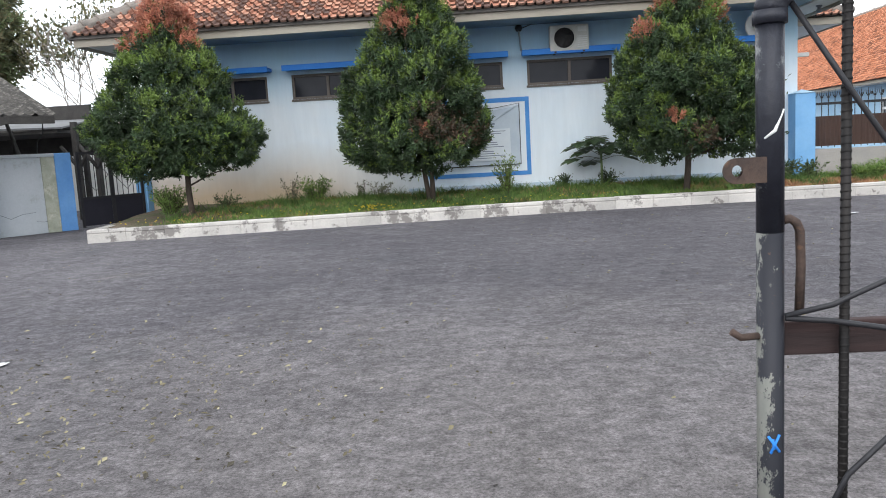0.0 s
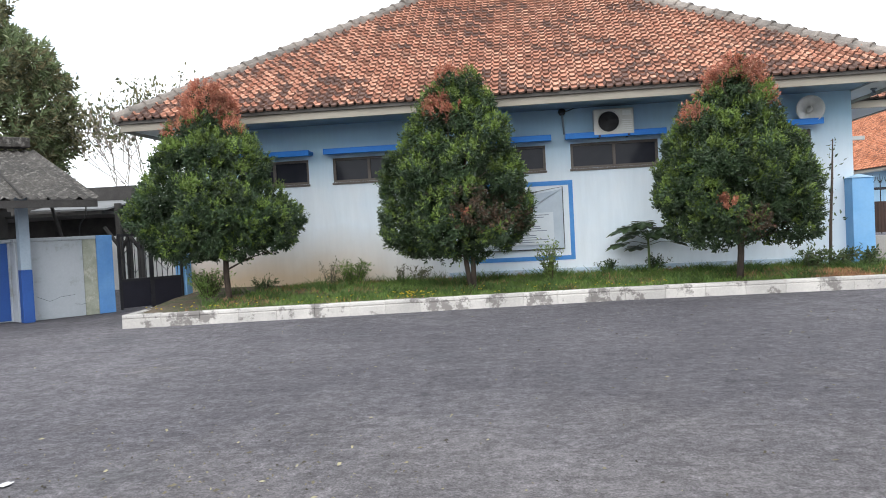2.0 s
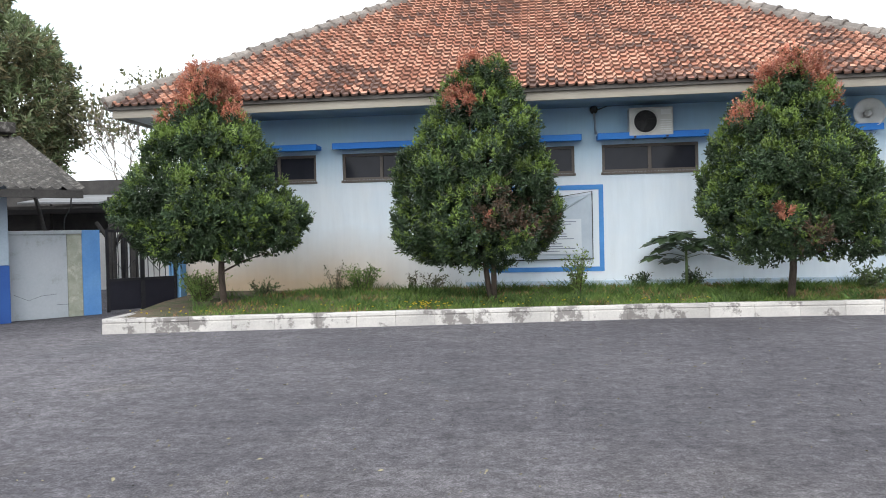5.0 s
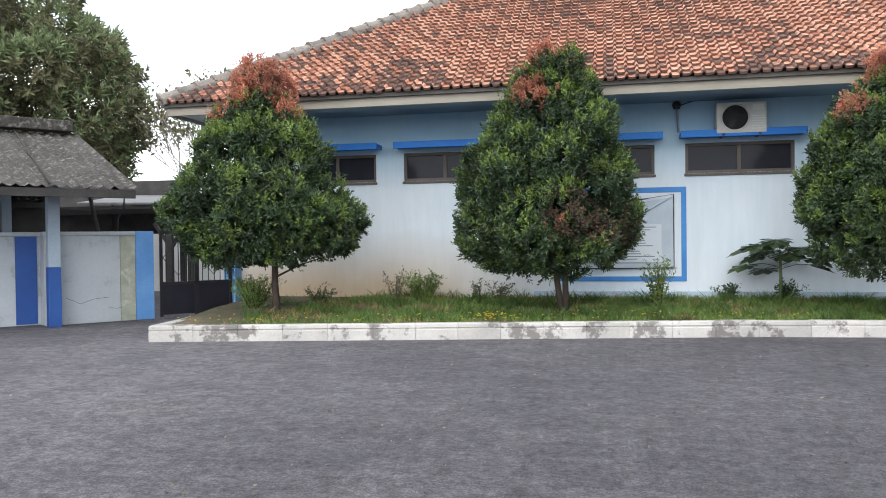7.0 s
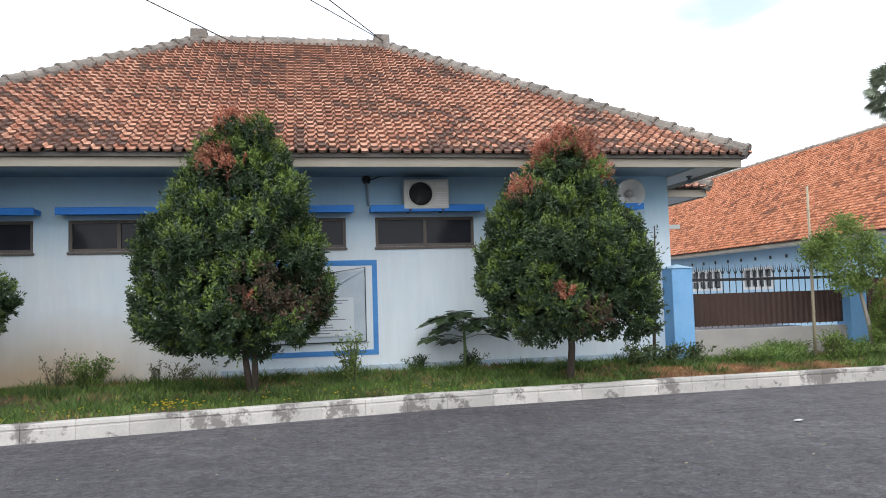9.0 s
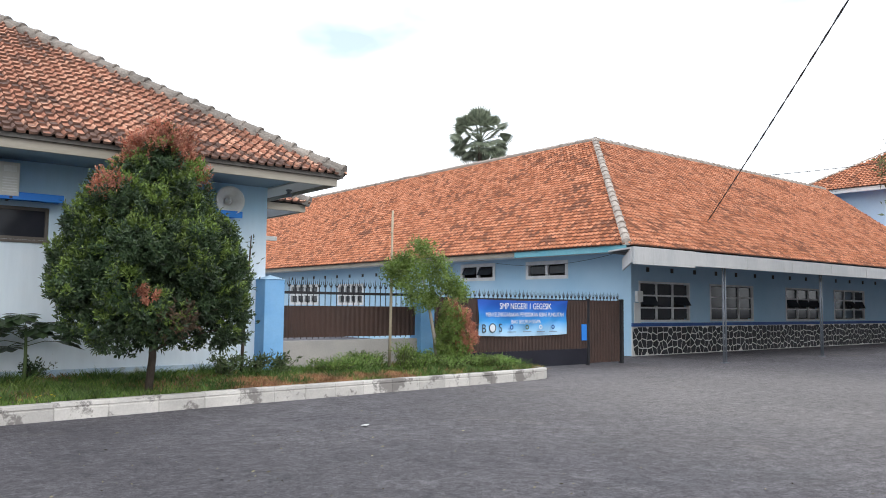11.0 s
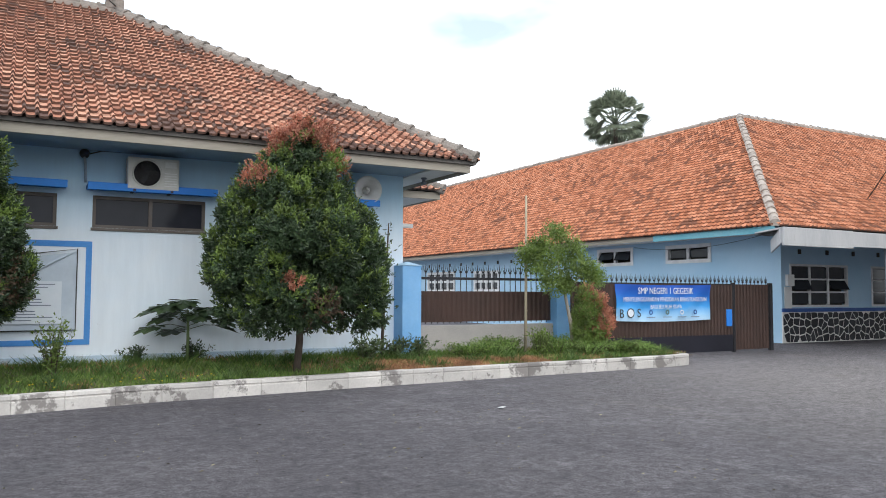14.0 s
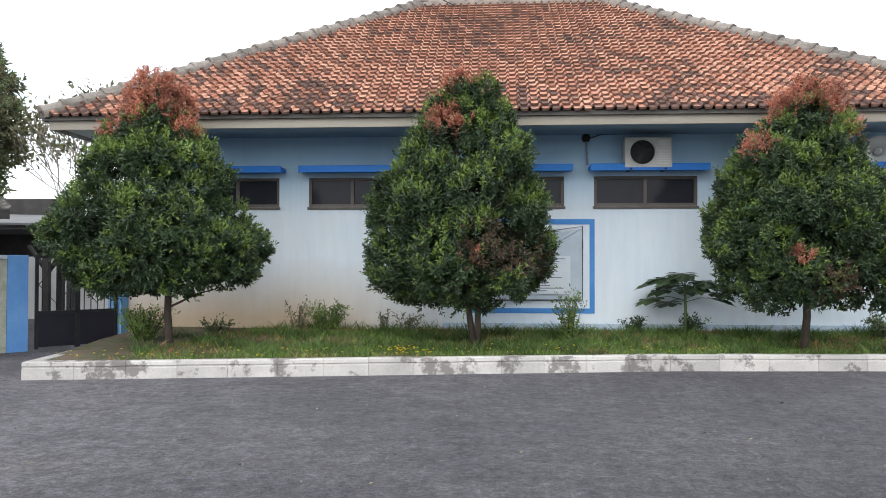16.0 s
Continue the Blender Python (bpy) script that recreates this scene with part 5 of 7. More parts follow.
for nm, tips, mt, lab, per, size, spread, keep in (("crown", upper, LEAFDRY, "thin olive leaves on bare twigs", 10, 0.14, 0.17, 0.75), ("lower_crown", lower, LEAFMANGO, "green hanging leaves", 20, 0.16, 0.18, 0.85),
                                                   ("dry_crown", dry, LEAFBROWN, "brown-green withering leaves", 14, 0.12, 0.19, 0.8)):
    tips = [q for q in tips if rng.random() < keep]
    v, f = leaf_cloud(np.array([tuple(q[0]) for q in tips]), np.array([tuple(q[1]) for q in tips]), per, size, spread, 5 + len(nm), 0.5)
    raw(nm, v, f, mt, tree, lab).matrix_parent_inverse = inv

planter = thing("tree_planter", "low square whitewashed concrete planter round the tree", "planter", (PX, PY, 0), rz=-19)
bm = bmesh.new()
ring = [(-0.88, -0.84), (0.88, -0.84), (0.88, 0.84), (-0.88, 0.84)]
lv = []
for sc, z in ((1.0, 0), (1.0, 0.20), (1.03, 0.205), (1.03, 0.275), (0.85, 0.275), (0.85, 0.15)):
    lv.append([bm.verts.new((x * sc, y * sc, z)) for x, y in ring])
for p, q in zip(lv, lv[1:]):
    for k in range(4):
        bm.faces.new((p[k], p[(k + 1) % 4], q[(k + 1) % 4], q[k]))
part("rim", bm, KERB, planter, "flaking whitewashed rim")
bm = bmesh.new()
bm.faces.new([bm.verts.new((x * 0.853, y * 0.853, 0.19)) for x, y in ring])
part("soil", bm, SOIL, planter)

# trees behind the walls
mango = thing("mango_tree", "tall dense dark green tree behind the shed", "tree", (-22.2, 26.5, 0))
inv = mango.matrix_basis.inverted()
bm, tips = bmesh.new(), []
rng = random.Random(8)
sweep(bm, [(-22.2, 26.5, 0), (-22.1, 26.5, 2), (-22.2, 26.4, 4)], [0.35, 0.3, 0.26], 10)
for k in range(4):
    branching(bm, (-22.2, 26.4, 4), (math.cos(k * 1.6), math.sin(k * 1.6), 0.9), 2.6, 0.16, 2, rng, tips)
part("trunk", bm, BARK, mango).matrix_parent_inverse = inv
foot, axis, dome, deep = domed_crown([(1.8, 2.4, 1.0), (3.0, 4.3, 0.9), (5.0, 5.4, 0.5), (7.5, 5.5, 0.1), (9.5, 4.7, -0.2), (11.0, 3.2, -0.5), (12.4, 0.8, -0.8)], (-22.2, 26.5), 6500, 110, 8, 0.9, 3.0)
g = np.random.default_rng(18)
# lighter leaves on dome tops, grey in creases: light and shade put in colour
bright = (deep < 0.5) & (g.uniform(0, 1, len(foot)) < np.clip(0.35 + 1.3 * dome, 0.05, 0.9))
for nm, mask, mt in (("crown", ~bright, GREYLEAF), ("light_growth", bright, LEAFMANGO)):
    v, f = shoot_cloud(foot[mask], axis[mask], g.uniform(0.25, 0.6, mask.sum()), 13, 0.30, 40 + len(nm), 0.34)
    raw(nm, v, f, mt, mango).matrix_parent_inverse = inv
open_tree("bare_tree", "thin half-bare tree behind the hall", (-13.6, 29.0, 0), [((0, 0, 0), (0.1, 0, 1)), ((0.1, 0, 0), (-0.3, 0, 1)), ((0.0, 0.1, 0), (-0.6, 0, 1))], 4, 12, GREYLEAF, 7, 0.21, 0.20, PALEBARK, 2.4, 0.11, 0.8)
open_tree("bare_tree", "thin half-bare tree behind the hall", (-9.6, 31.0, 0), [((0, 0, 0), (0.0, 0, 1)), ((0.1, 0, 0), (0.3, 0, 1))], 4, 15, GREYLEAF, 7, 0.21, 0.20, PALEBARK, 1.9, 0.11, 0.75)

palm = thing("fan_palm", "tall fan palm rising behind the tile roof", "palm tree", (39.0, 46.7, 0))
bm = bmesh.new()
sweep(bm, [(0, 0, 0), (0.1, 0, 6), (0.1, 0.1, 13.9)], [0.22, 0.17, 0.15], 8)
part("trunk", bm, BARK, palm)
rng = random.Random(2)
HEART = Vector((0.1, 0.1, 14.1))
for k in range(54):
    t, el = k * 2.39996, 1.45 - 2.2 * (k / 53) ** 0.9 + rng.uniform(-0.1, 0.1)
    d = Vector((math.cos(t) * math.cos(el), math.sin(t) * math.cos(el), math.sin(el)))
    stalk = rng.uniform(1.25, 1.7)
    hub = HEART + d * stalk
    bm = bmesh.new()
    sweep(bm, [HEART - Vector((0, 0, 0.2)), HEART + d * stalk * 0.5 + Vector((0, 0, 0.08)), hub], [0.04, 0.03, 0.022], 4, False)
    side = d.cross(Vector((0, 0, 1))).normalized() if abs(d.z) < 0.98 else Vector((1, 0, 0))
    roll = rng.uniform(-0.7, 0.7)
    side = (side * math.cos(roll) + d.cross(side) * math.sin(roll)).normalized()
    for q in range(15):
        a2 = (q - 7) * 0.19
        fd = (d * math.cos(a2) + side * math.sin(a2)).normalized()
        long = 1.25 - 0.25 * abs(q - 7) / 7
        w = side * math.cos(a2) * 0.085 - d * math.sin(a2) * 0.085
        m_ = hub + fd * long * 0.55
        tip = hub + fd * long - Vector((0, 0, 0.30 * (1 - 0.5 * max(el, 0))))
        bm.faces.new([bm.verts.new(hub), bm.verts.new(m_ + w), bm.verts.new(tip), bm.verts.new(m_ - w)])
    part("frond", bm, PALMLEAF, palm)

# ---- yard wall, shed and side gate ----
WALL_A, WALL_B = Vector((-7.72, 14.78, 0)), Vector((-13.0, 8.55, 0))
wd = (WALL_B - WALL_A).normalized()
wang = math.degrees(math.atan2(wd.y, wd.x))
wall_m = Matrix.Translation(WALL_A) @ pose(0, 0, 0, 0, 0, wang)
bm = bmesh.new()
box(bm, 0.563, 1.74, -0.18, 0.0, 0, 1.46, bevel=0.01, m=wall_m)
box(bm, 1.60, 8.2, -0.53, -0.35, 0, 1.46, bevel=0.01, m=wall_m)
box(bm, 1.60, 1.738, -0.352, -0.178, 0, 1.455, m=wall_m)
yard = part("wall_yard", bm, WHITEWASH)
tagged(yard, "dirty whitewashed yard wall with cracks and blue panel", "wall", kind="structure")
bm = bmesh.new()
box(bm, 0.31, 0.56, -0.185, 0.004, 0, 1.50, bevel=0.008, m=wall_m)
part("stained_strip", bm, MOSSWALL, yard, "moss-stained strip of render")
bm = bmesh.new()
box(bm, 0.0, 0.307, -0.20, 0.015, 0, 1.53, bevel=0.01, m=wall_m)
part("pillar", bm, PILLARDEEP, yard, "blue painted gate pillar")
bm = bmesh.new()
box(bm, 0.31, 1.76, -0.21, 0.03, 1.462, 1.53, bevel=0.015, m=wall_m)
box(bm, 1.58, 8.2, -0.56, -0.32, 1.4615, 1.5295, bevel=0.015, m=wall_m)
part("coping", bm, WHITEWASH, yard)
bm = bmesh.new()
box(bm, 1.78, 2.10, -0.348, -0.336, 0.02, 1.455, bevel=0.003, m=wall_m)
part("painted_panel", bm, DEEPBLUE, yard, "deep blue painted wall panel")
bm = bmesh.new()
for pts in ([(0.75, 0.42), (1.0, 0.40), (1.2, 0.33), (1.42, 0.44)], [(0.4, 0.26), (0.62, 0.22), (0.75, 0.24)]):
    sweep(bm, [wall_m @ Vector((x, 0.001, z)) for x, z in pts], 0.0032, 4)
part("crack", bm, BLACKPLASTIC, yard, "dark crack in the render")

shed = thing("open_shed", "open shed with grey corrugated asbestos roof on posts", "shed", (-8.65, 13.45, 0))
inv = shed.matrix_basis.inverted()
nrm2 = Vector((-wd.y, wd.x, 0))
if nrm2.y > 0:
    nrm2 = -nrm2
back = -nrm2


def shed_pt(along, behind, z):
    p = WALL_A + wd * along + back * behind
    return (p.x, p.y, z)


for al, bh in ((1.64, -0.20), (5.7, -0.20), (1.64, 4.2), (5.7, 4.2)):
    bm = bmesh.new()
    box(bm, al - 0.09, al + 0.09, -bh - 0.09, -bh + 0.09, 0.96, 2.45, bevel=0.01, m=wall_m)
    pst = part("post", bm, GREYPAINT, shed, "grey post with deep blue foot")
    pst.matrix_parent_inverse = inv
    bm = bmesh.new()
    box(bm, al - 0.095, al + 0.095, -bh - 0.095, -bh + 0.095, 0.0, 0.958, bevel=0.01, m=wall_m)
    part("post_foot", bm, DEEPBLUE, pst)
verts, faces = [], []
n_al = 150
for i in range(n_al + 1):
    al = 8.6 * i / n_al
    wv_ = 0.025 * math.cos(i * math.pi / 1.5)
    for bh, z, verge in ((-1.10, 2.20, 0.58), (1.85, 3.36, 0.80)):
        verts.append(shed_pt(al + verge, bh, z + wv_))
for i in range(n_al):
    a0 = i * 2
    faces.append((a0, a0 + 2, a0 + 3, a0 + 1))
raw("roof_sheet", verts, faces, ASBESTOS, shed, "lichen-grey corrugated asbestos sheets").matrix_parent_inverse = inv
verts, faces = [], []
for i in range(n_al + 1):
    al = 8.6 * i / n_al
    wv_ = 0.025 * math.cos(i * math.pi / 1.5)
    for bh, z, verge in ((1.85, 3.36, 0.80), (5.0, 2.3, 0.58)):
        verts.append(shed_pt(al + verge, bh, z + wv_))
for i in range(n_al):
    a0 = i * 2
    faces.append((a0, a0 + 2, a0 + 3, a0 + 1))
raw("roof_sheet", verts, faces, ASBESTOS, shed).matrix_parent_inverse = inv
for k in range(1, 8):
    bm = bmesh.new()
    al = 0.80 + 1.05 * k
    sweep(bm, [shed_pt(al, -1.09, 2.235), shed_pt(al, 1.8, 3.38)], 0.018, 5)
    part("sheet_lap", bm, SHEDTIMBER, shed).matrix_parent_inverse = inv
bm = bmesh.new()
box(bm, 0.9, 8.6, -2.05, -1.65, 3.40, 3.60, bevel=0.02, m=wall_m)
part("ridge_vent", bm, ASBESTOS, shed, "raised grey ridge vent").matrix_parent_inverse = inv
for bh, z, hh in ((-1.05, 2.04, 0.13), (4.6, 2.1, 0.12)):
    bm = bmesh.new()
    box(bm, 0.60, 8.6, -bh - 0.03, -bh + 0.03, z, z + hh, bevel=0.006, m=wall_m)
    part("beam", bm, SHEDTIMBER, shed).matrix_parent_inverse = inv
for k in range(4):
    al = 0.85 + 2.4 * k
    bm = bmesh.new()
    sweep(bm, [shed_pt(al, -1.05, 2.12), shed_pt(al, 1.8, 3.25)], 0.045, 6)
    sweep(bm, [shed_pt(al, 0.2, 1.5), shed_pt(al, 1.1, 2.6)], 0.035, 6)
    sweep(bm, [shed_pt(al, 1.85, 3.25), shed_pt(al, 4.9, 2.2)], 0.045, 6)
    part("rafter", bm, SHEDTIMBER, shed).matrix_parent_inverse = inv
# dark backdrop stands in for the shaded roof underside and beams
bm = bmesh.new()
box(bm, 0.6, 8.6, -5.0, -4.9, 1.002, 2.3, m=wall_m)
part("back_boarding", bm, SHEDTIMBER, shed, "dark sheet added for the shaded space under the shed roof").matrix_parent_inverse = inv
bm = bmesh.new()
box(bm, 0.6, 8.6, -5.0, -4.9, 0, 1.0, m=wall_m)
part("back_wall", bm, SOFFIT, shed, "pale rear wall").matrix_parent_inverse = inv
bm = bmesh.new()
sweep(bm, [shed_pt(0.62, -0.53, 2.12), shed_pt(0.63, -0.5, 1.9), shed_pt(0.6, -0.05, 1.75), shed_pt(0.6, 0.02, 1.45)], 0.012, 6)
part("hanging_wire", bm, CABLE, shed).matrix_parent_inverse = inv

low = thing("rear_shelter", "low dark shelter with sheet roof behind the wall", "shed", (-9.5, 19.5, 0))
inv = low.matrix_basis.inverted()
part("flat_roof", boxes((-14.5, -9.45, 17.45, 20.6, 2.06, 2.13)), SHEDTIMBER, low, "dark flat timber roof").matrix_parent_inverse = inv
raw("roof_sheet", [(-11.2, 17.4, 2.22), (-9.3, 17.4, 2.18), (-10.0, 20.2, 2.50), (-12.0, 20.2, 2.54), (-11.2, 17.4, 2.18), (-9.3, 17.4, 2.14), (-10.0, 20.2, 2.46), (-12.0, 20.2, 2.50)],
    [(0, 1, 2, 3), (7, 6, 5, 4), (0, 4, 5, 1), (1, 5, 6, 2)], OLDZINC, low).matrix_parent_inverse = inv
for x, y in ((-12.2, 17.5), (-9.2, 17.75), (-8.75, 17.85), (-10.2, 20.0), (-12.2, 20.0)):
    part("post", boxes((x - 0.06, x + 0.06, y - 0.06, y + 0.06, 0, 2.3)), SHEDTIMBER, low).matrix_parent_inverse = inv
part("back_wall", boxes((-15.0, -6.85, 21.6, 21.7, 0, 1.7)), SOFFIT, low, "pale lower wall").matrix_parent_inverse = inv
# dark backdrop stands in for the shelter roof's shaded underside
part("back_boarding", boxes((-15.0, -10.1, 20.3, 20.4, 1.55, 2.9)), SHEDTIMBER, low, "dark sheet added for the shaded underside of the shelter roof").matrix_parent_inverse = inv
for x in (-9.2, -8.75):
    bm = bmesh.new()
    sweep(bm, [(x, 17.8, 1.2), (x - 0.4, 17.8, 1.75)], 0.045, 6)
    sweep(bm, [(x, 17.8, 1.2), (x + 0.35, 17.8, 1.75)], 0.045, 6)
    part("brace", bm, SHEDTIMBER, low).matrix_parent_inverse = inv

# steel side gate between pillar and hall
GA, GB = Vector((-7.68, 14.90, 0.02)), Vector((-6.80, 15.86, 0.02))
gd = GB - GA
gl = gd.length
gate = thing("side_gate", "black steel side gate with bars over a solid plate", "gate", tuple(GA), rz=math.degrees(math.atan2(gd.y, gd.x)))
fm = bmesh.new()
for r in ((0, 0.05, 0, 1.52), (gl - 0.05, gl, 0, 1.52), (gl / 2 - 0.04, gl / 2 + 0.04, 0, 1.52), (0.05, gl - 0.05, 1.46, 1.51), (0.05, gl - 0.05, 0.56, 0.61)):
    box(fm, r[0], r[1], -0.02, 0.02, r[2], r[3])
part("gate_frame", fm, BLACKSTEEL, gate)
part("plate", boxes((0.05, gl - 0.05, -0.008, 0.008, 0.03, 0.56)), DARKSKIRT, gate, "solid dark steel plate")
for k in range(1, 12):
    if k != 6:
        bm = bmesh.new()
        sweep(bm, [(gl * k / 12, 0, 0.6), (gl * k / 12, 0, 1.47)], 0.008, 5)
        part("bar", bm, BLACKSTEEL, gate)
for x0 in (0.06, gl / 2 + 0.05):
    w_ = gl / 2 - 0.11
    bm = bmesh.new()
    sweep(bm, [(x0, 0.012, 1.04), (x0 + w_ / 2, 0.012, 1.36), (x0 + w_, 0.012, 1.04), (x0 + w_ / 2, 0.012, 0.72), (x0, 0.012, 1.04)], 0.008, 5)
    part("scroll", bm, BLACKSTEEL, gate)

# ---- fence and big gate between the hall and the classroom block ----
FY = 15.98
fence = thing("front_fence", "black spiked fence on a low concrete wall with brown sheeting", "fence", (7, FY, 0))
inv = fence.matrix_basis.inverted()


def at_fence(ob):
    ob.matrix_parent_inverse = inv
    return ob


for xa, xb, zt in ((6.56, 6.95, 1.95), (10.07, 10.42, 1.60)):
    bm = boxes((xa, xb, FY - 0.2, FY + 0.2, 0, zt - 0.06), bevel=0.012)
    at_fence(part("pillar", bm, PILLAR, fence, "blue painted pillar"))
    cx = (xa + xb) / 2
    cv = [(xa - 0.02, FY - 0.22, zt - 0.06), (xb + 0.02, FY - 0.22, zt - 0.06), (xb + 0.02, FY + 0.22, zt - 0.06), (xa - 0.02, FY + 0.22, zt - 0.06), (cx, FY, zt + 0.02)]
    at_fence(raw("cap", cv, [(0, 1, 4), (1, 2, 4), (2, 3, 4), (3, 0, 4), (3, 2, 1, 0)], SKYBLUE, fence))
at_fence(part("low_wall", boxes((6.955, 10.065, FY - 0.08, FY + 0.10, 0.0, 0.77), bevel=0.01), CONCRETE, fence, "pinkish grey unpainted low wall"))


def ribbed_sheet(x0, x1, z0, z1, pitch=0.11, depth=0.018):
    bm = bmesh.new()
    n = int((x1 - x0) / pitch * 4)
    prev = None
    for i in range(n + 1):
        x = x0 + (x1 - x0) * i / n
        y = FY - (depth if i % 4 in (1, 2) else 0)
        cur = (bm.verts.new((x, y, z0)), bm.verts.new((x, y, z1)), bm.verts.new((x, y + 0.006, z0)), bm.verts.new((x, y + 0.006, z1)))
        if prev:
            bm.faces.new((prev[0], cur[0], cur[1], prev[1]))
            bm.faces.new((prev[3], cur[3], cur[2], prev[2]))
        prev = cur
    return bm


at_fence(part("sheet", ribbed_sheet(6.96, 10.06, 0.83, 1.42), BROWNSHEET, fence, "ribbed brown metal sheet"))
at_fence(part("rail", boxes((6.96, 10.06, FY + 0.012, FY + 0.045, 1.64, 1.69), (6.96, 10.06, FY + 0.012, FY + 0.045, 0.86, 0.90)), BLACKSTEEL, fence))


def spike_mesh(low, high):
    bm = bmesh.new()
    sweep(bm, [(0, 0, low), (0, 0, high - 0.10), (0, 0, high)], [0.009, 0.009, 0.001], 5)
    for sx in (-1, 1):
        sweep(bm, [(0, 0, high - 0.16), (sx * 0.035, 0, high - 0.13), (sx * 0.05, 0, high - 0.05)], [0.007, 0.008, 0.001], 4)
    box(bm, -0.02, 0.02, -0.015, 0.015, high - 0.175, high - 0.15)
    me = bpy.data.meshes.new("spike_bar")
    bm.to_mesh(me)
    bm.free()
    me.materials.append(BLACKSTEEL)
    return me


SPIKE = spike_mesh(0.8, 1.95)
for k in range(24):
    at_fence(piece("spike_bar", SPIKE, fence, pose(7.03 + k * 0.128, FY + 0.03, 0)))

big = thing("sliding_gate", "brown ribbed metal sliding gate with spikes and banner", "gate", (13.5, FY, 0))
inv_g = big.matrix_basis.inverted()


def at_gate(ob):
    ob.matrix_parent_inverse = inv_g
    return ob


at_gate(part("sheet", ribbed_sheet(10.45, 15.45, 0.42, 1.60), BROWNSHEET, big, "ribbed brown metal sheet"))
at_gate(part("skirt", boxes((10.45, 15.45, FY - 0.012, FY + 0.01, 0.03, 0.418)), DARKSKIRT, big, "dark navy lower skirt"))
at_gate(part("gate_frame", boxes((10.45, 15.45, FY + 0.012, FY + 0.06, 1.56, 1.63), (10.45, 15.45, FY + 0.012, FY + 0.06, 0.38, 0.44), (15.46, 15.53, FY - 0.03, FY + 0.04, 0, 1.66)), BLACKSTEEL, big))
at_gate(part("wicket", ribbed_sheet(15.55, 16.75, 0.05, 1.62), BROWNSHEET, big, "brown side leaf"))
at_gate(part("end_post", boxes((16.76, 16.86, FY - 0.05, FY + 0.05, 0, 1.66), bevel=0.008), BLACKSTEEL, big))
at_gate(part("lock_plate", boxes((15.22, 15.40, FY - 0.05, FY - 0.022, 0.62, 1.02), bevel=0.008), BRIGHTBLUE, big, "blue lock plate"))
SPIKE2 = spike_mesh(1.55, 1.84)
for k in range(46):
    at_gate(piece("spike_bar", SPIKE2, big, pose(10.5 + k * 0.138, FY + 0.035, 0)))

# banner on the gate
ban = thing("school_banner", "blue printed school banner with sagging edges on the gate", "banner", (13.2, FY - 0.06, 0))
BAN_X0, BAN_X1, BAN_Z0, BAN_Z1 = 11.78, 14.66, 0.79, 1.60


def banner_paint():
    m, n, l, b = nodes_of("blue_banner_print", 0.55, 0, 0.3)
    hm, _ = height_mask(n, l, 0.80, 1.52, 0.10, 1.4)
    l.new(ramp(n, l, hm, (0.0, (0.42, 0.62, 0.80)), (0.16, (0.30, 0.56, 0.82)), (0.42, (0.05, 0.30, 0.68)), (0.8, (0.02, 0.13, 0.50)), (1.0, (0.02, 0.09, 0.42))), b.inputs["Base Color"])
    return m


def banner_y(x, z):
    u, w = (x - BAN_X0) / (BAN_X1 - BAN_X0), (z - BAN_Z0) / (BAN_Z1 - BAN_Z0)
    return FY - 0.05 - 0.02 * math.sin(u * 9 + w * 5) - 0.012 * math.sin(u * 23 - w * 8)


verts, faces = [], []
for i in range(49):
    for j in range(15):
        x = BAN_X0 + (BAN_X1 - BAN_X0) * i / 48
        z = BAN_Z0 + (BAN_Z1 - BAN_Z0) * j / 14
        u = i / 48
        z -= 0.03 * math.sin(u * math.pi) * (1 - 0.3 * j / 14)
        verts.append((x - 13.2, banner_y(x, z) - FY + 0.06, z))
for i in range(48):
    for j in range(14):
        a0 = i * 15 + j
        faces.append((a0, a0 + 15, a0 + 16, a0 + 1))
sheet = raw("sheet", verts, faces, banner_paint(), ban)
sheet.modifiers.new("thick", "SOLIDIFY").thickness = 0.003


def lettering(body, size, x, z, mat_, parent, y=-0.035, squeeze=1.0):
    """A line of raised letters, each an object of its own."""
    cu = bpy.data.curves.new("letter", "FONT")
    cu.size, cu.extrude = size, 0.0015
    tmp = new("letter", cu)

    def shape(text):
        cu.body = text
        bpy.context.view_layer.update()
        return bpy.data.meshes.new_from_object(tmp.evaluated_get(bpy.context.evaluated_depsgraph_get()))

    def reach(text):
        return max(q.co.x for q in shape(text).vertices)

    total, made = reach(body), []
    for k, ch in enumerate(body):
        if ch != " ":
            made.append((shape(ch), reach(body[:k + 1])))
    bpy.data.objects.remove(tmp)
    for me, right in made:
        own = max(q.co.x for q in me.vertices)
        me.materials.clear()
        me.materials.append(mat_)
        ob = new("letter", me)
        ob.parent = parent
        ob.matrix_basis = pose(x + (right - own - total / 2) * squeeze, y, z, 90, 0, 0) @ Matrix.Diagonal((squeeze, 1, 1, 1))


lettering("SMP NEGERI 1 GEGESIK", 0.20, 0.02, 1.385, WHITEPAINT, ban, -0.036, 0.82)
lettering("MENYELENGGARAKAN PENDIDIKAN BEBAS PUNGUTAN", 0.135, 0.02, 1.215, WHITEPAINT, ban, -0.036, 0.74)
lettering("BAGI SELURUH SISWA", 0.125, 0.02, 1.055, WHITEPAINT, ban, -0.036, 0.78)
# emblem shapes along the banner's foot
def flat_disc(x, z, r0, r1, mat_, label):
    bm = bmesh.new()
    lathe(bm, [(r1, 0), (r1, 0.004), (r0, 0.004), (r0, 0)], 20, pose(x, -0.036, z, 90, 0, 0))
    for f_ in bm.faces:
        f_.smooth = False
    part("emblem", bm, mat_, ban, label)


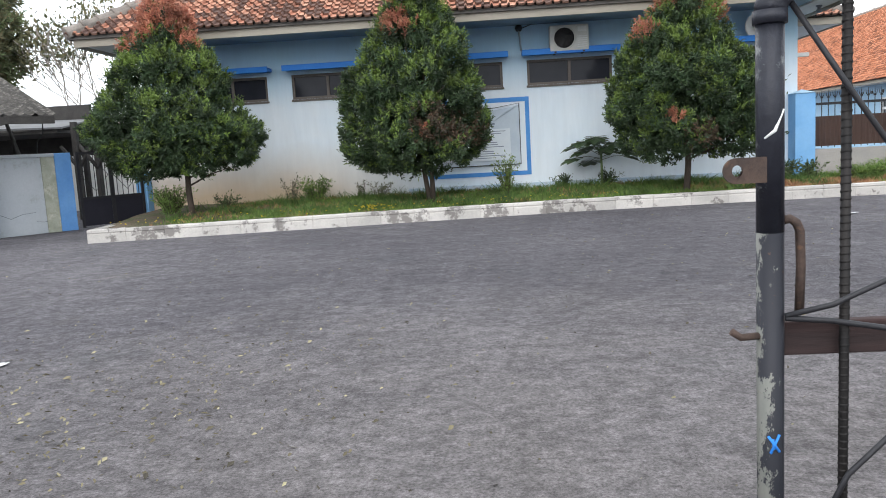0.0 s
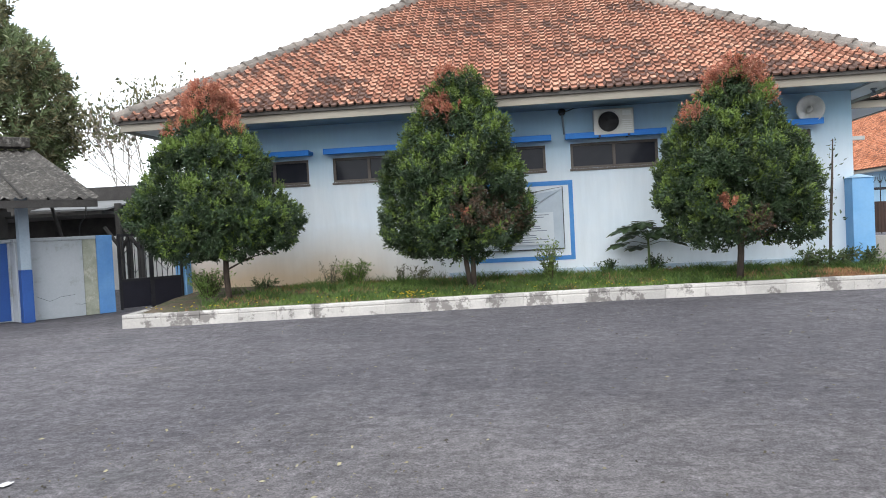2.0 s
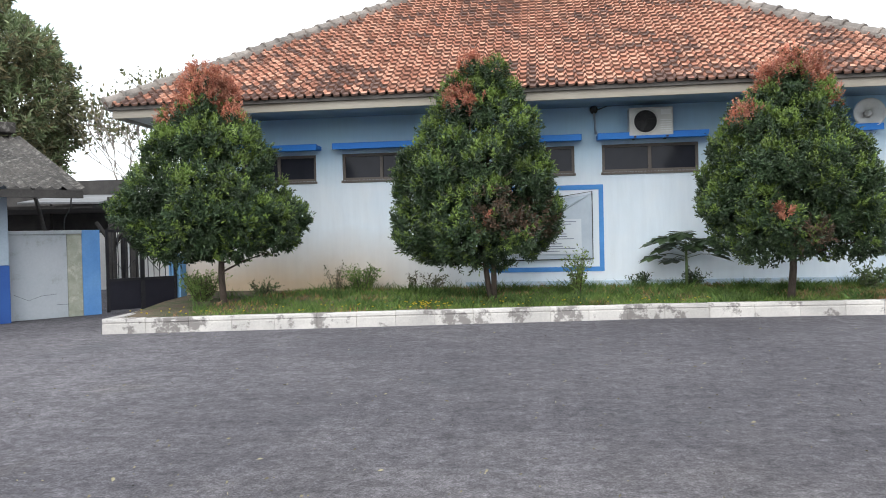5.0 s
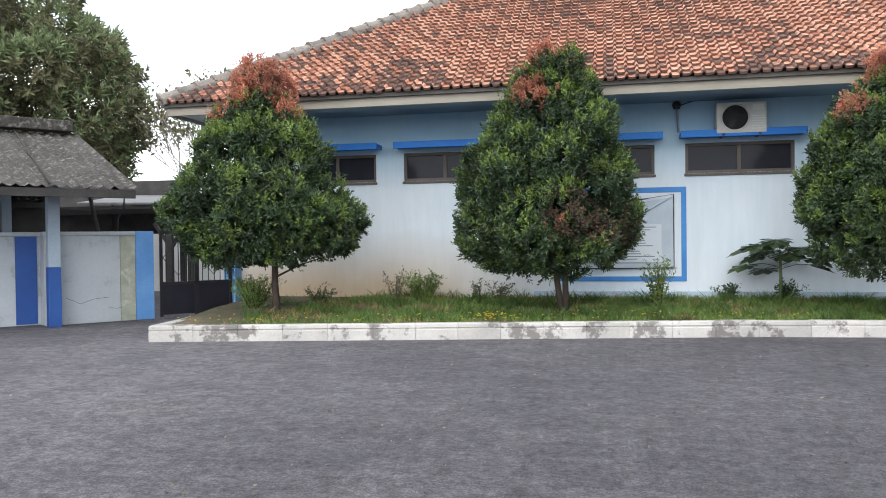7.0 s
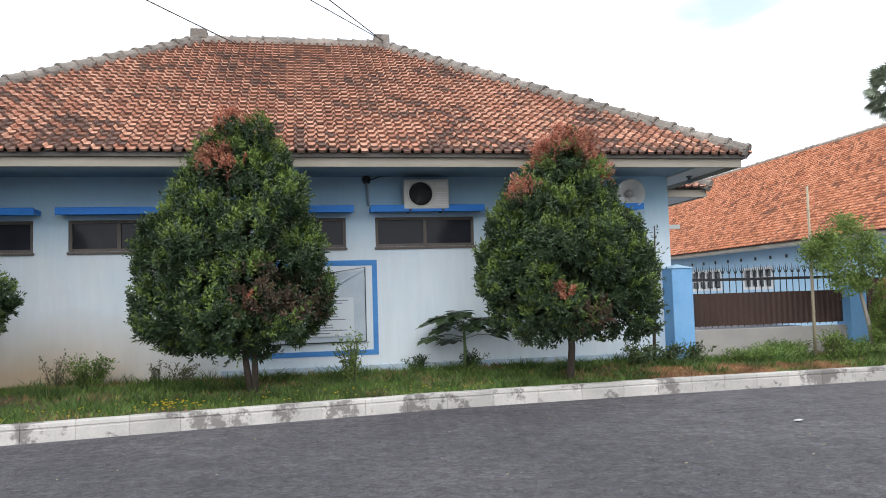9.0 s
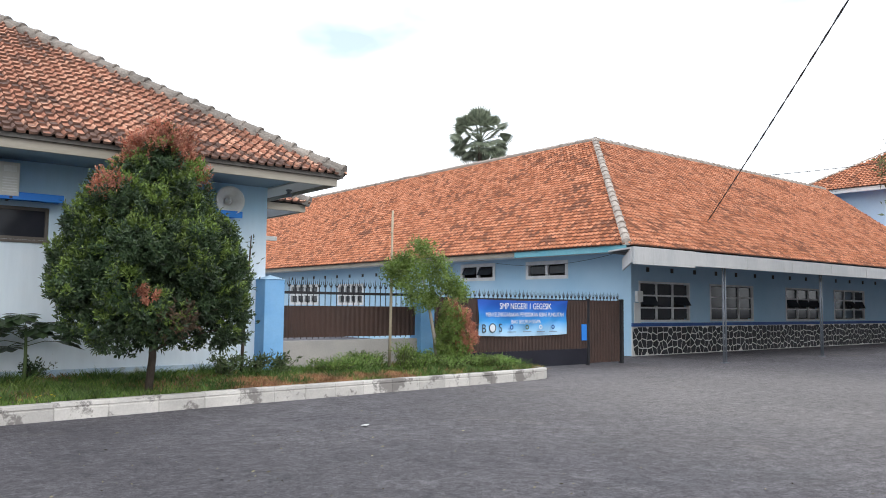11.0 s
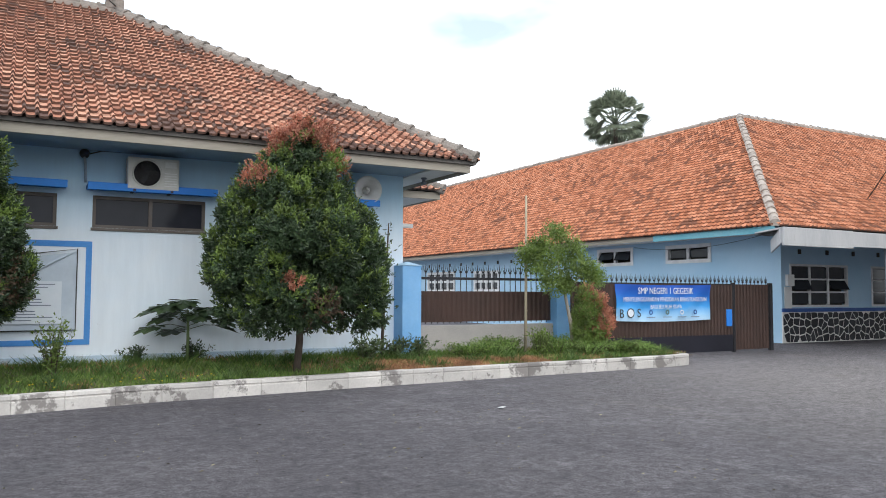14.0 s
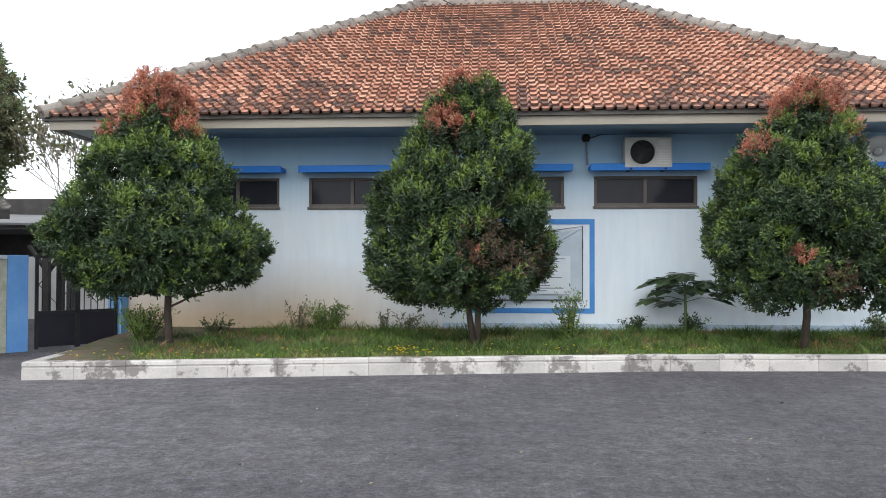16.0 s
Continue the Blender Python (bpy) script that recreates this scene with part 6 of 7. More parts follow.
lettering("B", 0.27, -1.30, 0.86, BLACKPLASTIC, ban, -0.036, 0.9)
lettering("S", 0.27, -0.80, 0.87, BLACKPLASTIC, ban, -0.036, 0.9)
flat_disc(-1.04, 0.96, 0.085, 0.105, BLACKPLASTIC, "dark emblem outline")
flat_disc(-1.04, 0.96, 0.001, 0.083, PAPER, "pale round emblem")
for x, mt in ((-0.45, DEEPBLUE), (0.05, LEAFFAR), (0.5, PAPER), (0.92, DEEPBLUE)):
    flat_disc(x, 0.97, 0.03, 0.055, mt, "small round emblem")
    part("caption_bar", boxes((x - 0.13, x + 0.13, -0.04, -0.036, 0.855, 0.872)), INKGREY, ban)

# ---- things on the hall wall ----
ac = thing("air_conditioner", "off-white outdoor air conditioner unit on wall brackets", "air conditioner", (2.20, 15.92, 2.99))
part("body", boxes((-0.385, 0.385, -0.14, 0.14, 0.0, 0.50), bevel=0.018), ACWHITE, ac)
bm = bmesh.new()
lathe(bm, [(0.225, 0.0), (0.225, 0.012), (0.205, 0.016), (0.195, 0.004)], 32, pose(-0.10, -0.141, 0.25, 90, 0, 0))
part("fan_ring", bm, ACWHITE, ac)
bm = bmesh.new()
lathe(bm, [(0.0, 0.003), (0.20, 0.003), (0.20, 0.0)], 32, pose(-0.10, -0.141, 0.25, 90, 0, 0))
part("fan_opening", bm, BLACKPLASTIC, ac, "dark fan opening")
bm = bmesh.new()
for r in (0.04, 0.08, 0.12, 0.16, 0.195):
    pts = [(-0.10 + r * math.cos(2 * math.pi * k / 24), -0.156, 0.25 + r * math.sin(2 * math.pi * k / 24)) for k in range(25)]
    sweep(bm, pts, 0.003, 4, False)
for k in range(8):
    t = math.pi * k / 4
    sweep(bm, [(-0.10, -0.155, 0.25), (-0.10 + 0.2 * math.cos(t), -0.155, 0.25 + 0.2 * math.sin(t))], 0.003, 4, False)
part("grille", bm, BLACKPLASTIC, ac)
bm = bmesh.new()
for k in range(3):
    t = 2 * math.pi * k / 3
    box(bm, 0.02, 0.17, -0.004, 0.004, -0.045, 0.045, m=pose(-0.10, -0.148, 0.25) @ pose(0, 0, 0, 0, math.degrees(t), 0) @ pose(0, 0, 0, 20, 0, 0))
part("fan_blade", bm, BLACKPLASTIC, ac)
part("rating_label", boxes((0.17, 0.34, -0.144, -0.1405, 0.36, 0.45)), HORNGREY, ac)
bm = bmesh.new()
for k in range(6):
    box(bm, 0.16, 0.35, -0.146, -0.1405, 0.06 + k * 0.04, 0.075 + k * 0.04)
part("louvre", bm, HORNGREY, ac)
for x in (-0.28, 0.28):
    bm = boxes((x - 0.02, x + 0.02, -0.14, 0.23, -0.035, -0.002))
    part("bracket", bm, RUST, ac)

pipe = thing("cable_outlet", "black cable outlet with hanging pipe on the wall", "cable", (1.22, WY, 3.3))
bm = bmesh.new()
sweep(bm, [(0, 0.0, 0.22), (0, -0.07, 0.23), (0.0, -0.09, 0.18)], [0.05, 0.075, 0.06], 10)
part("hood", bm, BLACKPLASTIC, pipe)
bm = bmesh.new()
sweep(bm, [(0.0, -0.06, 0.2), (0.02, -0.05, 0.0), (0.03, -0.04, -0.22)], 0.02, 6)
part("drain_pipe", bm, GREYPAINT, pipe)
bm = bmesh.new()
sweep(bm, [(0.05, -0.05, 0.22), (0.25, -0.04, 0.29), (0.6, -0.04, 0.30)], 0.010, 5)
part("cable", bm, CABLE, pipe)

horn = thing("horn_loudspeaker", "pale grey round horn loudspeaker on a bracket", "loudspeaker", (5.88, 15.86, 3.24))
HM = pose(0, 0, 0, 90, 0, -8)
bm = bmesh.new()
lathe(bm, [(0.045, -0.24), (0.05, -0.18), (0.075, -0.10), (0.13, -0.03), (0.20, 0.03), (0.245, 0.06), (0.258, 0.055), (0.25, 0.045), (0.20, 0.015), (0.13, -0.045), (0.07, -0.115), (0.0, -0.12)], 32, HM)
part("horn", bm, HORNGREY, horn)
bm = bmesh.new()
lathe(bm, [(0.0, 0.045), (0.028, 0.03), (0.055, -0.02), (0.062, -0.09), (0.03, -0.115)], 20, HM)
part("phase_plug", bm, ACWHITE, horn)
bm = bmesh.new()
lathe(bm, [(0.0, -0.36), (0.07, -0.36), (0.085, -0.34), (0.085, -0.27), (0.05, -0.235)], 20, HM)
part("driver", bm, HORNGREY, horn)
bm = boxes((-0.03, 0.03, 0.10, 0.29, -0.16, -0.13), (-0.05, 0.05, 0.265, 0.288, -0.25, -0.05))
sweep(bm, [(0, 0.16, -0.14), (0, 0.17, 0.0)], 0.015, 6)
part("bracket", bm, RUST, horn)

# printed notice inside the border
notice = thing("notice_sheet", "white printed notice sheet with sagging top edge", "notice", (0.3, WY - 0.03, 1.4))
verts, faces = [], []
for i in range(31):
    for j in range(19):
        u, w = i / 30, j / 18
        x = -0.92 + 1.78 * u
        z = -0.60 + 1.20 * w - (0.10 * math.sin(u * math.pi) * w ** 3)
        y = -0.006 - 0.010 * math.sin(u * 7 + w * 9) * w - 0.012 * math.sin((u - w) * 14) * w ** 2
        verts.append((x, y, z))
for i in range(30):
    for j in range(18):
        a0 = i * 19 + j
        faces.append((a0, a0 + 19, a0 + 20, a0 + 1))
sh = raw("sheet", verts, faces, BANNERGREY, notice)
sh.modifiers.new("thick", "SOLIDIFY").thickness = 0.003
rng = random.Random(8)
part("printed_paper", boxes((-0.78, 0.66, -0.027, -0.023, -0.50, 0.14)), PAPER, notice, "white printed paper on the cloth")
for k in range(13):
    if k in (3, 8):
        continue
    z = 0.085 - k * 0.045
    xa, xb = -0.70 + rng.uniform(0, 0.08), 0.22 + rng.uniform(0, 0.36)
    part("text_bar", boxes((xa, xb, -0.030, -0.0272, z, z + 0.014)), INKGREY, notice)
for xa, xb, za, zb_ in ((-0.5, 0.25, 0.30, 0.335), (-0.6, 0.35, 0.23, 0.26)):
    part("text_bar", boxes((xa, xb, -0.032, -0.028, za, zb_)), INKGREY, notice)
for p0, p1 in (((-0.9, 0.58), (-0.3, 0.30)), ((0.85, 0.60), (0.3, 0.28))):
    bm = bmesh.new()
    sweep(bm, [(p0[0], -0.020, p0[1]), ((p0[0] + p1[0]) / 2, -0.034, (p0[1] + p1[1]) / 2 + 0.02), (p1[0], -0.020, p1[1])], [0.004, 0.016, 0.003], 6)
    part("fold", bm, BANNERGREY, notice, "slack fold in the cloth")
bm = bmesh.new()
sweep(bm, [(-0.93, -0.02, 0.60), (-0.3, -0.02, 0.545), (0.3, -0.02, 0.56), (0.862, -0.02, 0.64), (0.862, -0.02, -0.6), (-0.92, -0.02, -0.61)], 0.010, 4)
part("edge_cord", bm, CABLE, notice, "black cord along the edges")

# ---- plants in the bed ----
def weed(name, label, at, height, spread, n, mat_, seed, size=0.05, stem=0.006):
    ob = thing(name, label, "plant", at)
    rng = random.Random(seed)
    bm, tips = bmesh.new(), []
    for k in range(n):
        t, r = rng.uniform(0, 2 * math.pi), spread * math.sqrt(rng.random())
        tip = (r * math.cos(t), r * math.sin(t), height * rng.uniform(0.55, 1.0))
        sweep(bm, [(r * 0.2 * math.cos(t), r * 0.2 * math.sin(t), -0.03), (r * 0.6 * math.cos(t), r * 0.6 * math.sin(t), tip[2] * 0.55), tip], [stem, stem * 0.8, stem * 0.4], 4, False)
        for q in range(7):
            w = q / 6
            tips.append(((r * (0.3 + 0.7 * w) * math.cos(t), r * (0.3 + 0.7 * w) * math.sin(t), tip[2] * (0.15 + 0.85 * w)), (math.cos(t + q), math.sin(t + q), 0.5)))
    part("stalk", bm, BARK, ob)
    c = np.array([p for p, _ in tips])
    nn = np.array([d for _, d in tips])
    nn /= np.linalg.norm(nn, axis=1, keepdims=True)
    v, f = leaf_cloud(c, nn, 5, size, 0.03, seed)
    raw("leaves", v, f, mat_, ob)
    return ob


weed("bushy_weed", "upright bushy light green shrub beside the notice", (0.82, 14.75, 0.25), 0.78, 0.24, 22, LEAFYELLOW, 1, 0.06)
weed("bushy_weed", "loose grey-green weed clump by the wall", (-3.05, 15.45, 0.26), 0.50, 0.34, 40, GRASS, 2, 0.055)
weed("bushy_weed", "thin leaning weed with small leaves", (-3.6, 15.7, 0.26), 0.55, 0.20, 8, LEAFDRY, 3, 0.05)
weed("bushy_weed", "low reddish weed at the wall foot", (-1.75, 15.7, 0.26), 0.32, 0.30, 12, LEAFDRY, 4, 0.05)
weed("bushy_weed", "low reddish weed at the wall foot", (-2.15, 15.8, 0.26), 0.36, 0.10, 6, LEAFDRY, 5, 0.05)
weed("bushy_weed", "leafy undergrowth round the corner tree", (-5.45, 14.0, 0.26), 0.5, 0.40, 70, LIME, 6, 0.05)
weed("bushy_weed", "low leafy weed by the bed", (-4.7, 14.9, 0.26), 0.3, 0.3, 14, LEAFFAR, 7, 0.05)
weed("bushy_weed", "bright green bush near the fence", (9.0, 14.9, 0.24), 0.52, 0.22, 24, LEAFYELLOW, 8, 0.06)
weed("bushy_weed", "low green weeds by the plinth", (2.0, 15.8, 0.26), 0.28, 0.26, 14, LEAF, 9, 0.06)
weed("bushy_weed", "low green weeds by the plinth", (2.9, 15.9, 0.26), 0.30, 0.26, 14, LEAF, 10, 0.06)
bush = thing("red_bush", "narrow dense bush half green and half coppery red", "plant", (10.32, 14.95, 0.24))
bm = bmesh.new()
for t in (0.3, 2.4, 4.4):
    sweep(bm, [(0, 0, -0.05), (0.05 * math.cos(t), 0.05 * math.sin(t), 0.5), (0.12 * math.cos(t), 0.12 * math.sin(t), 1.1)], [0.02, 0.015, 0.006], 5)
part("stalk", bm, BARK, bush)
foot, axis, dome, deep = domed_crown([(0.03, 0.20, -0.02), (0.2, 0.34, 0.0), (0.55, 0.38, 0.02), (0.85, 0.34, 0.0), (1.1, 0.25, -0.06), (1.28, 0.10, -0.10)], (0, 0), 1500, 34, 6, 0.9, 0.55)
g = np.random.default_rng(16)
rosy = (foot[:, 0] > 0.02 - 0.35 * np.clip(foot[:, 2] - 0.75, 0, 1) + g.normal(0, 0.07, len(foot))) & (foot[:, 2] > 0.28)
for nm, mask, mt in (("leaves", ~rosy, LEAFYELLOW), ("red_growth", rosy, LEAFRED)):
    v, f = shoot_cloud(foot[mask], axis[mask], g.uniform(0.06, 0.13, mask.sum()), 10, 0.05, 70 + len(nm))
    raw(nm, v, f, mt, bush)
for k, (x, y, h, w) in enumerate(((7.6, 15.1, 0.30, 0.5), (8.2, 15.3, 0.36, 0.5), (9.5, 15.0, 0.34, 0.55), (10.0, 14.7, 0.32, 0.5), (10.8, 14.75, 0.30, 0.45), (11.3, 14.7, 0.22, 0.4), (8.6, 15.5, 0.4, 0.4), (9.8, 15.5, 0.4, 0.45))):
    weed("ground_cover", "low spreading bright green weeds", (x, y, 0.22), h * 0.8, w, 90, LIME if k % 2 else GRASS, 30 + k, 0.042)
for k, x in enumerate((5.6, 6.1, 6.6)):
    weed("strap_weed", "long-leaved weed tuft at the pillar foot", (x, 15.2, 0.24), 0.34, 0.30, 14, LEAFFAR, 50 + k, 0.08)

# young papaya by the wall
pap = thing("papaya_plant", "young papaya with broad lobed dark leaves", "plant", (2.72, 15.55, 0.24))
bm = bmesh.new()
sweep(bm, [(0, 0, -0.05), (0.01, 0, 0.4), (0.0, 0, 0.86)], [0.028, 0.024, 0.016], 8)
part("stem", bm, LEAFFAR, pap)
rng = random.Random(3)
for k in range(17):
    t = 2 * math.pi * k * 5 / 17 + rng.uniform(-0.2, 0.2)
    z0 = 0.56 + 0.30 * k / 17
    ln = rng.uniform(0.34, 0.62)
    el = rng.uniform(-0.1, 0.5)
    hub = Vector((math.cos(t) * ln, math.sin(t) * ln * 0.7, z0 + ln * el))
    bm = bmesh.new()
    sweep(bm, [(0, 0, z0), hub * 0.5 + Vector((0, 0, z0 * 0.5 + 0.04)), hub], 0.006, 4, False)
    out = Vector((math.cos(t), math.sin(t), -0.35)).normalized()
    side = out.cross(Vector((0, 0, 1))).normalized()
    for q in range(-3, 4):
        a2 = q * 0.62
        d = (out * math.cos(a2) + side * math.sin(a2)).normalized()
        L = 0.34 * (1 - 0.08 * abs(q))
        w = d.cross(Vector((0, 0, 1))).normalized() * L * 0.35
        m_ = hub + d * L * 0.6
        bm.faces.new([bm.verts.new(hub), bm.verts.new(m_ + w), bm.verts.new(hub + d * L - Vector((0, 0, 0.03))), bm.verts.new(m_ - w)])
    part("leaf", bm, LEAF, pap)

# dead climber stem at the hall's corner
stem = thing("thin_dark_stem", "thin dark bare stem with a few leaves at the corner", "plant", (6.0, 15.45, 0.22))
bm = bmesh.new()
sweep(bm, [(0, 0, -0.05), (0.03, 0, 0.8), (0.08, 0, 1.6), (0.12, 0, 2.4)], [0.03, 0.028, 0.022, 0.010], 7)
part("stem", bm, BARK, stem)
c = np.array([(0.1 + 0.06 * math.sin(k * 2.3), 0.05 * math.cos(k * 1.7), 0.9 + k * 0.12) for k in range(13)])
nn = np.array([(math.cos(k * 2), math.sin(k * 2), 0.6) for k in range(13)])
v, f = leaf_cloud(c, nn, 4, 0.09, 0.05, 3)
raw("leaves", v, f, LEAF, stem)

# flag stick and sapling by the fence
stick = thing("bamboo_pole", "bleached bamboo pole leaning by the fence", "pole", (8.95, 15.3, 0.2))
bm = bmesh.new()
sweep(bm, [(0, 0, -0.1), (0.02, 0, 1.5), (0.03, 0, 3.08)], [0.03, 0.027, 0.02], 8)
for z in (0.4, 0.85, 1.3, 1.75, 2.2, 2.65):
    lathe(bm, [(0.027, -0.012), (0.033, 0), (0.027, 0.012)], 8, pose(0.02, 0, z))
part("cane", bm, BAMBOO, stick)

sap = thing("sapling", "slender sapling with a light green feathery crown", "tree", (10.0, 15.15, 0.2))
inv = sap.matrix_basis.inverted()
bm = bmesh.new()
sweep(bm, [(10.02, 15.15, 0.1), (9.93, 15.15, 0.8), (9.80, 15.15, 1.35), (9.62, 15.12, 1.9), (9.5, 15.1, 2.5)], [0.045, 0.038, 0.03, 0.02, 0.008], 7)
sweep(bm, [(9.80, 15.15, 1.35), (10.1, 15.1, 1.7), (10.3, 15.1, 1.95)], [0.02, 0.015, 0.006], 6)
part("trunk", bm, PALEBARK, sap).matrix_parent_inverse = inv
blobs = [(9.55, 15.1, 2.55, 0.34), (9.45, 15.05, 2.1, 0.42), (9.05, 15.0, 1.95, 0.36), (9.85, 15.05, 1.9, 0.40), (10.3, 15.1, 1.85, 0.30), (9.35, 15.0, 1.6, 0.34), (9.1, 15.05, 2.3, 0.22), (9.75, 15.05, 1.55, 0.2), (8.8, 15.0, 2.1, 0.28), (10.5, 15.1, 1.72, 0.26), (9.95, 15.1, 2.25, 0.32)]
gen = np.random.default_rng(21)
cs = []
for x, y, z, r in blobs:
    p = gen.normal(0, 1, (150, 3))
    p /= np.linalg.norm(p, axis=1, keepdims=True)
    cs.append(np.array((x, y, z)) + p * (r * gen.uniform(0.2, 1, (150, 1))) * (1, 0.8, 0.85))
c = np.concatenate(cs)
nn = gen.normal(0, 1, c.shape) + (0, 0, 0.4)
nn /= np.linalg.norm(nn, axis=1, keepdims=True)
v, f = leaf_cloud(c, nn, 6, 0.065, 0.05, 22)
raw("crown", v, f, LEAFYELLOW, sap).matrix_parent_inverse = inv

# grass on the bed
def blades(n, seed, xr, pick, hmin, hmax, mat_, name, label):
    g = np.random.default_rng(seed)
    vs, fs, k = [], [], 0
    while k < n:
        x = g.uniform(*xr)
        y = g.uniform(kerb_y(x) + 0.2, 16.1 if x < 10.6 else 15.9 - (x - 10.6) * 0.75)
        if y <= kerb_y(x) + 0.18 or not pick(x, y, g):
            continue
        h = g.uniform(hmin, hmax)
        t = g.uniform(0, 2 * math.pi)
        z = soil_z(x, y)
        lean = g.normal(0, 0.4, 2) * h
        w = 0.006 + 0.1 * h * 0.06
        dx, dy = math.cos(t) * w, math.sin(t) * w
        vs += [(x - dx, y - dy, z - 0.01), (x + dx, y + dy, z - 0.01), (x + lean[0] + dx * 0.6, y + lean[1] + dy * 0.6, z + h * 0.6), (x + lean[0] * 1.7, y + lean[1] * 1.7, z + h)]
        fs += [(k * 4, k * 4 + 1, k * 4 + 2), (k * 4, k * 4 + 2, k * 4 + 3)]
        k += 1
    ob = raw(name, vs, fs, mat_)
    return tagged(ob, label, "grass", kind="stuff")


def russet(x, y):
    return 4.9 < x < 8.6 and y - kerb_y(x) < 1.05 + 0.5 * noise.noise((x * 1.4, y, 4.0)) and noise.noise((x * 1.1, y * 1.6, 7.0)) > -0.28


def russet_patch(x, y, g):
    return russet(x, y)


def patchy(x, y, g):
    if x < -5.15 + (y - 12.12) * 0.22:
        return False
    if russet(x, y) and g.random() < 0.82:
        return False
    return noise.noise((x * 0.8, y * 1.3, 1.0)) + g.uniform(-0.5, 0.9) > -0.1 and (x > -5.0 or g.random() < 0.25)


def dry_patch(x, y, g):
    if x < -5.3 + (y - 12.12) * 0.22:
        return False
    return noise.noise((x * 0.8, y * 1.3, 1.0)) < -0.05 or (5.2 < x < 8.4 and y < 14.9)


blades(36000, 3, (-5.7, 12.0), patchy, 0.03, 0.10, GRASS, "grass", "short patchy green grass on the bed")
blades(6000, 4, (-5.7, 12.0), dry_patch, 0.03, 0.10, GRASSDRY, "dry_grass", "russet dry grass and weeds")
blades(9000, 5, (4.9, 8.6), russet_patch, 0.02, 0.08, GRASSDRY, "withered_grass", "rust-brown withered grass behind the kerb")
def tufts(x, y, g):
    return noise.noise((x * 1.7, y * 2.1, 11.0)) > 0.22 and x > -5.2


blades(7000, 6, (-5.7, 12.0), tufts, 0.09, 0.21, GRASSDARK, "tall_grass", "taller dark grass tufts on the bed")
g = np.random.default_rng(14)
vs, fs = [], []
for k in range(120):
    cx = -1.55 if k < 40 else g.uniform(-6, 3)
    x = cx + g.normal(0, 0.25)
    y = kerb_y(x) + 0.25 + abs(g.normal(0, 0.25))
    z = soil_z(x, y) + g.uniform(0.05, 0.12)
    r = 0.018
    vs += [(x - r, y, z), (x, y - r, z + 0.006), (x + r, y, z), (x, y + r, z + 0.004), (x, y, z - 0.01)]
    q = k * 5
    fs += [(q, q + 1, q + 2, q + 3), (q, q + 4, q + 1), (q + 1, q + 4, q + 2)]
tagged(raw("yellow_flowers", vs, fs, FLOWER), "tiny yellow flowers in the grass", "flowers", kind="stuff")

# ---- litter on the yard ----
g = np.random.default_rng(31)
n = 1900
px_ = np.concatenate([g.normal(-1.6, 0.9, n // 2), g.uniform(-6, 7, n - n // 2)])
py_ = np.concatenate([g.normal(3.4, 1.0, n // 2), g.uniform(0.6, 12, n - n // 2)])
ok = py_ > 0.4
px_, py_ = px_[ok], py_[ok]
k = len(px_)
t = g.uniform(0, 2 * math.pi, k)
ln = np.where(g.uniform(0, 1, k) < 0.18, g.uniform(0.03, 0.052, k), g.uniform(0.010, 0.030, k))
wd_ = ln * g.uniform(0.22, 0.5, k)
dx, dy = np.cos(t), np.sin(t)
hz = g.uniform(0.004, 0.018, k)
v = np.stack([np.stack([px_ - dx * ln / 2, py_ - dy * ln / 2, hz * 0.4], 1), np.stack([px_ - dy * wd_ / 2, py_ + dx * wd_ / 2, hz + 0.004], 1),
              np.stack([px_ + dx * ln / 2, py_ + dy * ln / 2, hz], 1), np.stack([px_ + dy * wd_ / 2, py_ - dx * wd_ / 2, hz * 0.5], 1)], 1).reshape(-1, 3)
b = np.arange(k)[:, None] * 4
tagged(raw("fallen_leaves", v, np.concatenate([b + (0, 1, 2), b + (0, 2, 3)]), LITTER), "small dry fallen leaves scattered on asphalt", "leaves", kind="stuff")
for x, y, s_ in ((5.5, 10.85, 0.06), (-2.55, 4.4, 0.04), (16.4, 7.25, 0.06)):
    bm = bmesh.new()
    bmesh.ops.create_grid(bm, x_segments=5, y_segments=4, size=s_)
    for vtx in bm.verts:
        vtx.co.z = 0.012 + 0.35 * s_ * abs(noise.noise((vtx.co.x * 14 + x, vtx.co.y * 14, y)))
        vtx.co.y *= 0.6
    bmesh.ops.solidify(bm, geom=bm.faces, thickness=0.002)
    ob = part("paper_scrap", bm, LITTERWHITE)
    ob.matrix_basis = pose(x, y, 0.0, 0, 0, 40 * x)
    tagged(ob, "crumpled white paper scrap on the asphalt", "litter")

# ---- open gate leaf beside the entrance ----
GX, GY = 1.072, 1.30
leafg = thing("pipe_gate", "open black pipe gate leaf with peeling paint", "gate", (GX, GY, -0.07))
R = 0.0245
bm = bmesh.new()
sweep(bm, [(0, 0, 1.085), (0, 0, 1.30), (0, 0, 1.475)], R, 20)
post = part("upright_pipe", bm, WORNPIPE, leafg, "black painted upper pipe with scratches")
bm = bmesh.new()
sweep(bm, [(0, 0, 0.072), (0, 0, 0.5), (0, 0, 1.085)], R * 0.997, 20)
part("upright_pipe", bm, BAREPIPE, leafg, "pipe with black paint peeled to grey zinc")
bm = bmesh.new()
el = [(0.052 - 0.052 * math.cos(q * math.pi / 12), 0, 1.472 + 0.052 * math.sin(q * math.pi / 12)) for q in range(7)]
sweep(bm, el, R * 1.14, 20)
sweep(bm, [(0, 0, 1.455), (0, 0, 1.478)], R * 1.22, 20)
part("elbow", bm, WORNPIPE, leafg, "pipe elbow with worn paint")
bm = bmesh.new()
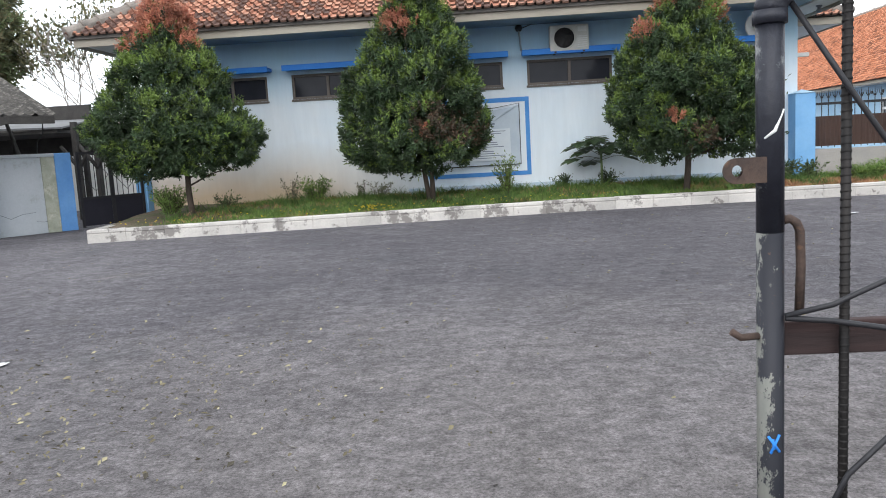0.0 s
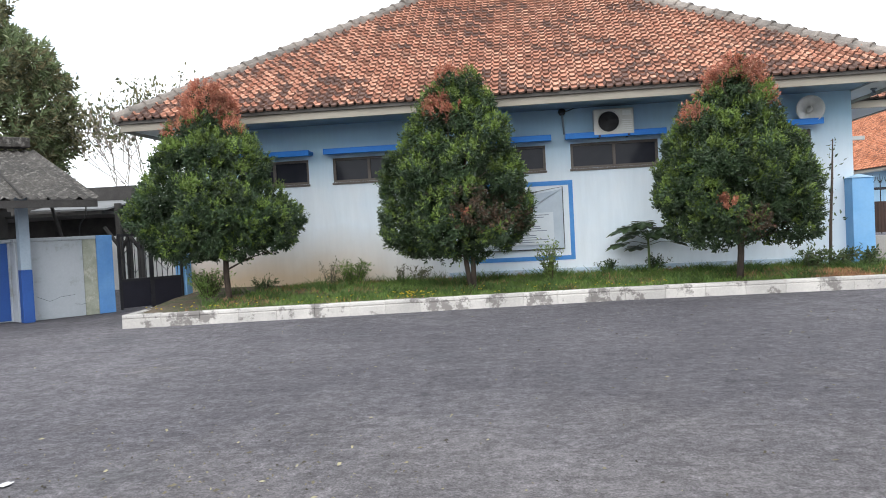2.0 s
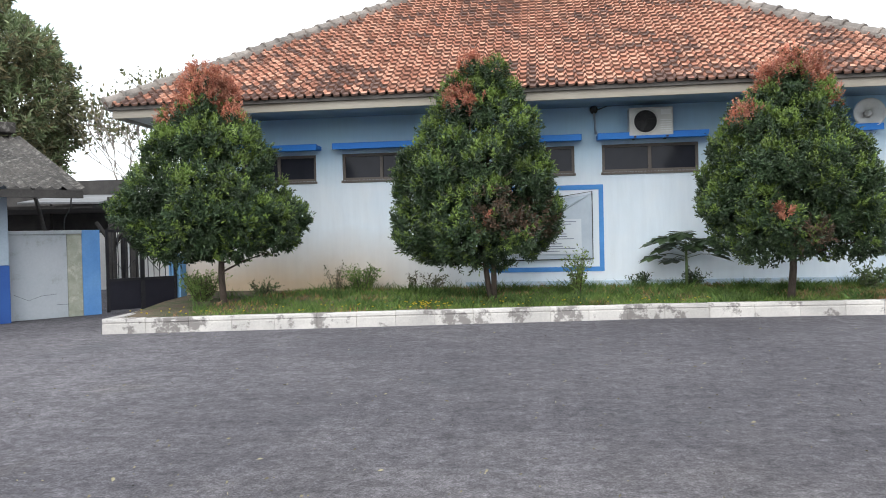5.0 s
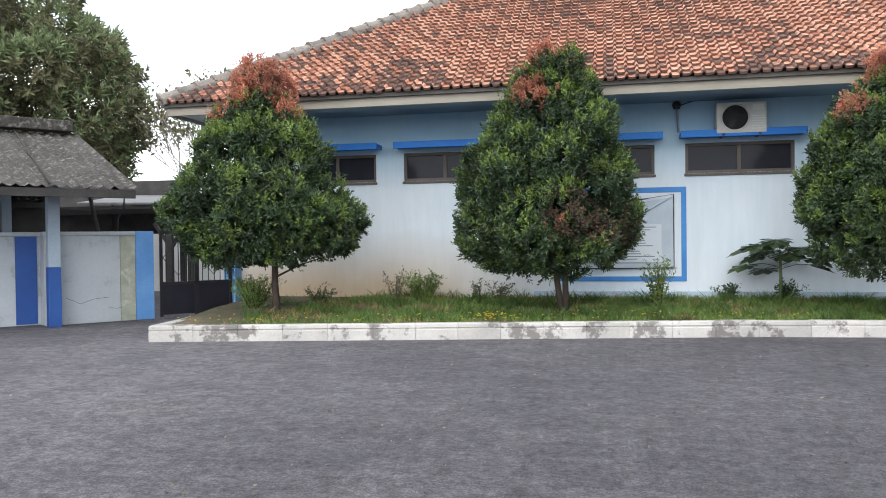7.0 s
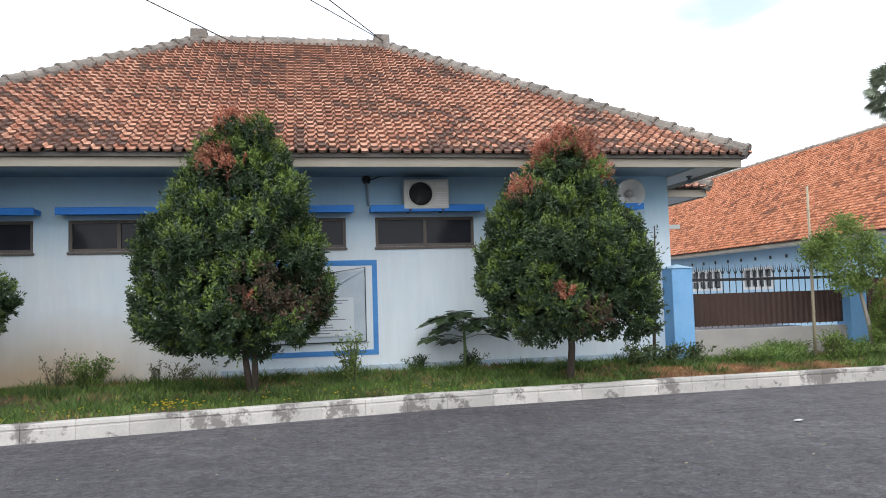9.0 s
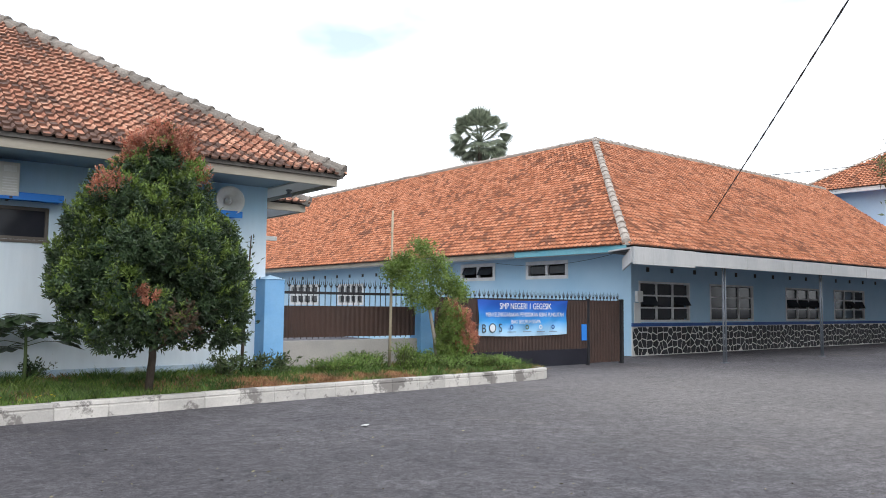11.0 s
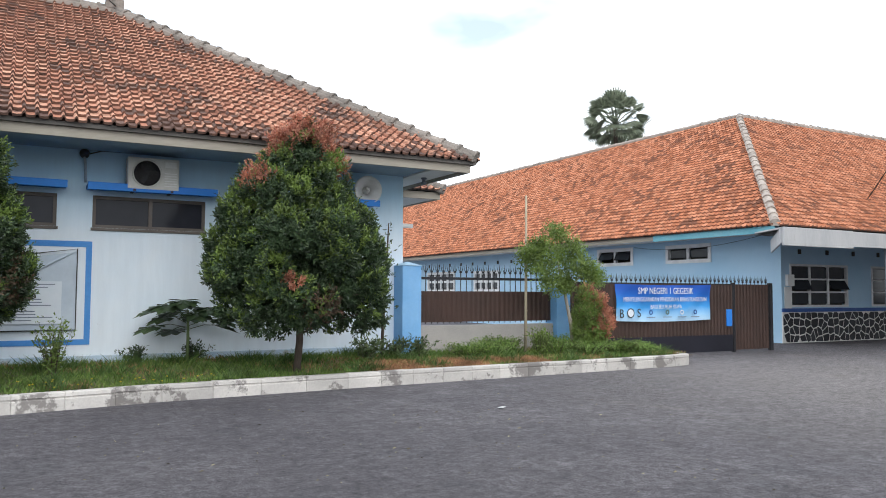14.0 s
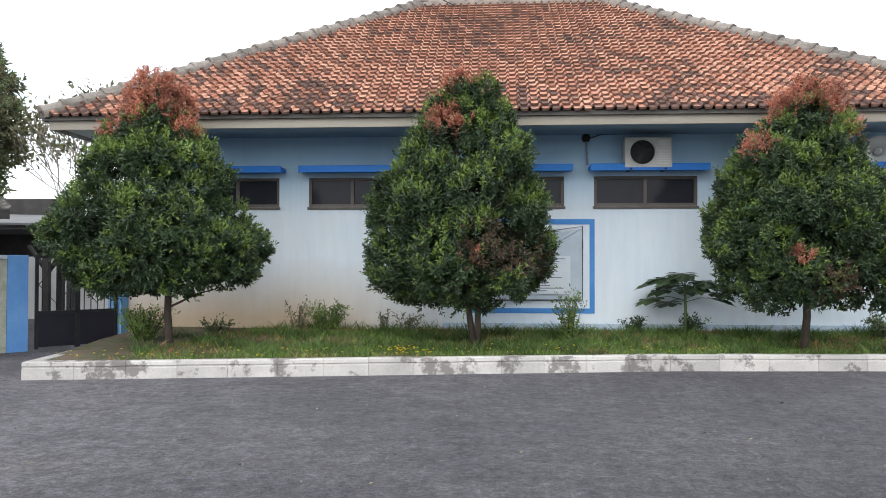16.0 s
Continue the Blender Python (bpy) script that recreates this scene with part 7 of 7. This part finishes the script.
sweep(bm, [(0.05, 0, 1.524), (1.0, 0.02, 1.524), (2.2, 0.05, 1.524)], R, 16)
part("top_rail", bm, WORNPIPE, leafg)
bm = bmesh.new()
sweep(bm, [(2.2, 0.05, 0.072), (2.2, 0.05, 1.53)], R, 16)
part("upright_pipe", bm, WORNPIPE, leafg)
# latch tab with a hole
bm = bmesh.new()
ring_o = [(-0.066 + 0.023 * math.cos(a), 0.023 * math.sin(a)) for a in (math.pi / 2 + math.pi * k / 10 for k in range(11))]
ring_o += [(-0.012, -0.023), (-0.012, 0.023)]
ring_i = []
for k in range(len(ring_o)):
    a = math.pi / 2 + 2 * math.pi * k / len(ring_o)
    ring_i.append((-0.064 + 0.0095 * math.cos(a), 0.0105 * math.sin(a)))
for y0 in (-0.003, 0.003):
    A = [bm.verts.new((x, y0, z + 1.20)) for x, z in ring_o]
    B = [bm.verts.new((x, y0, z + 1.20)) for x, z in ring_i]
    for k in range(len(A)):
        bm.faces.new((A[k], A[(k + 1) % len(A)], B[(k + 1) % len(A)], B[k]))
    if y0 < 0:
        A0, B0 = A, B
for k in range(len(A)):
    bm.faces.new((A0[k], A0[(k + 1) % len(A)], A[(k + 1) % len(A)], A[k]))
    bm.faces.new((B0[k], B0[(k + 1) % len(A)], B[(k + 1) % len(A)], B[k]))
bmesh.ops.transform(bm, matrix=Matrix.Translation((0, -0.018, 0)), verts=bm.verts)
part("latch_tab", bm, RUST, leafg, "rusty drilled latch tab")
bm = bmesh.new()
sweep(bm, [(0.02, 0, 1.105), (0.035, 0, 1.108), (0.047, 0, 1.10), (0.053, 0, 1.085), (0.055, 0, 1.02), (0.052, 0, 0.93)], 0.0085, 10)
part("pull_handle", bm, RUST, leafg, "bent steel pull handle")
bm = bmesh.new()
sweep(bm, [(-0.02, -0.005, 0.893), (-0.055, -0.005, 0.891), (-0.072, -0.005, 0.903)], 0.007, 8)
part("hook", bm, RUST, leafg)
bm = bmesh.new()
box(bm, 0.018, 2.18, 0.006, 0.03, 0.850, 0.914, bevel=0.004)
part("cross_board", bm, OLDWOOD, leafg, "weathered maroon cross board")


def rebar_bar(pts, r=0.009):
    bm = bmesh.new()
    sweep(bm, pts, r, 8)
    p0, p1 = Vector(pts[0]), Vector(pts[-1])
    n = int((p1 - p0).length / 0.014)
    for k in range(n):
        c_ = p0.lerp(p1, (k + 0.5) / n)
        q = (p1 - p0).to_track_quat("Z", "Y").to_matrix().to_4x4()
        lathe(bm, [(r * 0.98, -0.003), (r * 1.16, 0), (r * 0.98, 0.003)], 8, Matrix.Translation(c_) @ q @ pose(0, 0, 0, 18, 0, 0))
    return bm


for k in range(1, 9):
    x = 0.128 + (k - 1) * 0.26
    if x < 2.15:
        part("rebar", rebar_bar([(x, -0.012, 0.072), (x, -0.012, 1.50)]), REBAR, leafg, "ribbed rebar upright")
for pts in ([(0.03, 0.0, 1.50), (0.128, -0.03, 1.33), (0.32, -0.03, 1.05), (0.5, -0.02, 0.95)], [(0.02, -0.02, 0.932), (0.1, -0.03, 0.952), (0.22, -0.03, 1.005), (0.4, -0.03, 1.15)],
            [(0.02, -0.02, 0.928), (0.1, -0.03, 0.922), (0.25, -0.03, 0.895), (0.5, -0.03, 0.78)], [(0.09, -0.03, 0.55), (0.13, -0.03, 0.63), (0.2, -0.03, 0.70), (0.4, -0.02, 0.86)]):
    bm = bmesh.new()
    sweep(bm, pts, 0.0055, 8)
    part("brace_rod", bm, BLACKSTEEL, leafg, "thin black brace rod")
bm = bmesh.new()
for p, q in (((-0.012, 0.705), (0.008, 0.675)), ((0.008, 0.708), (-0.008, 0.672)), ((-0.004, 0.70), (-0.002, 0.68))):
    sweep(bm, [(p[0], -0.0245, p[1]), (q[0], -0.0250, q[1])], 0.0028, 5)
part("tape_scrap", bm, BRIGHTBLUE, leafg, "scrap of blue tape")
bm = bmesh.new()
sweep(bm, [(-0.016, -0.0186, 1.255), (0.0, -0.0250, 1.268), (0.018, -0.0172, 1.305)], [0.002, 0.0035, 0.002], 6)
part("scratch", bm, HORNGREY, leafg, "pale scratch in the paint")

# ---- overhead cables ----
def cable(name, label, pts, r):
    bm = bmesh.new()
    sweep(bm, pts, r, 5)
    tagged(part(name, bm, CABLE), label, "cable")


def sagging(p, q, sag, n=14):
    p, q = Vector(p), Vector(q)
    return [p.lerp(q, k / n) - Vector((0, 0, sag * 4 * (k / n) * (1 - k / n))) for k in range(n + 1)]


cable("overhead_cable", "thin black cable running to the roof ridge", sagging((-1.1, 19.7, 6.98), (-13.0, -1.5, 6.9), 0.1), 0.012)
cable("overhead_cable", "thin black cable running to the ridge block", sagging((1.9, 19.9, 7.3), (-11.9, -0.8, 6.9), 0.1), 0.010)
cable("overhead_cable", "thin black cable running to the ridge block", sagging((2.1, 20.0, 7.2), (-8.6, -0.3, 7.1), 0.1), 0.012)
tw = sagging((24.9, 18.5, 4.55), (4.3, -0.3, 9.75), 0.15, 120)
for ph in (0, math.pi):
    cable("overhead_cable", "twisted black service cable to the tile roof", [p + Vector((0.013 * math.cos(k * 0.9 + ph), 0.0, 0.013 * math.sin(k * 0.9 + ph))) for k, p in enumerate(tw)], 0.013)
cable("eave_wire", "thin grey wire sagging under the eave", sagging((18.35, 17.2, 3.05), (19.3, 23.5, 3.0), 0.22), 0.006)
cable("overhead_cable", "thin wire to the far roof", sagging((49.0, 19.0, 10.2), (40.0, 30.0, 9.0), 0.2), 0.02)

# ---- single pieces: kerb stones, eave tiles, dado stones ----
kerb = thing("kerb", "white painted concrete kerb with flaking paint", "kerb", (0, 0, 0), kind="structure")
KERB_SIDE = [(-6.40, 15.7), (-5.99, 11.89)]


def kerb_block_mesh(length):
    bm = bmesh.new()
    prof = [(0.0, -0.02), (0.0, 0.135), (0.012, 0.142), (0.014, 0.158), (0.0, 0.165), (0.004, 0.205), (0.022, 0.215), (0.15, 0.215), (0.16, 0.205), (0.16, -0.02)]
    L = [[bm.verts.new((x, y, z)) for y, z in prof] for x in (0.001, 0.008, length - 0.008, length - 0.001)]
    for k, sc in ((0, 0.006), (3, 0.006)):
        for vtx in L[k]:
            vtx.co.y = vtx.co.y + (sc if vtx.co.y < 0.1 else -sc)
            vtx.co.z -= sc if vtx.co.z > 0.1 else 0
    for a_, b_ in zip(L, L[1:]):
        for k in range(len(prof)):
            bm.faces.new((a_[k], b_[k], b_[(k + 1) % len(prof)], a_[(k + 1) % len(prof)]))
    bm.faces.new(L[0][::-1])
    bm.faces.new(L[-1])
    bmesh.ops.recalc_face_normals(bm, faces=bm.faces)
    me = bpy.data.meshes.new("kerb_stone")
    bm.to_mesh(me)
    bm.free()
    me.materials.append(KERB)
    return me


rng = random.Random(6)
for line in (KERB_SIDE, KERB_LINE):
    for (xa, ya), (xb, yb) in zip(line, line[1:]):
        ln = math.hypot(xb - xa, yb - ya)
        n = max(1, round(ln / 0.58))
        me = kerb_block_mesh(ln / n)
        ang = math.degrees(math.atan2(yb - ya, xb - xa))
        for k in range(n):
            w = k / n
            piece("kerb_stone", me, kerb, pose(xa + (xb - xa) * w, ya + (yb - ya) * w, rng.uniform(-0.005, 0.003), rng.uniform(-0.4, 0.4), 0, ang + rng.uniform(-0.12, 0.12)))

o, a, s, nrm = HALL_FRAME
TILE_A = tile_mesh("roof_tile", TW, TE, PROF, TILE_SINGLE)
TILE_B = tile_mesh("roof_tile", TW, TE, PROF, TILE_SOUND)
base_m = Matrix((a, s, nrm)).transposed().to_4x4()
for j, i, u, v in HALL_SINGLE:
    at = o + a * (u + rng.gauss(0, 0.004)) + s * (v + rng.gauss(0, 0.008)) + nrm * (0.012 + abs(rng.gauss(0, 0.004)))
    dark = rng.random() < (0.85 if j == 0 else 0.35)
    piece("roof_tile", TILE_A if dark else TILE_B, roof, Matrix.Translation(at) @ base_m @ pose(0, 0, 0, rng.gauss(0, 0.6), rng.gauss(0, 0.6), rng.gauss(0, 0.6)))


def clip_half(poly, mx, my, nx, ny):
    out = []
    for (xa, ya), (xb, yb) in zip(poly, poly[1:] + poly[:1]):
        da, db = (xa - mx) * nx + (ya - my) * ny, (xb - mx) * nx + (yb - my) * ny
        if da <= 0:
            out.append((xa, ya))
        if (da < 0 < db) or (db < 0 < da):
            t = da / (da - db)
            out.append((xa + (xb - xa) * t, ya + (yb - ya) * t))
    return out


SX0, SX1, SZ1 = BX, 45.4, 0.872
cw = 0.25
cols, rws = int((SX1 - SX0) / cw), 4
seeds = {}
rng = random.Random(17)
for i in range(-1, cols + 1):
    for j in range(-1, rws + 1):
        seeds[i, j] = (SX0 + (i + 0.5 + rng.uniform(-0.38, 0.38)) * cw, (j + 0.5 + rng.uniform(-0.36, 0.36)) * SZ1 / rws)
count, far_v, far_f = 0, [], []
for i in range(cols):
    for j in range(rws):
        cx, cz = seeds[i, j]
        poly = [(SX0 + 0.01, 0.02), (SX1, 0.02), (SX1, SZ1 - 0.01), (SX0 + 0.01, SZ1 - 0.01)]
        for di in (-2, -1, 0, 1, 2):
            for dj in (-2, -1, 0, 1, 2):
                q = seeds.get((i + di, j + dj))
                if (di or dj) and q:
                    dx_, dz_ = q[0] - cx, q[1] - cz
                    L = math.hypot(dx_, dz_)
                    poly = clip_half(poly, (cx + q[0]) / 2 - dx_ / L * 0.016, (cz + q[1]) / 2 - dz_ / L * 0.016, dx_, dz_)
        if len(poly) < 3:
            continue
        y1, y0 = BY - 0.03, BY - 0.038 - rng.uniform(0, 0.005)
        vs = [(x, y1, z) for x, z in poly] + [(cx + (x - cx) * 0.96, y0, cz + (z - cz) * 0.96) for x, z in poly]
        k = len(poly)
        fs = [tuple(range(k, 2 * k))] + [(q, (q + 1) % k, k + (q + 1) % k, k + q) for q in range(k)]
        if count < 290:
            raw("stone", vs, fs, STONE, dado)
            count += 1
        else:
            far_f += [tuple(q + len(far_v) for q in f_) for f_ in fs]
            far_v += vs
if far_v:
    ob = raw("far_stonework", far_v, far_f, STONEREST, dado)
    ob["kind"] = "stuff"
